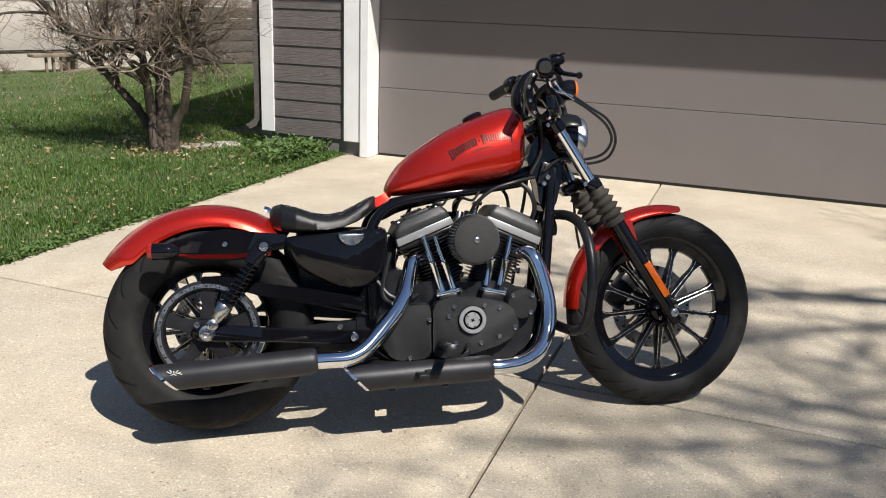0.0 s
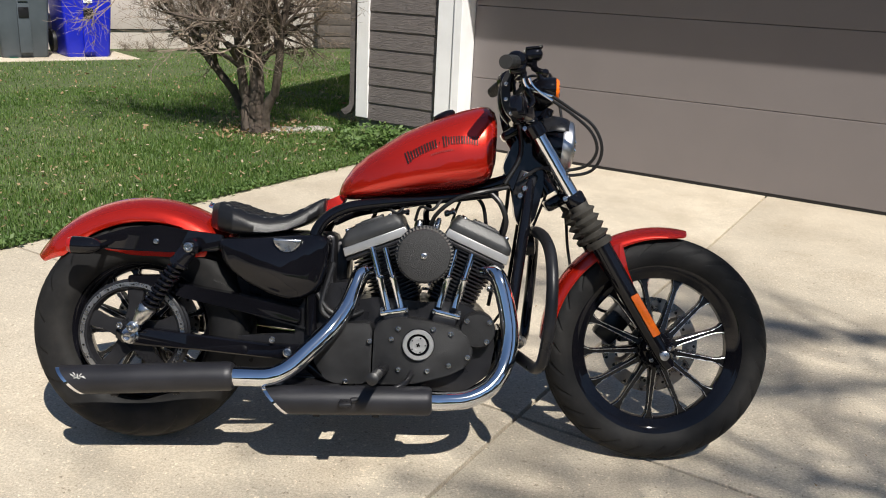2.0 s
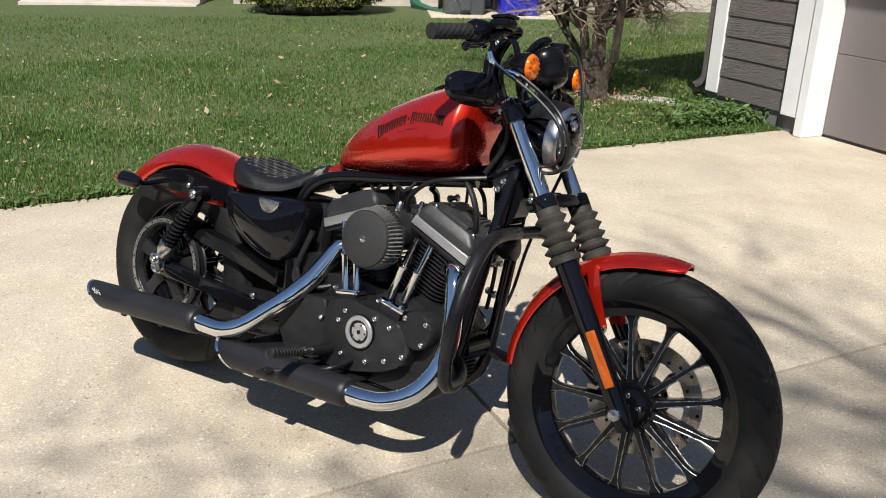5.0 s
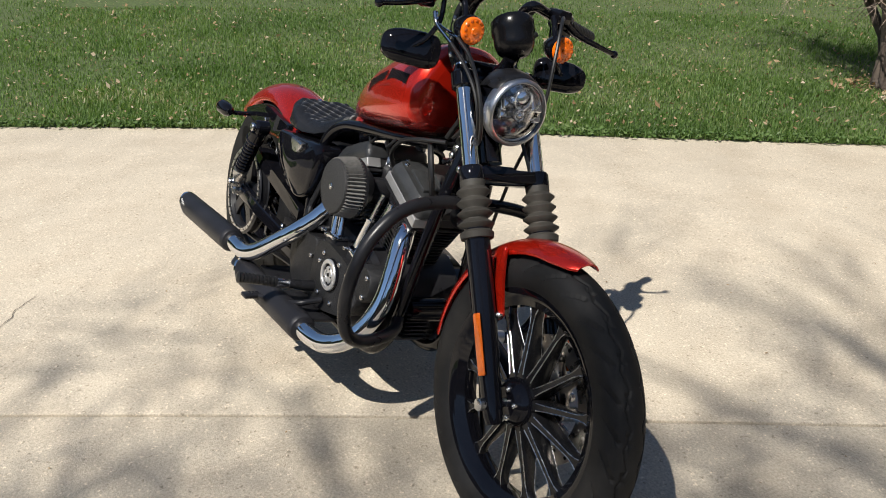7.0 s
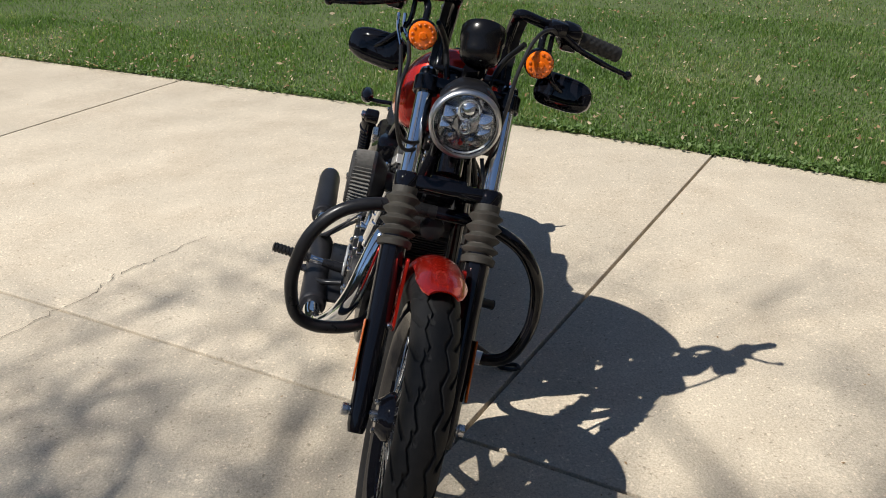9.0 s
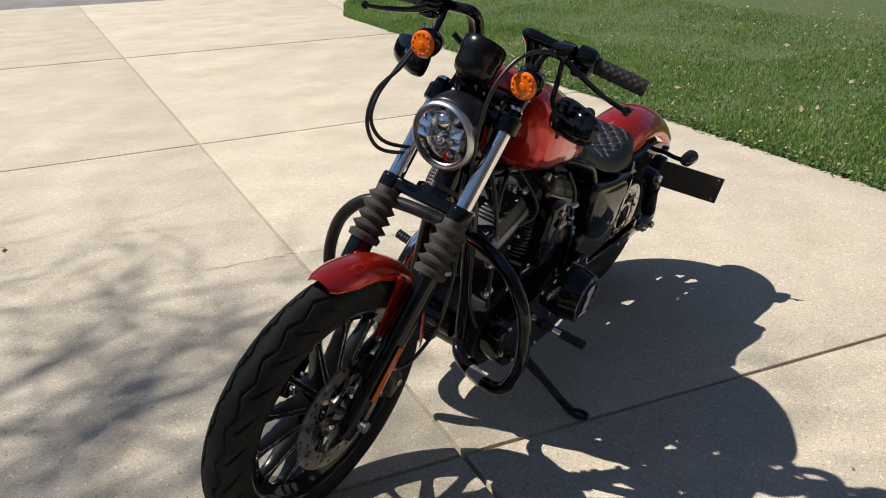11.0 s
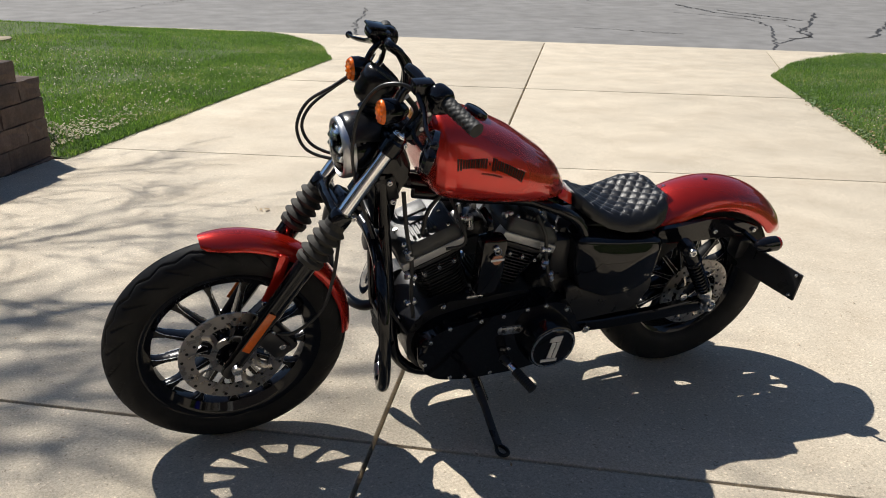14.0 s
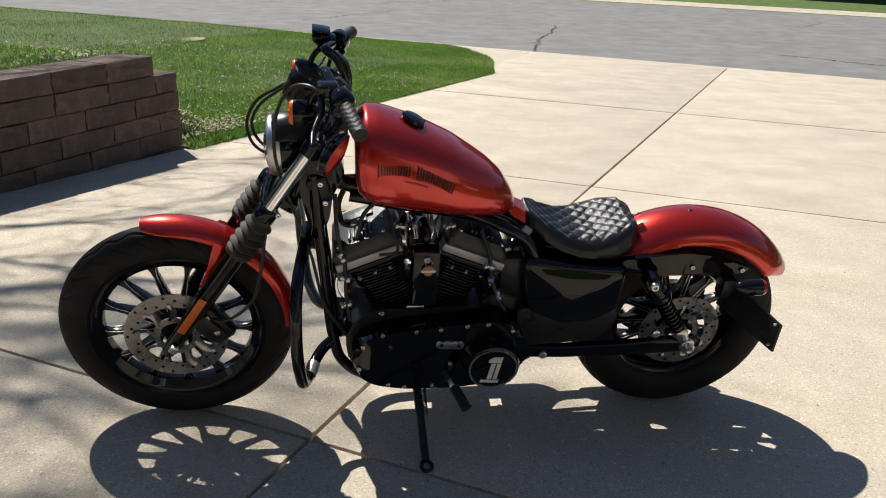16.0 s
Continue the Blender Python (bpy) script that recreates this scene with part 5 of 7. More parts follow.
prism(bm, rounded([(0.505, 0.330), (0.530, 0.420), (0.60, 0.452), (0.72, 0.440), (0.86, 0.425), (0.96, 0.405), (1.015, 0.355), (1.015, 0.280), (0.96, 0.225), (0.86, 0.205), (0.70, 0.205), (0.58, 0.225), (0.525, 0.265)], 0.035), xz, 0.10, 0.182, 0.018)
primary = part("primary_cover", bm, BLACK, bike, "gloss black primary cover", sharp=24)
bolts("primary_bolt", [(x, 0.181, z) for x, z in ((0.93, 0.41), (0.835, 0.420), (0.765, 0.426), (0.69, 0.436), (0.63, 0.440), (0.557, 0.415), (0.985, 0.37), (0.995, 0.29), (0.91, 0.225), (0.862, 0.216), (0.78, 0.216), (0.73, 0.30), (0.53, 0.30))], 0.0068, primary, axis=(0, 1, 0), height=0.006)
bm = bmesh.new()
lathe(bm, (0.615, 0.175, 0.325), (0, 1, 0), [(0.086, 0), (0.084, 0.030), (0.079, 0.044), (0.077, 0.058), (0.075, 0.064), (0.070, 0.066), (0.002, 0.066)], 60)
derby = part("derby_cover", bm, BLACK, bike, "round black derby cover with a pale emblem")
bm = bmesh.new()
lathe(bm, (0.615, 0.240, 0.325), (0, 1, 0), [(0.066, 0), (0.066, 0.0035), (0.071, 0.0035), (0.071, -0.001)], 60, closed=True)
part("emblem_ring", bm, ALU, derby, "bright ring")
bm = bmesh.new()
em = lambda a, b, d: Vector((0.615 - a * math.cos(0.30) * 1 - b * math.sin(0.30) * 0.55, d, 0.325 + b * math.cos(0.12) - a * 0.05))
for poly in ([(-0.030, -0.048), (0.026, -0.048), (0.026, -0.038), (-0.030, -0.038)], [(-0.012, -0.035), (0.002, -0.035), (0.002, 0.022), (-0.012, 0.022)], [(0.006, -0.035), (0.018, -0.035), (0.018, 0.022), (0.006, 0.022)],
             [(-0.022, 0.025), (0.018, 0.025), (0.018, 0.046), (-0.008, 0.046), (-0.022, 0.036)]):
    prism(bm, poly, em, 0.243, 0.2455)
part("emblem", bm, WHITEDECAL, derby, "pale emblem bars")
bm = bmesh.new()
prism(bm, rounded([(0.696, 0.355), (0.696, 0.381), (0.776, 0.385), (0.776, 0.359)], 0.011), xz, 0.180, 0.186, 0.002)
part("inspection_plate", bm, ALU, primary, "small bright inspection plate")
bolts("plate_screw", [(0.712, 0.186, 0.369), (0.760, 0.186, 0.372)], 0.006, primary, axis=(0, 1, 0), height=0.002, material=SATIN)
bm = bmesh.new()
box(bm, (0.835, 0.119, 0.462), (0.050, 0.006, 0.009), None, 0.002)
part("data_plate", bm, ALU, engine)
bolts("case_bolt", [(0.835, 0.117, 0.480), (0.93, 0.117, 0.44), (0.955, 0.117, 0.385)], 0.009, engine, axis=(0, 1, 0))
bm = bmesh.new()
sweep(bm, [(1.05, -0.055, 0.34), (1.05, 0.055, 0.34)], 0.034, 20)
part("oil_filter", bm, BLACK, engine, "black oil filter")
bm = bmesh.new()
box(bm, (1.052, -0.03, 0.305), (0.02, 0.07, 0.08), None, 0.004)
regulator = part("regulator", bm, SATIN, bike, "finned black voltage regulator")
for k in range(7):
    bm = bmesh.new()
    box(bm, (1.066, -0.03, 0.272 + 0.011 * k), (0.026, 0.07, 0.004))
    part("cooling_fin", bm, SATIN, regulator)

# -- exhaust --
exhaust = tagged(new("exhaust"), "chrome headers with matt black slash-cut mufflers")
exhaust.parent = bike
for pts in ([(0.985, -0.06, 0.545), (1.018, -0.088, 0.543), (1.040, -0.108, 0.515), (1.062, -0.128, 0.440), (1.072, -0.146, 0.365), (1.060, -0.172, 0.295), (1.024, -0.205, 0.238), (0.965, -0.228, 0.206), (0.900, -0.238, 0.197), (0.84, -0.240, 0.195)],
            [(0.670, -0.055, 0.530), (0.640, -0.080, 0.520), (0.624, -0.105, 0.480), (0.607, -0.140, 0.428), (0.572, -0.180, 0.372), (0.522, -0.214, 0.318), (0.470, -0.244, 0.268), (0.420, -0.260, 0.245), (0.36, -0.266, 0.242), (0.30, -0.268, 0.242)]):
    bm = bmesh.new()
    sweep(bm, spline(pts, 6), 0.0255, 24)
    part("header_pipe", bm, CHROME, exhaust, "chrome header pipe")
for front, back, in (((0.862, -0.240, 0.196), (0.425, -0.252, 0.180)), ((0.325, -0.268, 0.243), (-0.122, -0.276, 0.210))):
    a, b = Vector(front), Vector(back)
    d = (b - a).normalized()
    side = d.cross(Vector((0, 0, 1))).normalized()
    up = side.cross(d)
    L0 = (b - a).length
    bm = bmesh.new()
    rings = []
    for f, r in ((0.0, 0.028), (0.004, 0.034), (0.02, 0.0385), (0.045, 0.0395), (0.5, 0.0395), (0.96, 0.0395)):
        rings.append([a + d * (L0 * f) + (side * math.cos(2 * math.pi * k / 36) + up * math.sin(2 * math.pi * k / 36)) * r for k in range(36)])
    rings[-1] = [a + d * (L0 * 0.965 + 0.036 * math.sin(2 * math.pi * k / 36)) + (side * math.cos(2 * math.pi * k / 36) + up * math.sin(2 * math.pi * k / 36)) * 0.0395 for k in range(36)]
    inner = [[a + d * (L0 * 0.965 - h + 0.036 * math.sin(2 * math.pi * k / 36)) + (side * math.cos(2 * math.pi * k / 36) + up * math.sin(2 * math.pi * k / 36)) * r for k in range(36)] for h, r in ((0.0, 0.035), (0.06, 0.034))]
    loft(bm, rings + inner)
    muf = part("muffler", bm, HEATBLACK, bike, "matt black slash-cut muffler")
    bm = bmesh.new()
    tip = []
    for h, r in ((0.004, 0.0398), (-0.006, 0.0400), (-0.0066, 0.0352), (0.004, 0.0350)):
        tip.append([a + d * (L0 * 0.965 - h + 0.036 * math.sin(2 * math.pi * k / 36)) + (side * math.cos(2 * math.pi * k / 36) + up * math.sin(2 * math.pi * k / 36)) * r for k in range(36)])
    loft(bm, tip + [tip[0]], False)
    part("tip_ring", bm, CHROME, muf, "bright tip ring")
    for f in (0.35, 0.72):
        bm = bmesh.new()
        box(bm, a + d * (L0 * f) - up * 0.040, (0.02, 0.012, 0.014), None, 0.003)
        part("clamp", bm, SATIN, muf)
bm = bmesh.new()
for dx, dz, ln, an in ((-0.016, 0.002, 0.016, 0.5), (-0.010, 0.006, 0.012, 0.9), (-0.006, -0.004, 0.010, -0.4), (0.0, 0.002, 0.012, 1.5), (0.004, -0.005, 0.008, 0.2), (0.009, 0.004, 0.012, -0.8), (0.015, 0.000, 0.014, -0.3), (0.021, -0.003, 0.010, 0.3)):
    box(bm, (dx * 0.85 - 0.078, -0.3163, 0.231 + dz), (ln * 0.85, 0.0014, 0.0021), Matrix.Rotation(an, 3, "Y"))
part("maker_mark", bm, WHITEDECAL, exhaust, "small pale maker's mark")

# -- engine guard, pegs, stand --
guard = tagged(new("engine_guard"), "black tubular engine guard")
guard.parent = bike
for s in (1, -1):
    bm = bmesh.new()
    sweep(bm, spline([(1.135, 0.0, 0.664), (1.142, 0.09 * s, 0.664), (1.152, 0.170 * s, 0.652), (1.162, 0.235 * s, 0.616), (1.166, 0.283 * s, 0.545), (1.164, 0.302 * s, 0.450), (1.158, 0.294 * s, 0.375), (1.152, 0.270 * s, 0.322), (1.140, 0.222 * s, 0.298), (1.122, 0.155 * s, 0.298), (1.098, 0.108 * s, 0.308), (1.070, 0.087 * s, 0.322)]), 0.0165, 16)
    part("guard_loop", bm, BLACK if s > 0 else SATIN, guard)
bm = bmesh.new()
sweep(bm, [(1.1365, 0.212, 0.2965), (1.131, 0.190, 0.2965), (1.1245, 0.165, 0.2975)], 0.0185, 18)
part("guard_sleeve", bm, SATINSILVER, guard, "satin silver sleeve")
bm = bmesh.new()
lathe(bm, (1.108, 0, 0.62), (1, 0, 0.1), [(0.02, -0.02), (0.03, 0), (0.03, 0.03), (0.02, 0.034)], 20)
part("guard_clamp", bm, SATIN, guard)
for s, base, tip in ((-1, (0.716, -0.195, 0.262), (0.708, -0.385, 0.280)), (1, (0.740, 0.18, 0.262), (0.694, 0.300, 0.232))):
    peg = tagged(new("foot_peg"), "black rubber foot peg on a chrome clevis")
    peg.parent = bike
    b, t = Vector(base), Vector(tip)
    m = b + (t - b) * 0.42
    bm = bmesh.new()
    prof = []
    L0 = (t - m).length
    for k in range(10):
        prof += [(0.0150, L0 * k / 10), (0.0150, L0 * (k + 0.6) / 10), (0.0125, L0 * (k + 0.7) / 10), (0.0125, L0 * (k + 0.95) / 10)]
    lathe(bm, m, t - m, prof + [(0.0165, L0), (0.008, L0 + 0.004)], 18)
    part("peg_rubber", bm, HOSE, peg)
    bm = bmesh.new()
    sweep(bm, [b + (t - b) * 0.2, m, m + (t - m) * 0.06], [0.010, 0.012, 0.012], 14)
    part("clevis", bm, CHROME, peg, "chrome clevis")
    bm = bmesh.new()
    sweep(bm, [b + Vector((0.01, -0.09 * s, 0)), b, b + (t - b) * 0.22], [0.018, 0.016, 0.012], 14)
    part("peg_mount", bm, SATIN, peg)
bm = bmesh.new()
sweep(bm, spline([(0.80, -0.17, 0.255), (0.78, -0.23, 0.235), (0.70, -0.26, 0.205), (0.645, -0.285, 0.196)]), 0.0085, 10)
box(bm, (0.632, -0.295, 0.194), (0.034, 0.075, 0.012), Matrix.Rotation(0.1, 3, "Z"), 0.004)
part("brake_pedal", bm, SATIN, bike, "black brake pedal")
# Plates added to block sun slits in the shadow under the engine.
for x0, x1 in ((0.44, 0.60), (0.64, 0.83)):
    bm = bmesh.new()
    box(bm, ((x0 + x1) / 2, -0.155, 0.205), (x1 - x0, 0.12, 0.012), None, 0.004)
    part("shadow_filler_plate", bm, SATIN, bike)
# Plate added to stop light passing between the rear wheel and the mufflers.
bm = bmesh.new()
prism(bm, rounded([(0.27, 0.215), (0.27, 0.32), (0.55, 0.35), (0.60, 0.21)], 0.02), xz, -0.095, -0.080, 0.003)
part("gap_blocker", bm, SATIN, bike)
stand = tagged(new("side_stand"), "black side stand propped on the concrete")
stand.parent = bike
bm = bmesh.new()
sweep(bm, spline([(0.822, 0.10, 0.205), (0.820, 0.17, 0.186), (0.816, 0.245, 0.153), (0.813, 0.312, 0.117), (0.810, 0.362, 0.0930)]), [0.014] * 12 + [0.012] * 13, 12)
part("stand_leg", bm, SATIN, stand)
bm = bmesh.new()
sweep(bm, spline([(0.810, 0.354, 0.0928), (0.796, 0.380, 0.0963), (0.800, 0.404, 0.1018), (0.818, 0.409, 0.1033), (0.826, 0.390, 0.0985), (0.818, 0.361, 0.0921)]), 0.0058, 8)
part("stand_foot", bm, SATIN, stand)
bm = bmesh.new()
coil = [Vector((0.800, 0.13 + 0.10 * k / 96, 0.176 - 0.028 * k / 96)) + Vector((math.cos(k * 0.8), 0, math.sin(k * 0.8))) * 0.007 for k in range(97)]
sweep(bm, coil, 0.0018, 5)
part("stand_spring", bm, SATIN, stand)
box_bm = bmesh.new()
box(box_bm, (0.825, 0.095, 0.205), (0.06, 0.06, 0.05), None, 0.012)
part("stand_bracket", box_bm, SATIN, stand)

# -- handlebar and controls --
bars = tagged(new("handlebar"), "black handlebar with quilted rubber grips")
bars.parent = bike
bm = bmesh.new()
sweep(bm, [(1.058, -0.085, 0.985), (1.058, 0.085, 0.985)], 0.0125, 14)
part("centre_bar", bm, BLACK, bars)
for s in (1, -1):
    inner, outer, end = Vector((1.080, 0.075 * s, 1.150)), Vector((1.036, 0.228 * s, 1.124)), Vector((1.008, 0.330 * s, 1.107))
    bm = bmesh.new()
    sweep(bm, spline([(1.058, 0.075 * s, 0.985), (1.032, 0.072 * s, 1.03), (1.030, 0.070 * s, 1.08), (1.052, 0.070 * s, 1.128), inner, (1.066, 0.13 * s, 1.142), outer, end]), 0.0125, 14)
    part("bar", bm, BLACK, bars)
    bm = bmesh.new()
    arc = spline([(1.064, 0.082 * s, 0.970), (1.030, 0.082 * s, 1.005), (1.016, 0.082 * s, 1.055), (1.022, 0.082 * s, 1.105), (1.052, 0.082 * s, 1.140)], 6)
    loft(bm, [[p + Vector((-0.004, 0.014 * s, 0)), p + Vector((0.020, 0.014 * s, 0)), p + Vector((0.020, -0.010 * s, 0)), p + Vector((-0.004, -0.010 * s, 0))] for p in arc])
    part("bar_brace", bm, SATIN, bars, "curved satin black brace with round holes")
    bolts("brace_stud", [arc[k] + Vector((0.008, 0.0145 * s, 0)) for k in (5, 10, 15, 20)], 0.006, bars, axis=(0, s, 0), height=0.003, material=ALU)
    # quilted rubber grip
    d = (end - outer).normalized()
    x, y, a = frame_of(d)
    bm = bmesh.new()
    rings = []
    for i in range(61):
        h = -0.006 + ((end - outer).length + 0.012) * i / 60
        ring = []
        for k in range(48):
            p = abs(math.sin((i / 60 * 7 + k / 48 * 6) * math.pi)) * abs(math.sin((i / 60 * 7 - k / 48 * 6) * math.pi))
            r = 0.0165 + 0.0022 * p ** 0.5
            if i < 2 or i > 57:
                r = 0.0178
            ring.append(outer + a * h + (x * math.cos(2 * math.pi * k / 48) + y * math.sin(2 * math.pi * k / 48)) * r)
        rings.append(ring)
    loft(bm, rings)
    part("grip", bm, GRIP, bars, "black diamond-pattern grip", sharp=60)
    bm = bmesh.new()
    m = outer + (inner - outer) * 0.16
    lathe(bm, m - d * 0.026, d, [(0.018, 0), (0.027, 0.004), (0.029, 0.014), (0.029, 0.036), (0.024, 0.046), (0.018, 0.05)], 24)
    box(bm, m + Vector((0.004, 0, -0.014)), (0.045, 0.044, 0.044), None, 0.010)
    part("switch_housing", bm, BLACK, bars)
    bm = bmesh.new()
    box(bm, outer + (inner - outer) * 0.42 + Vector((0.022, 0, 0.006)), (0.052, 0.042, 0.034), None, 0.008)
    if s < 0:
        box(bm, outer + (inner - outer) * 0.40 + Vector((0.036, 0, 0.018)), (0.052, 0.060, 0.032), Matrix.Rotation(-0.15, 3, "Y"), 0.013)
        box(bm, outer + (inner - outer) * 0.40 + Vector((0.037, 0, 0.036)), (0.048, 0.056, 0.008), Matrix.Rotation(-0.15, 3, "Y"), 0.0035)
    part("lever_perch", bm, BLACK, bars, "black master cylinder" if s < 0 else "black clutch perch")
    bm = bmesh.new()
    sweep(bm, spline([outer + (inner - outer) * 0.38 + Vector((0.040, 0, 0)), (1.092, 0.225 * s, 1.108), (1.108, 0.29 * s, 1.092), (1.110, 0.338 * s, 1.083)], 6), [0.010] * 6 + [0.008] * 6 + [0.007] * 7, 12, squash=0.65)
    lathe(bm, (1.108, 0.345 * s, 1.082), (0.1, s, -0.1), [(0.004, -0.011), (0.009, -0.006), (0.0105, 0), (0.008, 0.006), (0.003, 0.009)], 16)
    part("lever", bm, BLACK, bars, "black brake lever" if s < 0 else "black clutch lever")
    # mirror slung under the bar
    bm = bmesh.new()
    c = Vector((1.068, 0.222 * s, 1.000))
    nrm = Vector((-0.88, 0.40, -0.24)).normalized()
    w0 = Vector((0, 0, 1)).cross(nrm).normalized()
    u0 = nrm.cross(w0)
    rings = []
    for h, k in ((0.010, 0.93), (0.012, 0.99), (0.008, 1.0), (-0.004, 0.97), (-0.012, 0.82), (-0.017, 0.5), (-0.018, 0.2)):
        rings.append([c + nrm * h + (w0 * math.copysign(abs(math.cos(q)) ** 0.6, math.cos(q)) * 0.070 + u0 * math.copysign(abs(math.sin(q)) ** 0.65, math.sin(q)) * 0.040 * (1 + 0.15 * math.cos(q) * s)) * k for q in [2 * math.pi * j / 40 for j in range(40)]])
    loft(bm, rings)
    mirror = tagged(part("mirror", bm, BLACK, bike, "black oval mirror slung under the bar"))
    bm = bmesh.new()
    loft(bm, [[c + nrm * h + (w0 * math.copysign(abs(math.cos(q)) ** 0.6, math.cos(q)) * 0.070 + u0 * math.copysign(abs(math.sin(q)) ** 0.65, math.sin(q)) * 0.040 * (1 + 0.15 * math.cos(q) * s)) * 0.9 for q in [2 * math.pi * j / 40 for j in range(40)]] for h in (0.0105, 0.0128)])
    part("mirror_glass", bm, CHROME, mirror, "mirror glass")
    bm = bmesh.new()
    sweep(bm, spline([c - nrm * 0.012, c - nrm * 0.03 + Vector((0, -0.03 * s, 0.02)), Vector((1.072, 0.165 * s, 1.07)), Vector((1.062, 0.16 * s, 1.125))]), 0.006, 10)
    part("mirror_stem", bm, BLACK, mirror)
    # front turn signal
    bm = bmesh.new()
    p = Vector((1.157, 0.132 * s, 1.068))
    lathe(bm, p, (-1, 0, 0), [(0.0315, -0.003), (0.033, 0.0), (0.033, 0.016), (0.029, 0.032), (0.020, 0.052), (0.008, 0.062)], 30)
    sweep(bm, spline([p + Vector((-0.035, 0, 0.02)), p + Vector((-0.05, 0.0, 0.05)), Vector((1.085, 0.14 * s, 1.135))]), 0.008, 10)
    sig = part("turn_signal", bm, BLACK, bike, "black front turn signal with an amber lens")
    bm = bmesh.new()
    rings = [[p + Vector((h, r * math.cos(q), r * math.sin(q))) for q in [2 * math.pi * j / 30 for j in range(30)]] for r, h in ((0.0305, 0.0), (0.0305, 0.006), (0.027, 0.0105), (0.018, 0.0125), (0.009, 0.013), (0.007, 0.0155), (0.001, 0.016))]
    loft(bm, rings)
    part("lens", bm, AMBER, sig, "amber signal lens")
    bm = bmesh.new()
    for q in range(12):
        an = 2 * math.pi * q / 12
        lathe(bm, p + Vector((0.011, 0.0225 * math.cos(an), 0.0225 * math.sin(an))), (1, 0, 0), [(0.0042, -0.001), (0.0042, 0.001), (0.002, 0.0028)], 8)
    part("lens_facet", bm, AMBERDARK, sig)

# speedometer cup
bm = bmesh.new()
lathe(bm, (1.139, 0.0, 1.069), (-0.55, 0, 0.83), [(0.010, -0.043), (0.030, -0.040), (0.041, -0.031), (0.0465, -0.016), (0.0475, 0.008), (0.0505, 0.012), (0.0505, 0.030), (0.0505, 0.040), (0.046, 0.046), (0.042, 0.042)], 40)
speedo = part("speedometer", bm, DIALBLACK, bike, "black speedometer cup")
bm = bmesh.new()
lathe(bm, (1.139, 0.0, 1.069), (-0.55, 0, 0.83), [(0.044, 0.038), (0.044, 0.0415), (0.002, 0.0425)], 40)
part("dial_glass", bm, BLACK, speedo)
bm = bmesh.new()
sweep(bm, spline([(1.15, 0, 1.03), (1.135, 0, 1.00), (1.105, 0, 0.975)]), 0.018, 12, squash=2.0)
part("speedo_bracket", bm, BLACK, speedo)
bolts("bracket_bolt", [(1.176, 0.0, 1.052)], 0.006, speedo, axis=(1, 0, 0.2))

# headlamp
lamp = tagged(new("headlamp"), "round black headlamp with a brushed ring and projector lenses")
lamp.parent = bike
HC = Vector((1.219, 0, 0.914))
HN = Vector((1, 0, -0.06)).normalized()
bm = bmesh.new()
lathe(bm, HC, HN, [(0.030, -0.118), (0.055, -0.108), (0.072, -0.080), (0.080, -0.040), (0.083, -0.008), (0.083, 0.0), (0.079, 0.0), (0.076, -0.040), (0.04, -0.055)], 48)
part("bucket", bm, BLACK, lamp, "gloss black headlamp bucket", sharp=60)
bm = bmesh.new()
lathe(bm, HC, HN, [(0.0765, 0.006), (0.0785, 0.013), (0.0825, 0.012), (0.0865, 0.004), (0.0868, -0.018), (0.085, -0.024), (0.0835, -0.024), (0.0825, -0.008), (0.0775, -0.006)], 64, closed=True)
part("trim_ring", bm, RINGMETAL, lamp, "brushed aluminium trim ring", sharp=60)
bm = bmesh.new()
lathe(bm, HC, HN, [(0.074, 0.006), (0.071, 0.000), (0.060, -0.004), (0.002, -0.005), (0.002, -0.011), (0.062, -0.010), (0.074, -0.006), (0.0765, 0.006)], 48, closed=True)
part("bowl", bm, DARKCHROME, lamp, "dark lamp bowl")
hx, hy = Vector((0, 1, 0)), HN.cross(Vector((0, 1, 0))) * -1
if hy.z < 0:
    hy = -hy
for a, b, r in ((0.0, 0.037, 0.031), (0.0, -0.004, 0.016)):
    bm = bmesh.new()
    lathe(bm, HC + HN * 0.012 + hx * a + hy * b - HN * 0.024, HN, [(r, 0), (r, 0.022), (r * 0.9, 0.027), (r * 0.82, 0.020), (r * 0.62, 0.029), (r * 0.3, 0.034), (0.001, 0.035)], 30)
    part("projector_lens", bm, REFLECTOR, lamp, "bright projector lens")
lean = Matrix.Rotation(-0.55, 3, "Y")
for a in (-0.043, 0.043):
    for k in range(2):
        bm = bmesh.new()
        box(bm, HC + HN * 0.012 + hx * a * (1 + 0.05 * k) + hy * (0.023 - 0.026 * k) - HN * 0.003, (0.018, 0.032, 0.030), lean, 0.004)
        part("reflector_pod", bm, REFLECTOR, lamp, "bright stepped reflector pod")
for a, b, r in ((-0.026, -0.038, 0.019), (0.026, -0.038, 0.019)):
    bm = bmesh.new()
    lathe(bm, HC + HN * 0.012 + hx * a + hy * b - HN * 0.020, HN, [(r, 0), (r, 0.016), (r * 0.92, 0.020), (r * 0.8, 0.012), (r * 0.4, 0.017), (0.001, 0.019)], 22)
    part("projector_lens", bm, DARKCHROME, lamp, "dark low-beam projector lens")
bm = bmesh.new()
lathe(bm, HC + HN * 0.012 + hy * -0.045 - HN * 0.020, HN, [(0.006, 0), (0.006, 0.016), (0.002, 0.018)], 12)
part("red_marker", bm, REDLENS, lamp)
bm = bmesh.new()
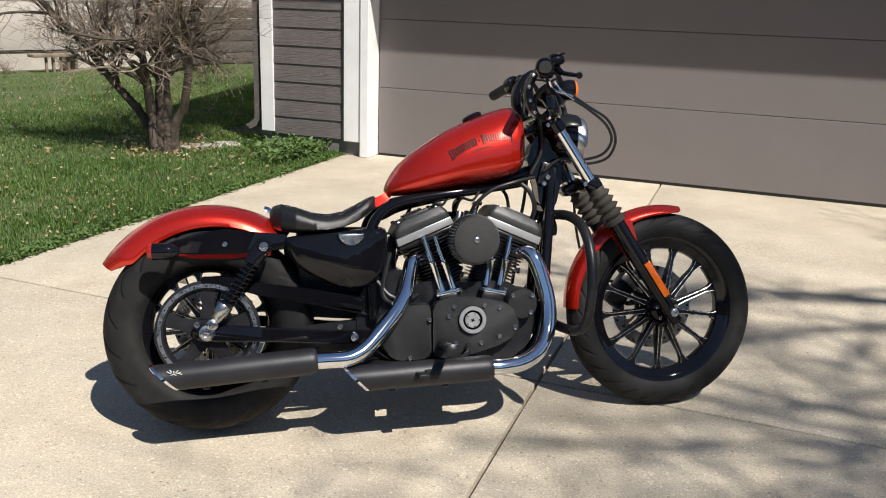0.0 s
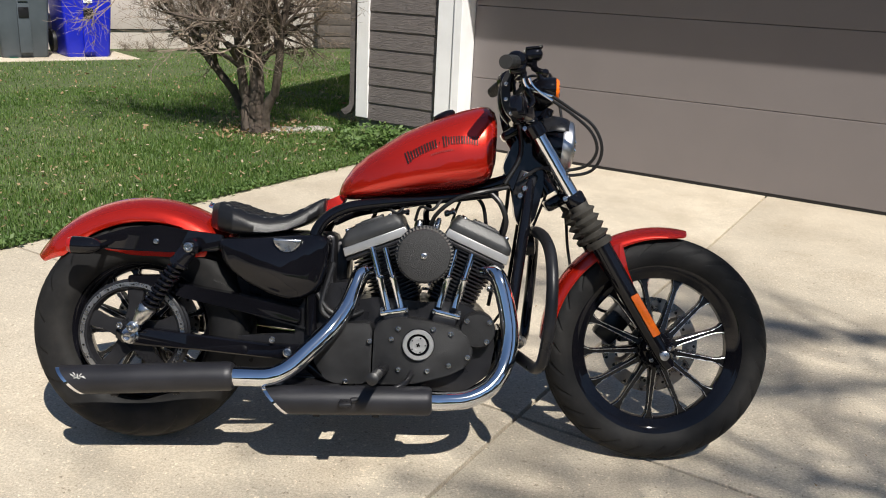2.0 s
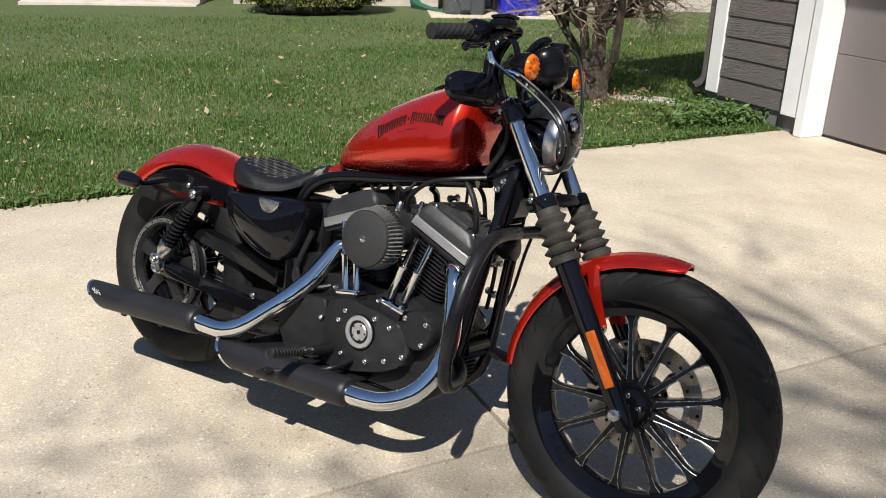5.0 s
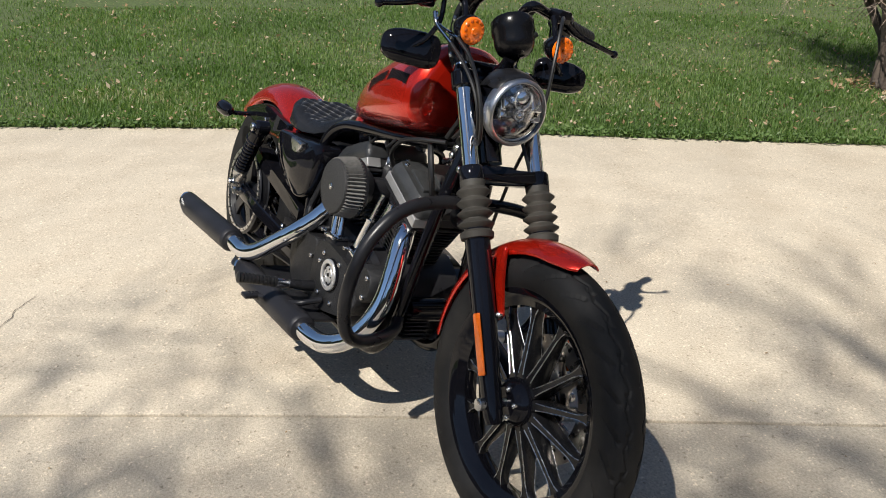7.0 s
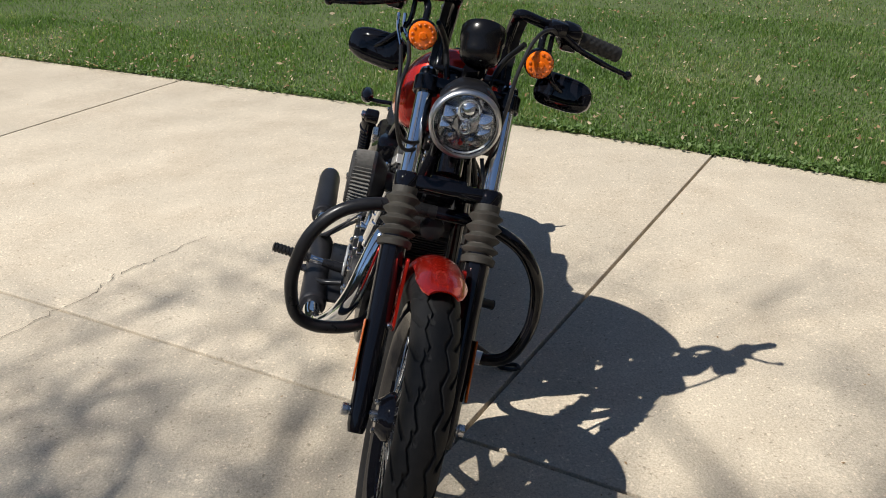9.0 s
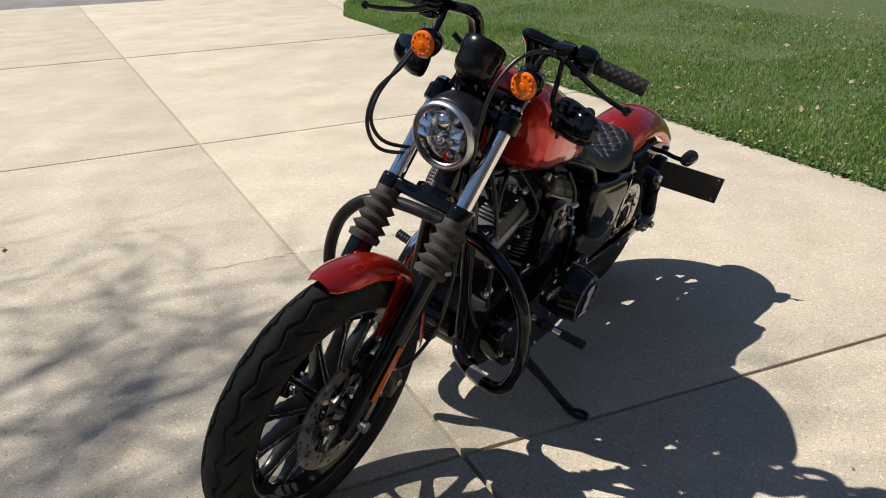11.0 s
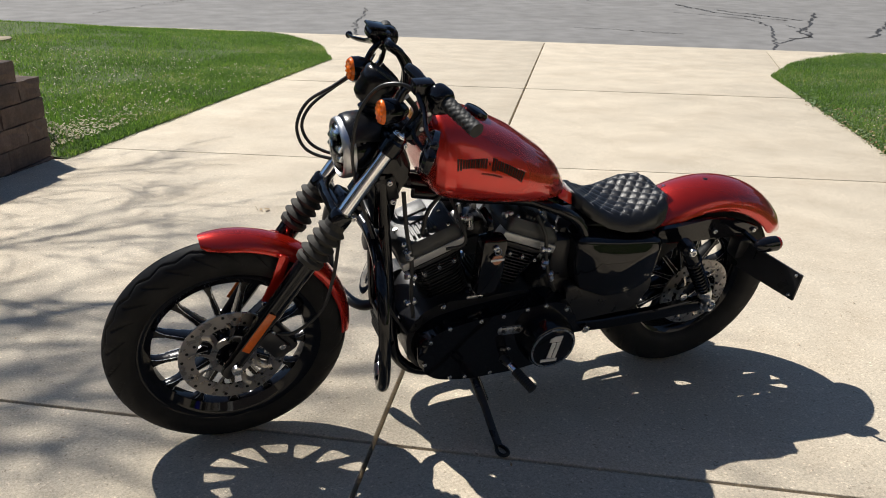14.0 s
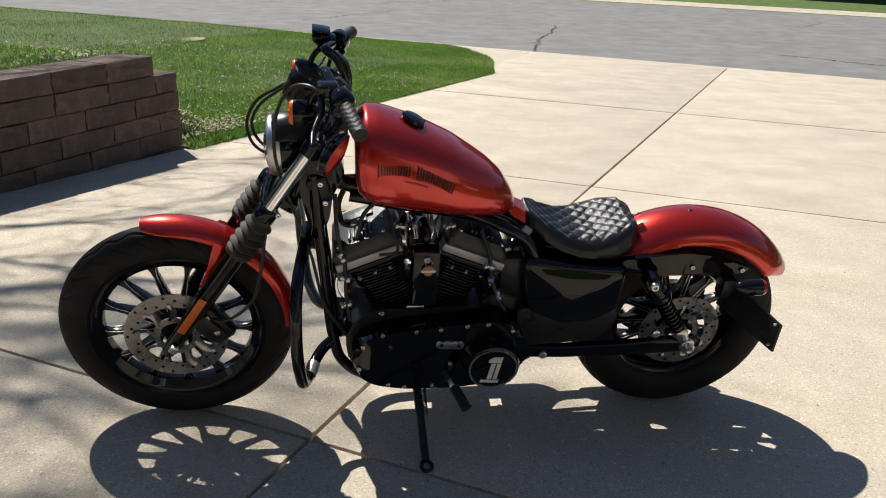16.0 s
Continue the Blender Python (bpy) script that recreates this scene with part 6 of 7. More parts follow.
lathe(bm, HC, HN, [(0.0745, 0.004), (0.0745, 0.007), (0.060, 0.017), (0.040, 0.023), (0.018, 0.026), (0.001, 0.0265), (0.001, 0.0235), (0.018, 0.023), (0.040, 0.020), (0.060, 0.014)], 48, closed=True)
glass = part("lens", bm, GLASS, lamp, "clear domed lens", sharp=80)
glass.visible_shadow = False
for piece in lamp.children:
    piece.data.transform(Matrix.Translation(HC) @ Matrix.Scale(0.92, 4) @ Matrix.Translation(-HC))
bm = bmesh.new()
rings = []
for x, z, w, c in ((1.112, 0.968, 0.050, 0.012), (1.140, 0.984, 0.060, 0.017), (1.172, 0.990, 0.066, 0.017), (1.198, 0.989, 0.068, 0.015), (1.214, 0.986, 0.066, 0.014), (1.221, 0.982, 0.060, 0.012)):
    top = [Vector((x, w * q, z + c * (1 - q * q) - 0.026 * abs(q) ** 3)) for q in np.linspace(-1, 1, 13)]
    rings.append(top + [p - Vector((0, 0, 0.006)) for p in reversed(top)])
loft(bm, rings)
box(bm, (1.13, 0, 0.962), (0.06, 0.06, 0.04), None, 0.01)
part("visor", bm, SATIN, lamp, "black headlamp visor bracket", sharp=50)


# -- hoses and cables --
def hose(name, pts, r, material=None, label=""):
    bm = bmesh.new()
    sweep(bm, spline(pts, 7), r, 9)
    return part(name, bm, material or HOSE, bike, label)


for k in (0, 1):
    o = 0.014 * k
    hose("brake_line", [(1.080 - o, -0.190 + o, 1.088), (1.098 - o, -0.186 + o, 1.062), (1.150, -0.172 + o, 1.032 + o)], 0.0042, CHROME, "bright control line")
    hose("control_cable", [(1.150, -0.172 + o, 1.032 + o), (1.205, -0.165 + o, 1.000 + o), (1.262 + o * 0.5, -0.160, 0.955 + o), (1.284 + o, -0.150, 0.905), (1.262 + o, -0.125, 0.862 - o), (1.205, -0.090, 0.846 - o), (1.14, -0.070, 0.85), (1.08, -0.06, 0.81)], 0.0045)
hose("clutch_cable", [(1.082, 0.175, 1.122), (1.120, 0.142, 1.140), (1.165, 0.106, 1.118), (1.200, 0.084, 1.050), (1.212, 0.080, 0.960), (1.204, 0.078, 0.880), (1.170, 0.075, 0.760), (1.125, 0.09, 0.62), (1.09, 0.10, 0.46), (1.02, 0.11, 0.34)], 0.0045)
hose("wire_loom", [(1.09, 0.10, 1.09), (1.05, 0.07, 1.03), (1.075, 0.045, 0.955), (1.07, 0.03, 0.88), (1.03, 0.02, 0.80)], 0.007)
hose("wire_loom", [(1.09, -0.10, 1.09), (1.05, -0.07, 1.04), (1.075, -0.05, 0.96), (1.08, -0.045, 0.88), (1.04, -0.05, 0.80)], 0.007)
hose("fuel_hose", [(1.05, -0.055, 0.79), (0.97, -0.09, 0.772), (0.90, -0.09, 0.748), (0.845, -0.08, 0.70), (0.83, -0.05, 0.655)], 0.006)
hose("spark_lead", [(0.76, -0.075, 0.735), (0.735, -0.085, 0.70), (0.70, -0.075, 0.715), (0.66, -0.07, 0.70)], 0.0045)
hose("spark_lead", [(0.86, -0.08, 0.745), (0.835, -0.09, 0.715), (0.80, -0.075, 0.72), (0.785, -0.05, 0.68)], 0.0045)
hose("spark_lead", [(0.93, 0.06, 0.78), (0.90, 0.12, 0.70), (0.895, 0.125, 0.655), (0.94, 0.11, 0.635)], 0.0045)
hose("breather_hose", [(0.995, -0.065, 0.775), (1.03, -0.075, 0.74), (1.048, -0.07, 0.69), (1.04, -0.05, 0.64)], 0.008)
hose("vent_hose", [(0.56, -0.11, 0.55), (0.535, -0.13, 0.44), (0.55, -0.135, 0.40), (0.60, -0.12, 0.39)], 0.009)
hose("oil_hose", [(0.52, -0.12, 0.46), (0.56, -0.14, 0.415), (0.62, -0.13, 0.405), (0.66, -0.10, 0.42)], 0.008)
hose("brake_cable", [(0.95, 0.05, 0.77), (0.985, 0.06, 0.73), (1.00, 0.07, 0.66), (1.03, 0.09, 0.56)], 0.006)

# Small aluminium studs added where glints show on the hoses and wires.
for p, q, ax in (((1.035, 0.105, 0.555), 0.011, (1, 0, 0.4)), ((1.030, 0.112, 0.470), 0.010, (1, 0, -0.3)), ((1.045, 0.10, 0.625), 0.012, (0.4, 0, 1)), ((0.622, 0.118, 0.545), 0.011, (0.2, 0.3, 1)), ((0.634, 0.125, 0.60), 0.009, (1, 0, 0.2)), ((0.60, 0.128, 0.505), 0.009, (0.3, 0, 1)), ((0.745, 0.07, 0.70), 0.009, (1, 0.3, 0)), ((0.885, 0.075, 0.705), 0.010, (1, 0.2, 0.3))):
    bm = bmesh.new()
    lathe(bm, p, ax, [(q * 0.6, -0.018), (q, -0.014), (q, -0.004), (q * 0.7, -0.002), (q * 0.7, 0.006), (q * 1.1, 0.008), (q * 1.1, 0.014), (q * 0.5, 0.018)], 12)
    part("glint_stud", bm, ALU, bike, "bright aluminium stud standing in for a glint")
hose("wire_loom", [(1.06, 0.06, 0.80), (1.055, 0.095, 0.70), (1.035, 0.105, 0.60), (1.03, 0.112, 0.50), (1.02, 0.12, 0.42)], 0.006)
hose("wire_loom", [(0.66, 0.09, 0.70), (0.635, 0.115, 0.64), (0.622, 0.122, 0.56), (0.60, 0.128, 0.49), (0.57, 0.12, 0.44)], 0.006)

# ---- more materials for the yard ----
def blade_material(name, ramp, rough=0.6, scale_noise=0.8, thin=0.3, tint=(1.0, 1.0, 1.0)):
    """Leaf and blade colours that change from piece to piece and drift over the ground."""
    m = bpy.data.materials.new(name)
    m.use_nodes = True
    N, L = m.node_tree.nodes, m.node_tree.links
    b = N["Principled BSDF"]
    b.inputs["Roughness"].default_value = rough
    geo = N.new("ShaderNodeNewGeometry")
    tc = N.new("ShaderNodeTexCoord")
    ns = N.new("ShaderNodeTexNoise")
    ns.inputs["Scale"].default_value, ns.inputs["Detail"].default_value = scale_noise, 5.0
    L.new(tc.outputs["Object"], ns.inputs["Vector"])
    add = N.new("ShaderNodeMath")
    add.operation = "MULTIPLY_ADD"
    add.inputs[1].default_value = 0.7
    L.new(geo.outputs["Random Per Island"], add.inputs[0])
    mr = N.new("ShaderNodeMapRange")
    mr.inputs["From Min"].default_value, mr.inputs["From Max"].default_value = 0.3, 0.7
    mr.inputs["To Min"].default_value, mr.inputs["To Max"].default_value = -0.05, 0.38
    L.new(ns.outputs["Fac"], mr.inputs["Value"])
    L.new(mr.outputs["Result"], add.inputs[2])
    cr = N.new("ShaderNodeValToRGB")
    el = cr.color_ramp.elements
    el[0].position, el[0].color = ramp[0][0], (*ramp[0][1], 1)
    el[1].position, el[1].color = ramp[-1][0], (*ramp[-1][1], 1)
    for p, c in ramp[1:-1]:
        e = el.new(p)
        e.color = (*c, 1)
    L.new(add.outputs["Value"], cr.inputs["Fac"])
    L.new(cr.outputs["Color"], b.inputs["Base Color"])
    tl, mix = N.new("ShaderNodeBsdfTranslucent"), N.new("ShaderNodeMixShader")
    leaf = N.new("ShaderNodeMix")
    leaf.data_type, leaf.blend_type = "RGBA", "MULTIPLY"
    leaf.inputs["Factor"].default_value = 1.0
    leaf.inputs["B"].default_value = (*tint, 1)
    L.new(cr.outputs["Color"], leaf.inputs["A"])
    L.new(leaf.outputs["Result"], tl.inputs["Color"])
    mix.inputs["Fac"].default_value = thin
    L.new(b.outputs["BSDF"], mix.inputs[1])
    L.new(tl.outputs["BSDF"], mix.inputs[2])
    L.new(mix.outputs["Shader"], N["Material Output"].inputs["Surface"])
    return m


GRASS = blade_material("grass_blade", [(0.0, (0.050, 0.092, 0.024)), (0.35, (0.098, 0.175, 0.042)), (0.62, (0.150, 0.240, 0.062)), (0.80, (0.205, 0.295, 0.095)), (0.91, (0.33, 0.32, 0.16)), (1.0, (0.48, 0.43, 0.29))], 0.5, thin=0.52, tint=(1.12, 1.32, 0.55))
JUNIPER = blade_material("juniper_needles", [(0.0, (0.05, 0.062, 0.014)), (0.4, (0.115, 0.135, 0.026)), (0.75, (0.19, 0.20, 0.042)), (1.0, (0.21, 0.13, 0.055))], 0.7, 2.5)
WEED = blade_material("weed_leaf", [(0.0, (0.06, 0.11, 0.025)), (0.6, (0.11, 0.19, 0.05)), (1.0, (0.16, 0.22, 0.07))], 0.55, 3)
DRY = blade_material("dry_leaf", [(0.0, (0.20, 0.11, 0.05)), (0.5, (0.38, 0.26, 0.14)), (1.0, (0.62, 0.52, 0.38))], 0.8, 3)
PETAL = blade_material("fallen_petal", [(0.0, (0.40, 0.33, 0.20)), (0.5, (0.58, 0.52, 0.37)), (1.0, (0.76, 0.71, 0.58))], 0.8, 3)
BARK = mat("rough_bark", (0.085, 0.064, 0.050), 0.9, 0.0, 0.45, 18, bump=1.0, bump_scale=45, stain=(0.125, 0.105, 0.085), stain_amount=0.6, stain_scale=14)
TWIG = mat("twig_bark", (0.23, 0.18, 0.14), 0.85, 0.0, 0.35, 20)
BEIGE = mat("beige_house_panel", (0.50, 0.45, 0.41), 0.8, 0.0, 0.05, 5, bump=0.1, bump_scale=80, stain=(0.44, 0.39, 0.35), stain_amount=0.3, stain_scale=1.5)
PALECON = mat("pale_parged_foundation", (0.52, 0.47, 0.42), 0.9, 0.0, 0.10, 6, bump=0.3, bump_scale=60, stain=(0.36, 0.30, 0.25), stain_amount=0.5, stain_scale=2.5)
GREENPIPE = mat("green_plastic", (0.010, 0.085, 0.050), 0.4, 0.0, 0.15, 10)
BINBLUE = mat("blue_bin_plastic", (0.008, 0.018, 0.50), 0.45, 0.0, 0.10, 6)
BINGREY = mat("grey_bin_plastic", (0.075, 0.090, 0.105), 0.5, 0.0, 0.10, 6)
BLOCK = mat("split_face_block", (0.135, 0.094, 0.074), 0.92, 0.0, 0.30, 11, bump=1.0, bump_scale=45, stain=(0.075, 0.060, 0.052), stain_amount=1.0, stain_scale=4, per_object=0.22, grain=0.22, grain_scale=60)
COVER = mat("weathered_tan_cover", (0.27, 0.22, 0.155), 0.9, 0.0, 0.25, 10, bump=0.5, bump_scale=60, stain=(0.15, 0.13, 0.10), stain_amount=0.6, stain_scale=12)
STONE = mat("pale_flagstone", (0.40, 0.37, 0.33), 0.9, 0.0, 0.2, 8, bump=0.6, bump_scale=50)
OLDWOOD = mat("weathered_wood", (0.22, 0.17, 0.12), 0.85, 0.0, 0.3, 20, bump=0.4, bump_scale=90)
GREYWOOD = mat("grey_weathered_boards", (0.095, 0.080, 0.070), 0.85, 0.0, 0.2, 15, bump=0.3, bump_scale=80)


# ---- retaining wall of blocks beside the driveway ----
ret = tagged(new("retaining_wall"), "brown split-face block retaining wall beside the driveway", "retaining wall")
rng = random.Random(5)
CH, FACE, WALL_END = 0.133, -2.92, -3.10


def block_mesh(L0, D0, H0, seed):
    r = random.Random(seed)
    bm = bmesh.new()
    box(bm, (0, 0, 0), (L0, D0, H0), None, 0.0)
    bmesh.ops.subdivide_edges(bm, edges=bm.edges, cuts=3, use_grid_fill=True)
    for v in bm.verts:
        edge = sum(abs(abs(v.co[i]) - (L0, D0, H0)[i] / 2) < 1e-5 for i in range(3))
        amp = 0.009 if edge == 1 else 0.005
        v.co += Vector((r.uniform(-1, 1), r.uniform(-1, 1), r.uniform(-0.5, 0.5))) * amp
        if edge >= 2:
            v.co *= 0.985
    bmesh.ops.recalc_face_normals(bm, faces=bm.faces)
    me = bpy.data.meshes.new("block")
    bm.to_mesh(me)
    bm.free()
    me.materials.append(BLOCK)
    return me


long_blocks = [block_mesh(0.446, 0.296, CH - 0.004, k) for k in range(6)]
half_blocks = [block_mesh(0.222, 0.296, CH - 0.004, 40 + k) for k in range(4)]
for c in range(-1, 5):
    u = WALL_END + (0.225 if c == 4 else 0.0)
    first = True
    while u < 3.6:
        short = first and c % 2 == 1
        L0 = 0.225 if short else 0.45
        ob = new("block", rng.choice(half_blocks if short else long_blocks))
        ob.parent = ret
        ob.matrix_basis = Matrix.Translation(level(u + L0 / 2, FACE - 0.15 - 0.006 * c + rng.uniform(-0.003, 0.003), CH * (c + 0.5) - 0.069)) @ turn @ Matrix.Rotation(math.pi * rng.randint(0, 1), 4, "Z")
        u += L0
        first = False
for c in range(-1, 4):
    v = FACE - 0.31
    k = 0
    while v > -4.45 + 0.18 * c:
        ob = new("block", rng.choice(long_blocks))
        ob.parent = ret
        ob.matrix_basis = Matrix.Translation(level(WALL_END + 0.15 + 0.10 * k * k * 0.5, v - 0.225, CH * (c + 0.5) - 0.069)) @ turn @ Matrix.Rotation(math.pi / 2 + 0.14 * k, 4, "Z")
        v -= 0.45
        k += 1

# ---- the neighbour's house across the lawn ----
NS = Vector((math.cos(radians(37.5)), math.sin(radians(37.5)), 0))
NN = Vector((NS.y, -NS.x, 0))
NO = Vector((-4.43, 10.94, -0.245))
NK = 1.156                 # the far house was drawn up at a smaller size
nturn = Matrix(((NS.x, -NN.x, 0, 0), (NS.y, -NN.y, 0, 0), (0, 0, 1, 0), (0, 0, 0, 1)))


def Nb(s, o, z):
    return NO + (NS * s + NN * o + Vector((0, 0, z))) * NK


def nbox(bm, s0, s1, o0, o1, z0, z1, bevel=0.0, material=0):
    box(bm, Nb((s0 + s1) / 2, (o0 + o1) / 2, (z0 + z1) / 2), ((s1 - s0) * NK, (o1 - o0) * NK, (z1 - z0) * NK), nturn.to_3x3(), bevel, material)


house = tagged(new("neighbour_house"), "beige house wall above a pale parged foundation", "house")
bm = bmesh.new()
nbox(bm, -3.9, 9, -0.25, -0.02, -0.2, 0.545)
part("foundation", bm, PALECON, house, "pale parged foundation")
for i in range(8):
    bm = bmesh.new()
    nbox(bm, -3.9, 9, -0.25, 0.012, 0.563 + 0.62 * i, 0.563 + 0.62 * i + 0.612, 0.004)
    part("wall_panel", bm, BEIGE, house)
bm = bmesh.new()
nbox(bm, -3.9, 9, -0.25, 0.0, 0.545, 0.563)
part("drip_edge", bm, DARK, house, "dark drip edge")
bm = bmesh.new()
nbox(bm, -4.0, -3.9, -6, 0.02, -0.2, 5.5)
part("end_wall", bm, BEIGE, house)
bm = bmesh.new()
prism(bm, [(-0.6, 5.5), (-4, 8), (-7.4, 5.5)], lambda a, b, d: Nb(d, a + 1.0, b), -4.3, 9.4)
part("roof", bm, DARK, house)
bm = bmesh.new()
for i in range(5):
    nbox(bm, -6.6, -4.4, 0.2 - 0.28 * i, 0.5 - 0.28 * i, 0.1, 0.30 + 0.17 * i, 0.01)
tagged(part("porch_steps", bm, PALECON), "pale steps at the far end of the house", "steps")
bm = bmesh.new()
nbox(bm, -1.45, 0.20, 0.30, 1.36, 0.0, 0.312, 0.012)
tagged(part("bin_pad", bm, CONCRETE), "concrete pad under the wheeled bins", "slab", kind="structure")
bm = bmesh.new()
prism(bm, rounded([(-4.0, 0.02), (4.0, 0.02), (4.0, 0.55), (0.3, 0.75), (-0.2, 1.25), (-1.6, 1.25), (-2.2, 1.6), (-4.0, 1.7)], 0.2), lambda a, b, d: Nb(a, b, d), 0.0, 0.235)
tagged(part("mulch_bed", bm, MULCH), "bark mulch bed along the house wall", "flower bed", kind="structure")


def wheeled_bin(name, s, o, z, colour, label):
    root = tagged(new(name), label, "wheeled bin", group="wheeled bins")
    bm = bmesh.new()
    rings = []
    for h, w, d in ((0.0, 0.235, 0.255), (0.03, 0.25, 0.27), (0.5, 0.275, 0.31), (0.92, 0.295, 0.345), (0.935, 0.31, 0.36), (0.99, 0.312, 0.362)):
        rings.append([Nb(s + a, o + b, z + h) for a, b in rounded([(-w, -d), (w, -d), (w, d), (-w, d)], 0.05)])
    loft(bm, rings)
    nbox(bm, s - 0.065, s + 0.065, o + 0.30, o + 0.335, z + 0.06, z + 0.84, 0.008)
    body = part("body", bm, colour, root)
    bm = bmesh.new()
    rings = []
    for h, w, d in ((0.995, 0.318, 0.37), (1.02, 0.318, 0.37), (1.06, 0.27, 0.31), (1.075, 0.18, 0.2)):
        rings.append([Nb(s + a, o + b, z + h) for a, b in rounded([(-w, -d), (w, -d), (w, d), (-w, d)], 0.05)])
    loft(bm, rings)
    part("lid", bm, colour, root)
    bm = bmesh.new()
    nbox(bm, s - 0.055, s + 0.055, o + 0.326, o + 0.342, z + 0.44, z + 0.56, 0.006)
    part("catch_bar_recess", bm, SATIN, body)
    bm = bmesh.new()
    nbox(bm, s - 0.05, s + 0.05, o + 0.335, o + 0.35, z + 0.62, z + 0.66, 0.003)
    part("label_strip", bm, WHITE if colour is BINBLUE else BINGREY, body)
    for k in (-1, 1):
        bm = bmesh.new()
        lathe(bm, Nb(s + 0.27 * k, o - 0.22, z + 0.15), NS, [(0.05, -0.03), (0.15, -0.03), (0.152, 0.0), (0.15, 0.03), (0.11, 0.03), (0.10, 0.015), (0.03, 0.015), (0.02, 0.035)], 28)
        part("wheel", bm, HOSE, root)
    return root


wheeled_bin("wheeled_bin", -0.315, 0.80, 0.312, BINBLUE, "blue wheeled recycling bin against the house wall")
wheeled_bin("wheeled_bin", -1.01, 0.80, 0.312, BINGREY, "grey wheeled bin against the house wall")


def pipe(bm, pts, w, d):
    rings = []
    pts = [Vector(p) for p in pts]
    for i, p in enumerate(pts):
        t = (pts[min(i + 1, len(pts) - 1)] - pts[max(i - 1, 0)]).normalized()
        a = NS if abs(t.dot(NS)) < 0.8 else NN
        b = t.cross(a).normalized()
        a = b.cross(t)
        rings.append([p + a * x * w + b * y * d for x, y in ((-1, -0.7), (-0.7, -1), (0.7, -1), (1, -0.7), (1, 0.7), (0.7, 1), (-0.7, 1), (-1, 0.7))])
    loft(bm, rings)


spout = tagged(new("downspout"), "white downspout with a green plastic extension on the lawn", "downspout")
bm = bmesh.new()
pipe(bm, [Nb(-1.64, 0.06, 5.4), Nb(-1.64, 0.06, 0.62), Nb(-1.63, 0.08, 0.50), Nb(-1.61, 0.12, 0.42)], 0.048, 0.036)
part("upright_pipe", bm, WHITE, spout)
bm = bmesh.new()
pipe(bm, [Nb(-1.62, 0.10, 0.46), Nb(-1.60, 0.16, 0.39), Nb(-1.55, 0.28, 0.33), Nb(-1.42, 0.50, 0.30), Nb(-1.25, 0.85, 0.29), Nb(-1.10, 1.15, 0.265)], 0.062, 0.050)
part("extension", bm, GREENPIPE, spout, "green plastic extension")
bm = bmesh.new()
pipe(bm, [Nb(-2.05, 1.30, 0.25), Nb(-1.85, 1.36, 0.265), Nb(-1.70, 1.40, 0.26)], 0.05, 0.02)
tagged(part("splash_block", bm, GREENPIPE), "green plastic splash tray on the lawn edge", "splash block")
corner_spout = tagged(new("downspout"), "dark taupe downspout on the garage corner", "downspout")
bm = bmesh.new()
for pts in ([(0.06, 3.1), (0.06, 0.32)], [(0.06, 0.32), (0.065, 0.26), (0.10, 0.21), (0.17, 0.175)]):
    rings = []
    for i, (o, z) in enumerate(pts):
        rings.append([Hp(WALL_U + 0.06 + a * 0.035, CORNER + 0.012 + o + b * 0.028, z + b * 0.02 * (1 if i > 1 else 0)) for a, b in ((-1, -1), (1, -1), (1, 1), (-1, 1))])
    loft(bm, rings)
part("upright_pipe", bm, SIDING, corner_spout)
bm = bmesh.new()
for i in range(5):
    slat_s = 1.14 + 0.095 * i
    nbox(bm, slat_s, slat_s + 0.03, 0.42 - 0.02 * (i % 2), 0.45, 0.22, 0.50, 0.003)
nbox(bm, 0.98, 1.58, 0.30, 0.50, 0.50, 0.535, 0.004)
nbox(bm, 1.52, 1.57, 0.05, 0.45, 0.22, 0.50, 0.003)
tagged(part("slatted_stand", bm, OLDWOOD), "old weathered slatted wooden stand against the foundation", "plant stand")
gate = tagged(new("board_fence"), "low grey weathered board fence at the house corner", "fence")
for i in range(5):
    bm = bmesh.new()
    nbox(bm, 3.25, 5.4, 0.16, 0.20, 0.32 + 0.17 * i, 0.32 + 0.17 * i + 0.160, 0.004)
    part("board", bm, GREYWOOD, gate)
bm = bmesh.new()
nbox(bm, 3.2, 5.4, 0.22, 0.36, 0.16, 0.29, 0.02)
part("sill_log", bm, STONE, gate, "pale timber sill")

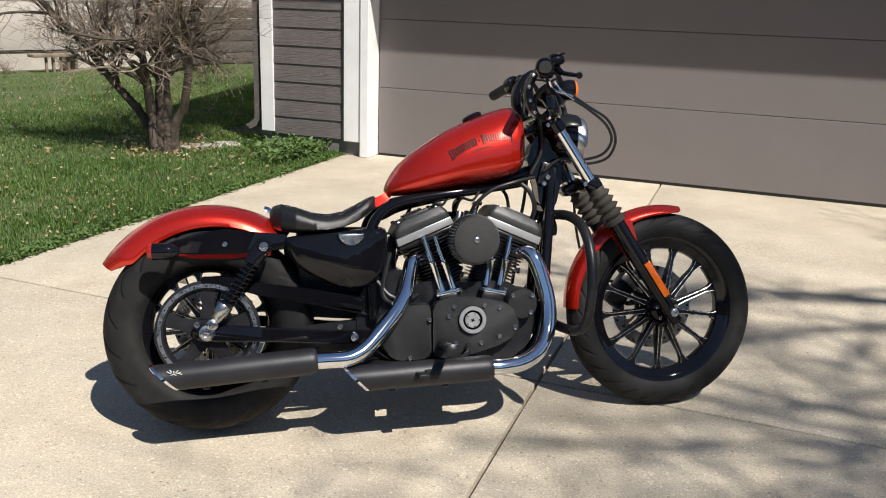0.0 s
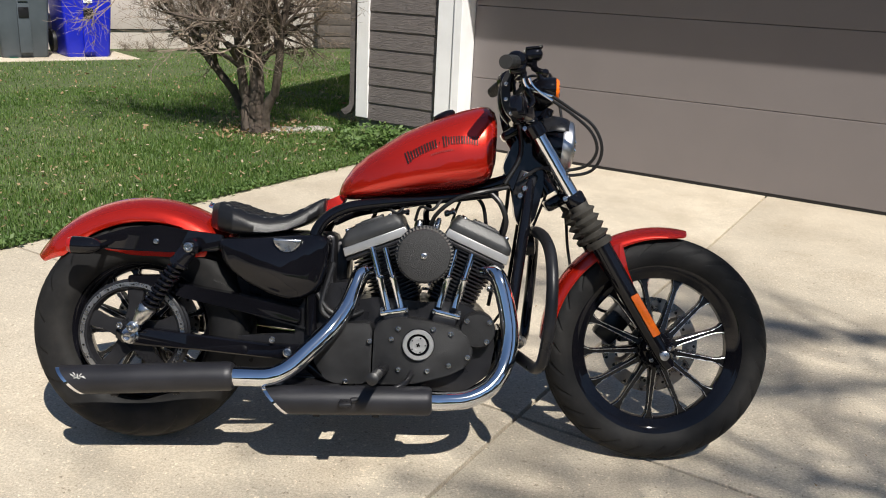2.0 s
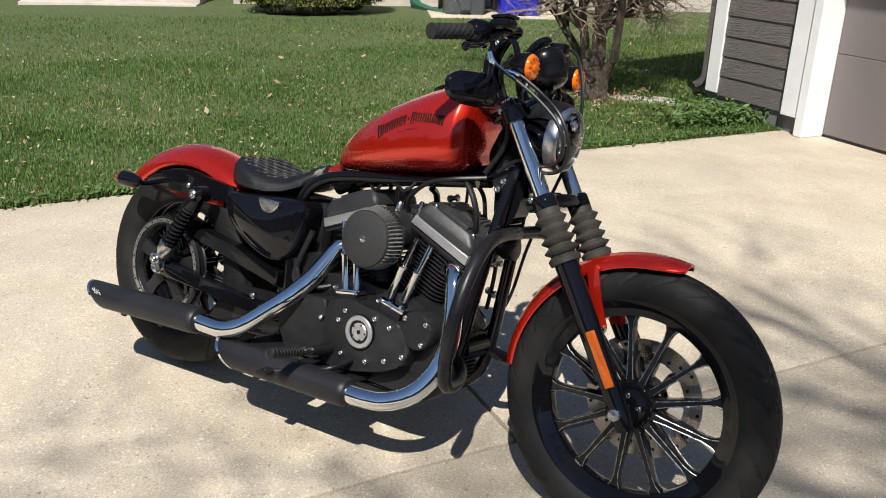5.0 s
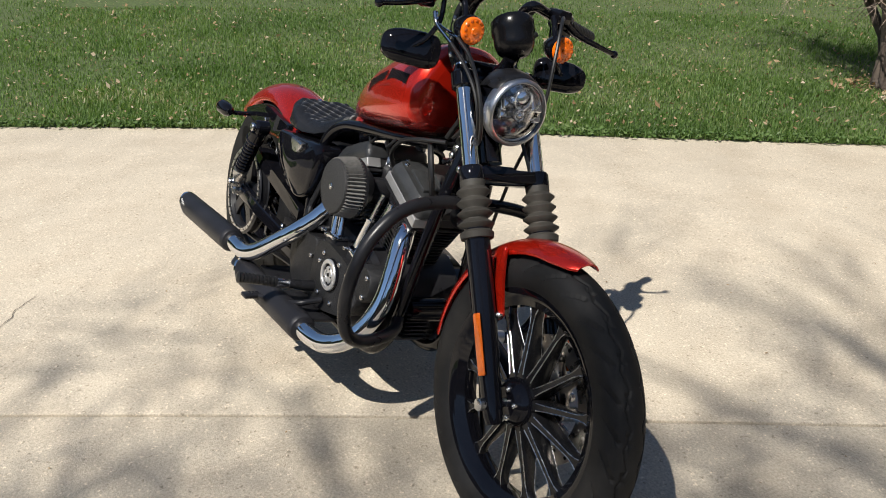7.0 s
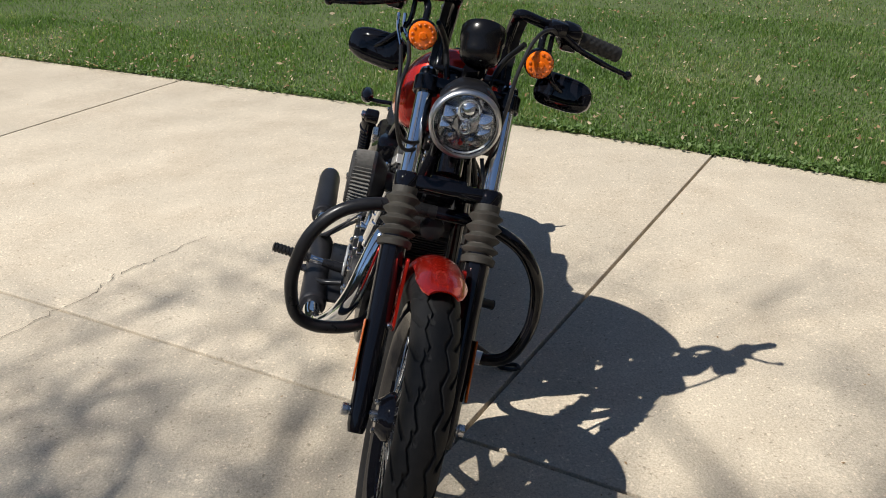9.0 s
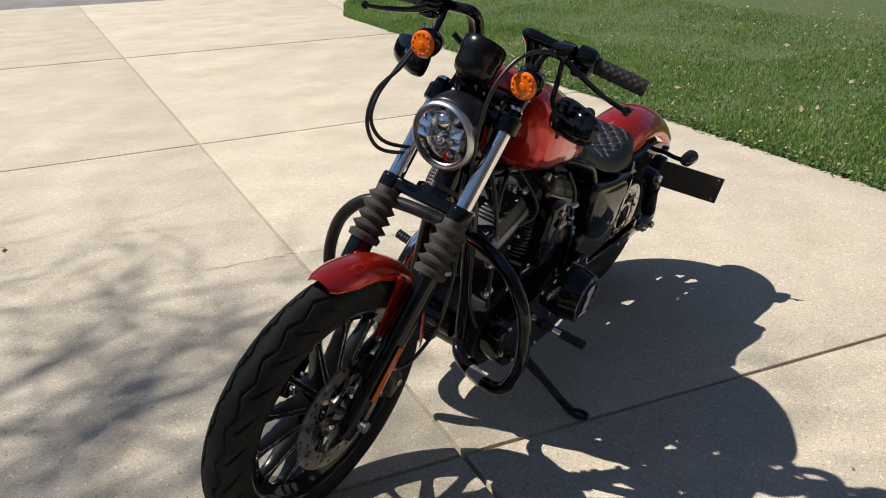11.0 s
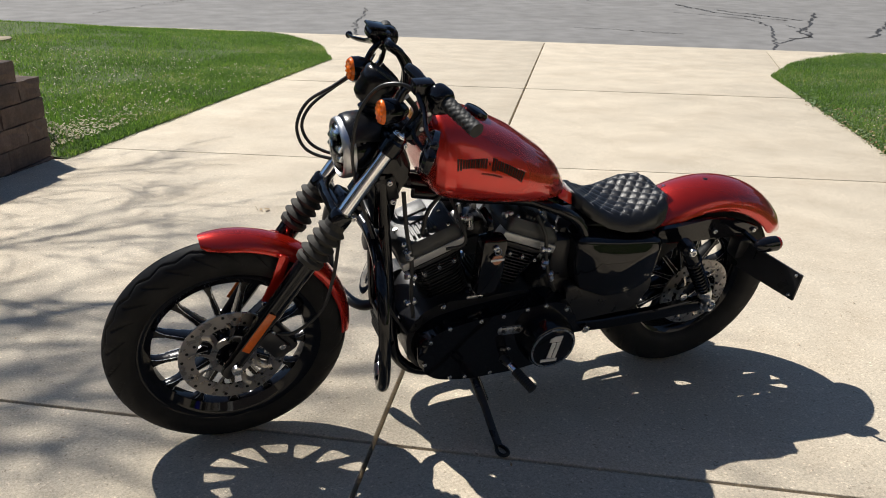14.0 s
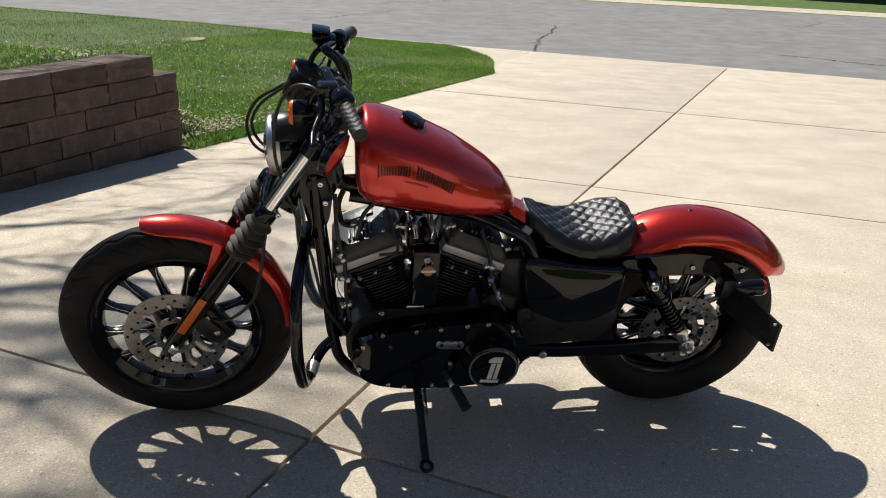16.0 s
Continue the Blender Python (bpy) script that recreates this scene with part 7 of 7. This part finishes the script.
# ---- trees ----
def branch(bm, p, d, length, r, depth, rg, sides, spread, droop, twigs, kids=(3, 4, 4, 4, 5, 5), least=0.0016, wander=0.16, ratio=(0.5, 0.8), low=0.3):
    """One curved, tapering limb and its children."""
    n = 5 if depth > 1 else 4
    pts, rs = [p.copy()], [r]
    for i in range(n):
        d = (d + Vector((rg.gauss(0, 1), rg.gauss(0, 1), rg.gauss(0, 1))) * wander + Vector((0, 0, droop))).normalized()
        p = p + d * (length / n)
        pts.append(p.copy())
        rs.append(r * (1 - 0.55 * (i + 1) / n))
    if r < 0.012:
        twigs.append((pts, rs))
    else:
        sweep(bm, pts, rs, sides)
    if depth <= 0:
        return
    for k in range(kids[min(depth, len(kids)) - 1]):
        f = rg.uniform(low, 1.0)
        i = min(n - 1, int(f * n))
        o = pts[i].lerp(pts[i + 1], f * n - i)
        ax = d.orthogonal().normalized()
        ax = Matrix.Rotation(rg.uniform(0, 6.283), 3, d) @ ax
        nd = (d * rg.uniform(0.5, 1.0) + ax * rg.uniform(0.6, 1.1) * spread).normalized()
        branch(bm, o, nd, length * rg.uniform(*ratio), max(least, rs[i] * rg.uniform(0.45, 0.65)), depth - 1, rg, max(4, sides - 2), spread, droop * 0.7, twigs, kids, least, wander, (0.5, 0.8))


def twig_mesh(name, twigs, material, parent, label):
    verts, faces = [], []
    for pts, rs in twigs:
        base = len(verts)
        for i, (p, r) in enumerate(zip(pts, rs)):
            t = (pts[min(i + 1, len(pts) - 1)] - pts[max(i - 1, 0)]).normalized()
            u = t.orthogonal().normalized()
            w = t.cross(u)
            for k in range(3):
                a = 2.0944 * k
                verts.append(p + (u * math.cos(a) + w * math.sin(a)) * r)
        for i in range(len(pts) - 1):
            for k in range(3):
                faces.append((base + 3 * i + k, base + 3 * i + (k + 1) % 3, base + 3 * i + 3 + (k + 1) % 3, base + 3 * i + 3 + k))
    return tagged(arrays(name, verts, faces, material, parent, label), kind="stuff")


yard_tree = tagged(new("tree"), "bare multi-stemmed ornamental tree on the lawn", "tree")
rg = random.Random(11)
bm, twigs = bmesh.new(), []
TB = W(3.04, 3.99, 0.03)
for dv, du, lean_v, lean_u, r, ln in ((0.135, 0.0, 0.36, 0.05, 0.034, 1.6), (0.045, 0.06, 0.12, 0.12, 0.040, 1.7), (-0.035, -0.01, -0.04, 0.0, 0.060, 1.7), (0.03, -0.07, 0.06, -0.14, 0.036, 1.6), (-0.125, 0.03, -0.20, 0.08, 0.036, 1.5)):
    o = TB + V * dv * 0.72 + U * du
    d = (V * lean_v + U * lean_u + Vector((0, 0, 1))).normalized()
    knee = o + V * (lean_v * 0.36 + dv * 0.25) + Vector((0, 0, 0.36))
    sweep(bm, spline([o - Vector((0, 0, 0.12)), o + Vector((0, 0, 0.03)), o + V * (lean_v * 0.12 + rg.uniform(-0.02, 0.02)) + Vector((0, 0, 0.18)), knee], 4), [r * q for q in np.linspace(1.35, 1.0, 13)], 12)
    branch(bm, knee - d * 0.03, d, ln, r, 4, rg, 10, 0.9, 0.07, twigs, (4, 5, 5, 18), 0.0018, 0.17, (0.20, 0.40), 0.10)
for v in bm.verts:
    v.co += Vector((noise.noise(v.co * 11), noise.noise(v.co * 11 + Vector((9, 0, 0))), 0)) * 0.022
part("trunk", bm, BARK, yard_tree, "rough grey-brown bark", sharp=60)
twig_mesh("crown", twigs, TWIG, yard_tree, "dense bare twigs")

street_tree = tagged(new("tree"), "tall bare tree beyond the retaining wall casting branch shadows", "tree")
rg = random.Random(23)
bm, twigs = bmesh.new(), []
SB = Vector((6.5, -5.5, 0.25))
sweep(bm, spline([SB, SB + Vector((0, 0, 0.5)), SB + Vector((0.05, 0.1, 4.0)), SB + Vector((0.1, 0.1, 8.0)), SB + Vector((0.15, 0.0, 10.0))], 6), [0.055 - 0.0019 * k for k in range(25)], 12)
lathe(bm, SB, (0, 0, 1), [(0.20, 0), (0.13, 0.3), (0.10, 1.5), (0.07, 4.0)], 14)
heights = [4.25 + 0.185 * k for k in range(12)] + [6.40 + 0.10 * k for k in range(11)] + [7.3 + 0.25 * k for k in range(5)] + [8.6 + 0.09 * k for k in range(13)]
for k, z in enumerate(heights):
    west = k % 2 == 0
    a = (math.pi + rg.uniform(-0.2, 0.2)) if west else rg.uniform(-1.3, 1.3)
    reach = float(np.interp(z, [4, 5, 6, 7.4, 7.6, 8.4, 8.8, 9.6, 10.2, 11], [3.4, 3.4, 3.5, 3.5, 2.2, 1.9, 2.7, 2.9, 2.5, 1.5])) if west else 1.9
    branch(bm, SB + Vector((0.05, 0.1, z - 0.4)), Vector((math.cos(a), math.sin(a), 0.05)).normalized(), reach, 0.028, 3, rg, 6, 0.6, 0.0, twigs, (4, 4, 7), 0.0038, 0.13, (0.20, 0.34))
part("trunk", bm, BARK, street_tree, "grey bark", sharp=60)
twig_mesh("crown", twigs, TWIG, street_tree, "bare budding twigs")


# ---- leaves, bush, grass ----
def scatter(name, placer, count, size, material, label, category, seed, kind="stuff", flat=0.3, parent=None):
    """Many small bent leaves, two triangles each."""
    rs = np.random.RandomState(seed)
    c = placer(rs, count)
    m = len(c)
    a = rs.uniform(0, 2 * np.pi, m)
    tilt = rs.normal(0, flat, m)
    dx = np.stack([np.cos(a) * np.cos(tilt), np.sin(a) * np.cos(tilt), np.sin(tilt)], 1)
    b = rs.normal(0, flat, m)
    dy = np.stack([-np.sin(a) * np.cos(b), np.cos(a) * np.cos(b), np.sin(b)], 1)
    s = rs.uniform(size * 0.5, size, m)[:, None]
    v = np.stack([c - dx * s, c + dy * s * 0.55, c + dx * s * rs.uniform(0.8, 1.2, (m, 1)) + np.array([0, 0, 1.0]) * s * 0.25, c - dy * s * 0.55], 1).reshape(-1, 3)
    me = bpy.data.meshes.new(name)
    me.vertices.add(4 * m)
    me.vertices.foreach_set("co", v.ravel())
    me.loops.add(4 * m)
    me.loops.foreach_set("vertex_index", np.arange(4 * m))
    me.polygons.add(m)
    me.polygons.foreach_set("loop_start", np.arange(0, 4 * m, 4))
    me.polygons.foreach_set("loop_total", np.full(m, 4))
    me.materials.append(material)
    me.update(calc_edges=True)
    ob = new(name, me)
    ob.parent = parent
    return tagged(ob, label, category if parent is None else "", kind=kind)


def to_world(u, v, z):
    return np.stack([CROSS.x + U.x * u + V.x * v, CROSS.y + U.y * u + V.y * v, z + grade(u, v)], 1)


def lobes(centers):
    def place(rs, n):
        out = []
        for (s, o, z, rx, ry, rz), k in zip(centers, rs.multinomial(n, [1 / len(centers)] * len(centers))):
            d = rs.normal(0, 1, (k, 3))
            d /= np.linalg.norm(d, axis=1)[:, None]
            lump = 1 + 0.14 * np.sin(d[:, 0] * 9 + s) * np.sin(d[:, 1] * 8) + 0.1 * np.sin(d[:, 2] * 13 + d[:, 0] * 7)
            q = d * np.array([rx, ry, rz]) * (lump * rs.uniform(0.82, 1.03, k))[:, None]
            base = np.array(Nb(s, o, z))
            out.append(base + q[:, :1] * np.array(NS) + q[:, 1:2] * np.array(NN) + q[:, 2:] * np.array([0, 0, 1.0]))
        p = np.concatenate(out)
        return p[p[:, 2] > 0.22]
    return place


bush = tagged(new("bush"), "rounded olive-green juniper bush in front of the house", "bush")
LOBES = [(-3.35, 0.95, 0.62, 0.46, 0.50, 0.48), (-2.95, 1.05, 0.55, 0.42, 0.52, 0.40), (-2.45, 0.95, 0.66, 0.46, 0.55, 0.50), (-2.80, 0.80, 0.95, 0.55, 0.50, 0.50), (-3.50, 0.80, 0.90, 0.35, 0.45, 0.45), (-2.25, 0.85, 0.75, 0.34, 0.45, 0.45), (-3.0, 1.15, 0.40, 0.75, 0.40, 0.22)]
scatter("needle_clumps", lobes(LOBES), 26000, 0.035, JUNIPER, "olive and yellow-green needle clumps", "bush", 3, flat=0.9, parent=bush)
# Solid dark brown lobes fill the bush behind the needle clumps.
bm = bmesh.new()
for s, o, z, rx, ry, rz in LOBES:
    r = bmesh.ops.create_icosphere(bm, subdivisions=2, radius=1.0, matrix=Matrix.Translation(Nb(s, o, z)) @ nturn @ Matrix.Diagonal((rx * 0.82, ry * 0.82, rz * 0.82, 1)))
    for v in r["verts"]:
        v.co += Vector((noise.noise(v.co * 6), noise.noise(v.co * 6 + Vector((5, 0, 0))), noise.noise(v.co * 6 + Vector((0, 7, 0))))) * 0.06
part("inner_lobes", bm, mat("bush_inside", (0.030, 0.028, 0.014), 0.95, 0.0, 0.5, 30, bump=1.0, bump_scale=40), bush, "solid dark brown lobes inside the needles")
small_bush = tagged(new("shrub"), "small leafless twiggy shrub against the foundation", "shrub")
rg = random.Random(4)
bm, twigs = bmesh.new(), []
for k in range(26):
    a = rg.uniform(0, 6.28)
    branch(bm, Nb(0.50 + 0.1 * math.cos(a), 0.35 + 0.1 * math.sin(a), 0.2), Vector((math.cos(a) * 0.7, math.sin(a) * 0.7, 0.9)).normalized(), 0.26, 0.006, 2, rg, 5, 0.9, 0.02, twigs)
bm.free()
twig_mesh("twig_clump", twigs, TWIG, small_bush, "thin brown stems")


def lawn_z(u, v):
    near = np.clip((u + 13.6) / 3, 0, 1)
    left = 0.012 + 0.010 * np.clip(v - LEFT_EDGE, 0, 5.0) * near
    right = 0.012 + 0.055 * np.clip(RIGHT_EDGE - v, 0, 5.0) * near
    t = np.clip((u + 3.75) / 0.9, 0, 1) * np.clip((-3.07 - v) / 0.2, 0, 1)
    right = np.where((v < -3.07) & (u > -3.75), np.maximum(right, right + (0.565 - grade(u, v) - right) * t), right)
    return np.where(v > 0, left, right)


def blades(name, regions, label, seed):
    """Grass: one tapering bent blade of two triangles for each root; regions of u, v and a count."""
    rs = np.random.RandomState(seed)
    us, vs = [], []
    for u0, u1, v0, v1, n in regions:
        us.append(rs.uniform(u0, u1, n))
        vs.append(v0 + (v1 - v0) * rs.uniform(0, 1, n))
    u, v = np.concatenate(us), np.concatenate(vs)
    patch = np.sin(u * 2.1 + 1.3 * np.sin(v * 1.7)) * np.sin(v * 2.6 + np.sin(u * 1.4)) + 0.5 * np.sin(u * 6.1 + v * 4.7)
    world_xy = to_world(u, v, u * 0)
    rel = world_xy[:, :2] - np.array([NO.x, NO.y])
    off = rel @ np.array([NN.x, NN.y]) / NK
    sc = rel @ np.array([NS.x, NS.y]) / NK
    bed = np.where(sc < -1.7, 1.65, np.where(sc < 0.25, 1.42, 0.7))
    keep = ((v < 0) | (off > bed)) & ~((v > 0) & (u > 3.75) & (v < 3.5)) & ~((v < 0) & (v > -3.24) & (u > -3.12)) & (rs.uniform(-1.2, 1.4, len(u)) > -patch * 0.6 - 0.6)
    u, v, patch = u[keep], v[keep], patch[keep]
    m = len(u)
    z = lawn_z(u, v) - 0.004
    p = to_world(u, v + np.where((v < 0) & (u > -3.12), 0, spread(u, v)), z)
    h = rs.uniform(0.018, 0.046, m) * (1 + 0.18 * patch)
    w = rs.uniform(0.0018, 0.0036, m)
    a, lean = rs.uniform(0, 2 * np.pi, m), rs.uniform(0.1, 0.9, m)
    d = np.stack([np.cos(a), np.sin(a), np.zeros(m)], 1)
    q = np.stack([-np.sin(a), np.cos(a), np.zeros(m)], 1)
    up = np.array([0, 0, 1.0])
    mid = p + d * (h * lean * 0.3)[:, None] + up * (h * 0.62)[:, None]
    tip = p + d * (h * lean)[:, None] + up * (h * np.sqrt(1 - 0.5 * lean ** 2))[:, None]
    co = np.stack([p - q * w[:, None], p + q * w[:, None], mid + q * (w * 0.8)[:, None], mid - q * (w * 0.8)[:, None], tip], 1).reshape(-1, 3)
    me = bpy.data.meshes.new(name)
    me.vertices.add(5 * m)
    me.vertices.foreach_set("co", co.ravel())
    k = np.arange(m)[:, None] * 5
    idx = np.concatenate([k + np.array([[0, 1, 2, 3]]), k + np.array([[3, 2, 4]])], 1)
    me.loops.add(7 * m)
    me.loops.foreach_set("vertex_index", idx.ravel())
    me.polygons.add(2 * m)
    st = np.stack([np.arange(m) * 7, np.arange(m) * 7 + 4], 1).ravel()
    me.polygons.foreach_set("loop_start", st)
    me.polygons.foreach_set("loop_total", np.tile([4, 3], m))
    me.materials.append(GRASS)
    me.update(calc_edges=True)
    return tagged(new(name, me), label, "grass", kind="stuff")


blades("grass_left", [(-2.5, 4.1, LEFT_EDGE - 0.01, 4.3, 90000), (-13.6, -2.5, LEFT_EDGE - 0.01, 4.3, 85000), (-4, 9, 4.3, 7.0, 150000), (-3, 11, 7.0, 12, 80000), (-13.6, -4, 4.3, 7.5, 50000), (-2.0, 4.0, LEFT_EDGE - 0.035, LEFT_EDGE + 0.10, 9000), (-10.0, -2.0, LEFT_EDGE - 0.03, LEFT_EDGE + 0.08, 8000)], "short spring lawn of green and straw blades", 1)
blades("grass_right", [(-10.0, -3.1, -4.0, RIGHT_EDGE + 0.01, 75000), (-13.6, -3.1, -7, -4.0, 110000), (-13.6, -10.0, -4.0, RIGHT_EDGE, 20000), (-10.0, -3.15, RIGHT_EDGE - 0.08, RIGHT_EDGE + 0.03, 7000), (-3.1, 2.0, -7, -3.2, 70000), (-13.6, 2, -14, -7, 90000)], "short spring lawn above the retaining wall", 2)
scatter("fallen_leaves", lambda rs, n: (lambda u, v: to_world(u, v, lawn_z(u, v) + 0.035))(rs.uniform(-6, 9, n), rs.uniform(LEFT_EDGE + 0.1, 8.2, n)), 260, 0.034, DRY, "dry tan leaves fallen on the lawn", "leaves", 6, flat=0.5)
scatter("lawn_flecks", lambda rs, n: (lambda u, v: to_world(u, v, lawn_z(u, v) + 0.045))(rs.uniform(-8, 1, n), rs.uniform(-7, RIGHT_EDGE - 0.1, n)), 3600, 0.015, PETAL, "pale dry flecks and petals on the lawn", "petals", 7, flat=0.5)
scatter("clover_flecks", lambda rs, n: (lambda u, v: to_world(u, v, lawn_z(u, v) + 0.036))(rs.uniform(-7, 9, n), LEFT_EDGE + 0.05 + np.abs(rs.uniform(0, 1, n)) ** 1.5 * 6), 5000, 0.017, DRY, "pale dry flecks scattered through the lawn", "leaves", 17, flat=0.5)
scatter("edge_weeds", lambda rs, n: (lambda u, v: to_world(u, v + spread(u, v), 0.012 + rs.uniform(0.0, 0.03, n)))(rs.uniform(-8, 3.5, n), LEFT_EDGE + rs.normal(0.0, 0.028, n)), 5200, 0.020, WEED, "low clover and weeds along the lawn edge", "weeds", 19, flat=0.5)
scatter("edge_litter", lambda rs, n: (lambda u, v: to_world(u, v, lawn_z(u, v) + 0.035))(-3.9 + rs.normal(0, 0.55, n), RIGHT_EDGE - 0.12 - np.abs(rs.normal(0, 0.28, n))), 420, 0.019, PETAL, "pale fallen petals near the lawn edge", "petals", 27, flat=0.5)
scatter("wall_end_litter", lambda rs, n: (lambda u, v: to_world(u, v, lawn_z(u, v) + 0.03))(-3.25 + rs.normal(0, 0.35, n), -3.0 - np.abs(rs.normal(0, 0.35, n))), 420, 0.024, PETAL, "pale fallen petals and leaves by the wall end", "leaves", 18, flat=0.5)
scatter("weeds", lambda rs, n: (lambda u, v: to_world(u, v + spread(u, v), 0.03 + rs.uniform(0.0, 0.11, n)))(rs.normal(3.42, 0.24, n), np.abs(rs.normal(0, 0.28, n)) + LEFT_EDGE + 0.12), 1500, 0.030, WEED, "broad-leaved weeds at the garage corner", "weeds", 8, flat=0.5)
scatter("bed_litter", lambda rs, n: (lambda s, o: np.array([Nb(a, b, 0.245) for a, b in zip(s, o)]))(rs.uniform(-2.0, 3.2, n), rs.uniform(0.1, 1.1, n) * 0.9), 900, 0.05, DRY, "dry stalks and leaves in the mulch bed", "leaves", 9, flat=0.8)
scatter("tree_litter", lambda rs, n: (lambda u, v: to_world(u, v, lawn_z(u, v) + rs.uniform(0.01, 0.05, n)))(3.03 + rs.normal(0.1, 0.28, n), 3.93 + rs.normal(0, 0.25, n)), 260, 0.026, DRY, "dry leaves and stalks round the tree", "leaves", 12, flat=0.7)
for k in range(4):
    bm = bmesh.new()
    poly = [(0.16 * math.cos(a) * (1 + 0.25 * math.sin(3 * a + k)), 0.10 * math.sin(a) * (1 + 0.2 * math.cos(2 * a + k))) for a in np.linspace(0, 2 * math.pi, 12)[:-1]]
    prism(bm, poly, lambda a, b, d: W(3.23 + 0.10 * k + b * 0.7, 3.90 - 0.075 * k + a * 0.8, d), -0.02, 0.045 + 0.006 * (k % 2), 0.012)
    tagged(part("edging_stone", bm, STONE), "pale flat edging stone in the lawn", "stone", group="edging stones")

for k, (u0, v0, a0) in enumerate(((-2.97, -3.40, 1.3), (-2.90, -3.62, 1.1))):
    bm = bmesh.new()
    poly = [(0.12 * math.cos(a) * (1 + 0.22 * math.sin(2 * a + k)), 0.07 * math.sin(a) * (1 + 0.2 * math.cos(3 * a + k))) for a in np.linspace(0, 2 * math.pi, 10)[:-1]]
    prism(bm, poly, lambda a, b, d: level(u0 + a * math.cos(a0) - b * math.sin(a0), v0 + a * math.sin(a0) + b * math.cos(a0), d), 0.40, 0.548 + 0.006 * k, 0.012)
    tagged(part("flat_stone", bm, STONE), "pale flat stone laid at the end of the retaining wall", "stone", group="stones at the wall end")
scatter("wall_plant", lambda rs, n: (lambda u, v, h: to_world(u, v, 0.50 + h - grade(u, v)))(-2.93 + rs.normal(0, 0.05, n), -3.30 + rs.normal(0, 0.06, n), rs.uniform(0.0, 0.09, n)), 240, 0.024, WEED, "small leafy plant at the end of the retaining wall", "plant", 21, flat=0.6)

# ---- small things on the concrete and the street ----
bm = bmesh.new()
rg = random.Random(8)


ROAD_Z = float(grade(-14.0, 0.0)) - 0.028


def crack(bm, pts, w, z, lift):
    pts = [Vector(p) for p in pts]
    line = []
    for a, b in zip(pts, pts[1:]):
        for k in range(10):
            p = a.lerp(b, k / 10)
            line.append(p + Vector((rg.gauss(0, 1), rg.gauss(0, 1), 0)) * lift)
    for i in range(len(line) - 1):
        a, b = line[i], line[i + 1]
        s = (b - a).cross(Vector((0, 0, 1))).normalized() * w * rg.uniform(0.5, 1.3)
        q = [bm.verts.new(Vector((p.x, p.y, z))) for p in (a - s, a + s, b + s, b - s)]
        bm.faces.new(q)


crack(bm, [W(-1.56, 0.72), W(-1.575, 0.45), W(-1.60, 0.28), W(-1.55, 0.14), W(-1.565, -0.1), W(-1.56, -0.4)], 0.0013, float(grade(-1.56, 0.2)) + 0.0035, 0.006)
tagged(part("hairline_crack", bm, JOINT), "thin dark crack across the concrete", "crack", kind="structure")
bm = bmesh.new()
for k in range(10):
    u0, v0 = rg.uniform(-26, -14.8), rg.uniform(-18, 10)
    a = rg.choice([0.1, 1.5, 1.3, 0.3, 2.9]) + rg.uniform(-0.3, 0.3)
    pts, p = [], Vector((u0, v0, 0))
    for j in range(rg.randint(4, 7)):
        pts.append(W(min(-14.4, p.x), p.y, 0))
        a += rg.uniform(-0.35, 0.35)
        p += Vector((math.cos(a), math.sin(a), 0)) * 0.8
    crack(bm, pts, rg.choice([0.012, 0.018, 0.03]), ROAD_Z, 0.03)
for run, w in (([(-10.75, 3.55), (-11.35, 3.77), (-12.6, 4.0), (-14.0, 4.31), (-15.0, 4.28), (-15.6, 4.1), (-16.6, 2.6)], 0.022),
               ([(-12.4, 4.3), (-12.77, 4.71), (-13.6, 4.7), (-14.6, 5.2), (-15.7, 5.5), (-17.5, 6.1)], 0.032),
               ([(-10.9, -3.2), (-11.6, -3.4), (-12.6, -3.7), (-13.9, -3.89), (-15.5, -4.3)], 0.016)):
    crack(bm, [W(a * 1.3, b * 1.12, 0) for a, b in run], w, ROAD_Z, 0.03)
tagged(part("road_cracks", bm, TAR), "dark sealed cracks in the street", "cracks", kind="stuff")
bm = bmesh.new()
lathe(bm, (2.738, -10.442, -0.035), (0.05, 0.05, 1), [(0.17, -0.05), (0.175, -0.01), (0.17, 0.0), (0.15, 0.004), (0.03, 0.006)], 30)
tagged(part("access_cover", bm, COVER), "round tan utility cover in the lawn", "utility cover")
scatter("driveway_leaf", lambda rs, n: np.array([[0.983, -2.228, -0.050], [1.003, -2.248, -0.047], [0.953, -2.218, -0.048]]), 3, 0.032, DRY, "curled dry leaf on the driveway", "leaf", 10, kind="", flat=0.6)
scatter("driveway_grit", lambda rs, n: to_world(rs.uniform(-6, 4, n), rs.uniform(-2.5, 2.6, n), np.full(n, 0.004)), 260, 0.0065, DRY, "scattered grit and specks on the concrete", "grit", 13, flat=0.3)
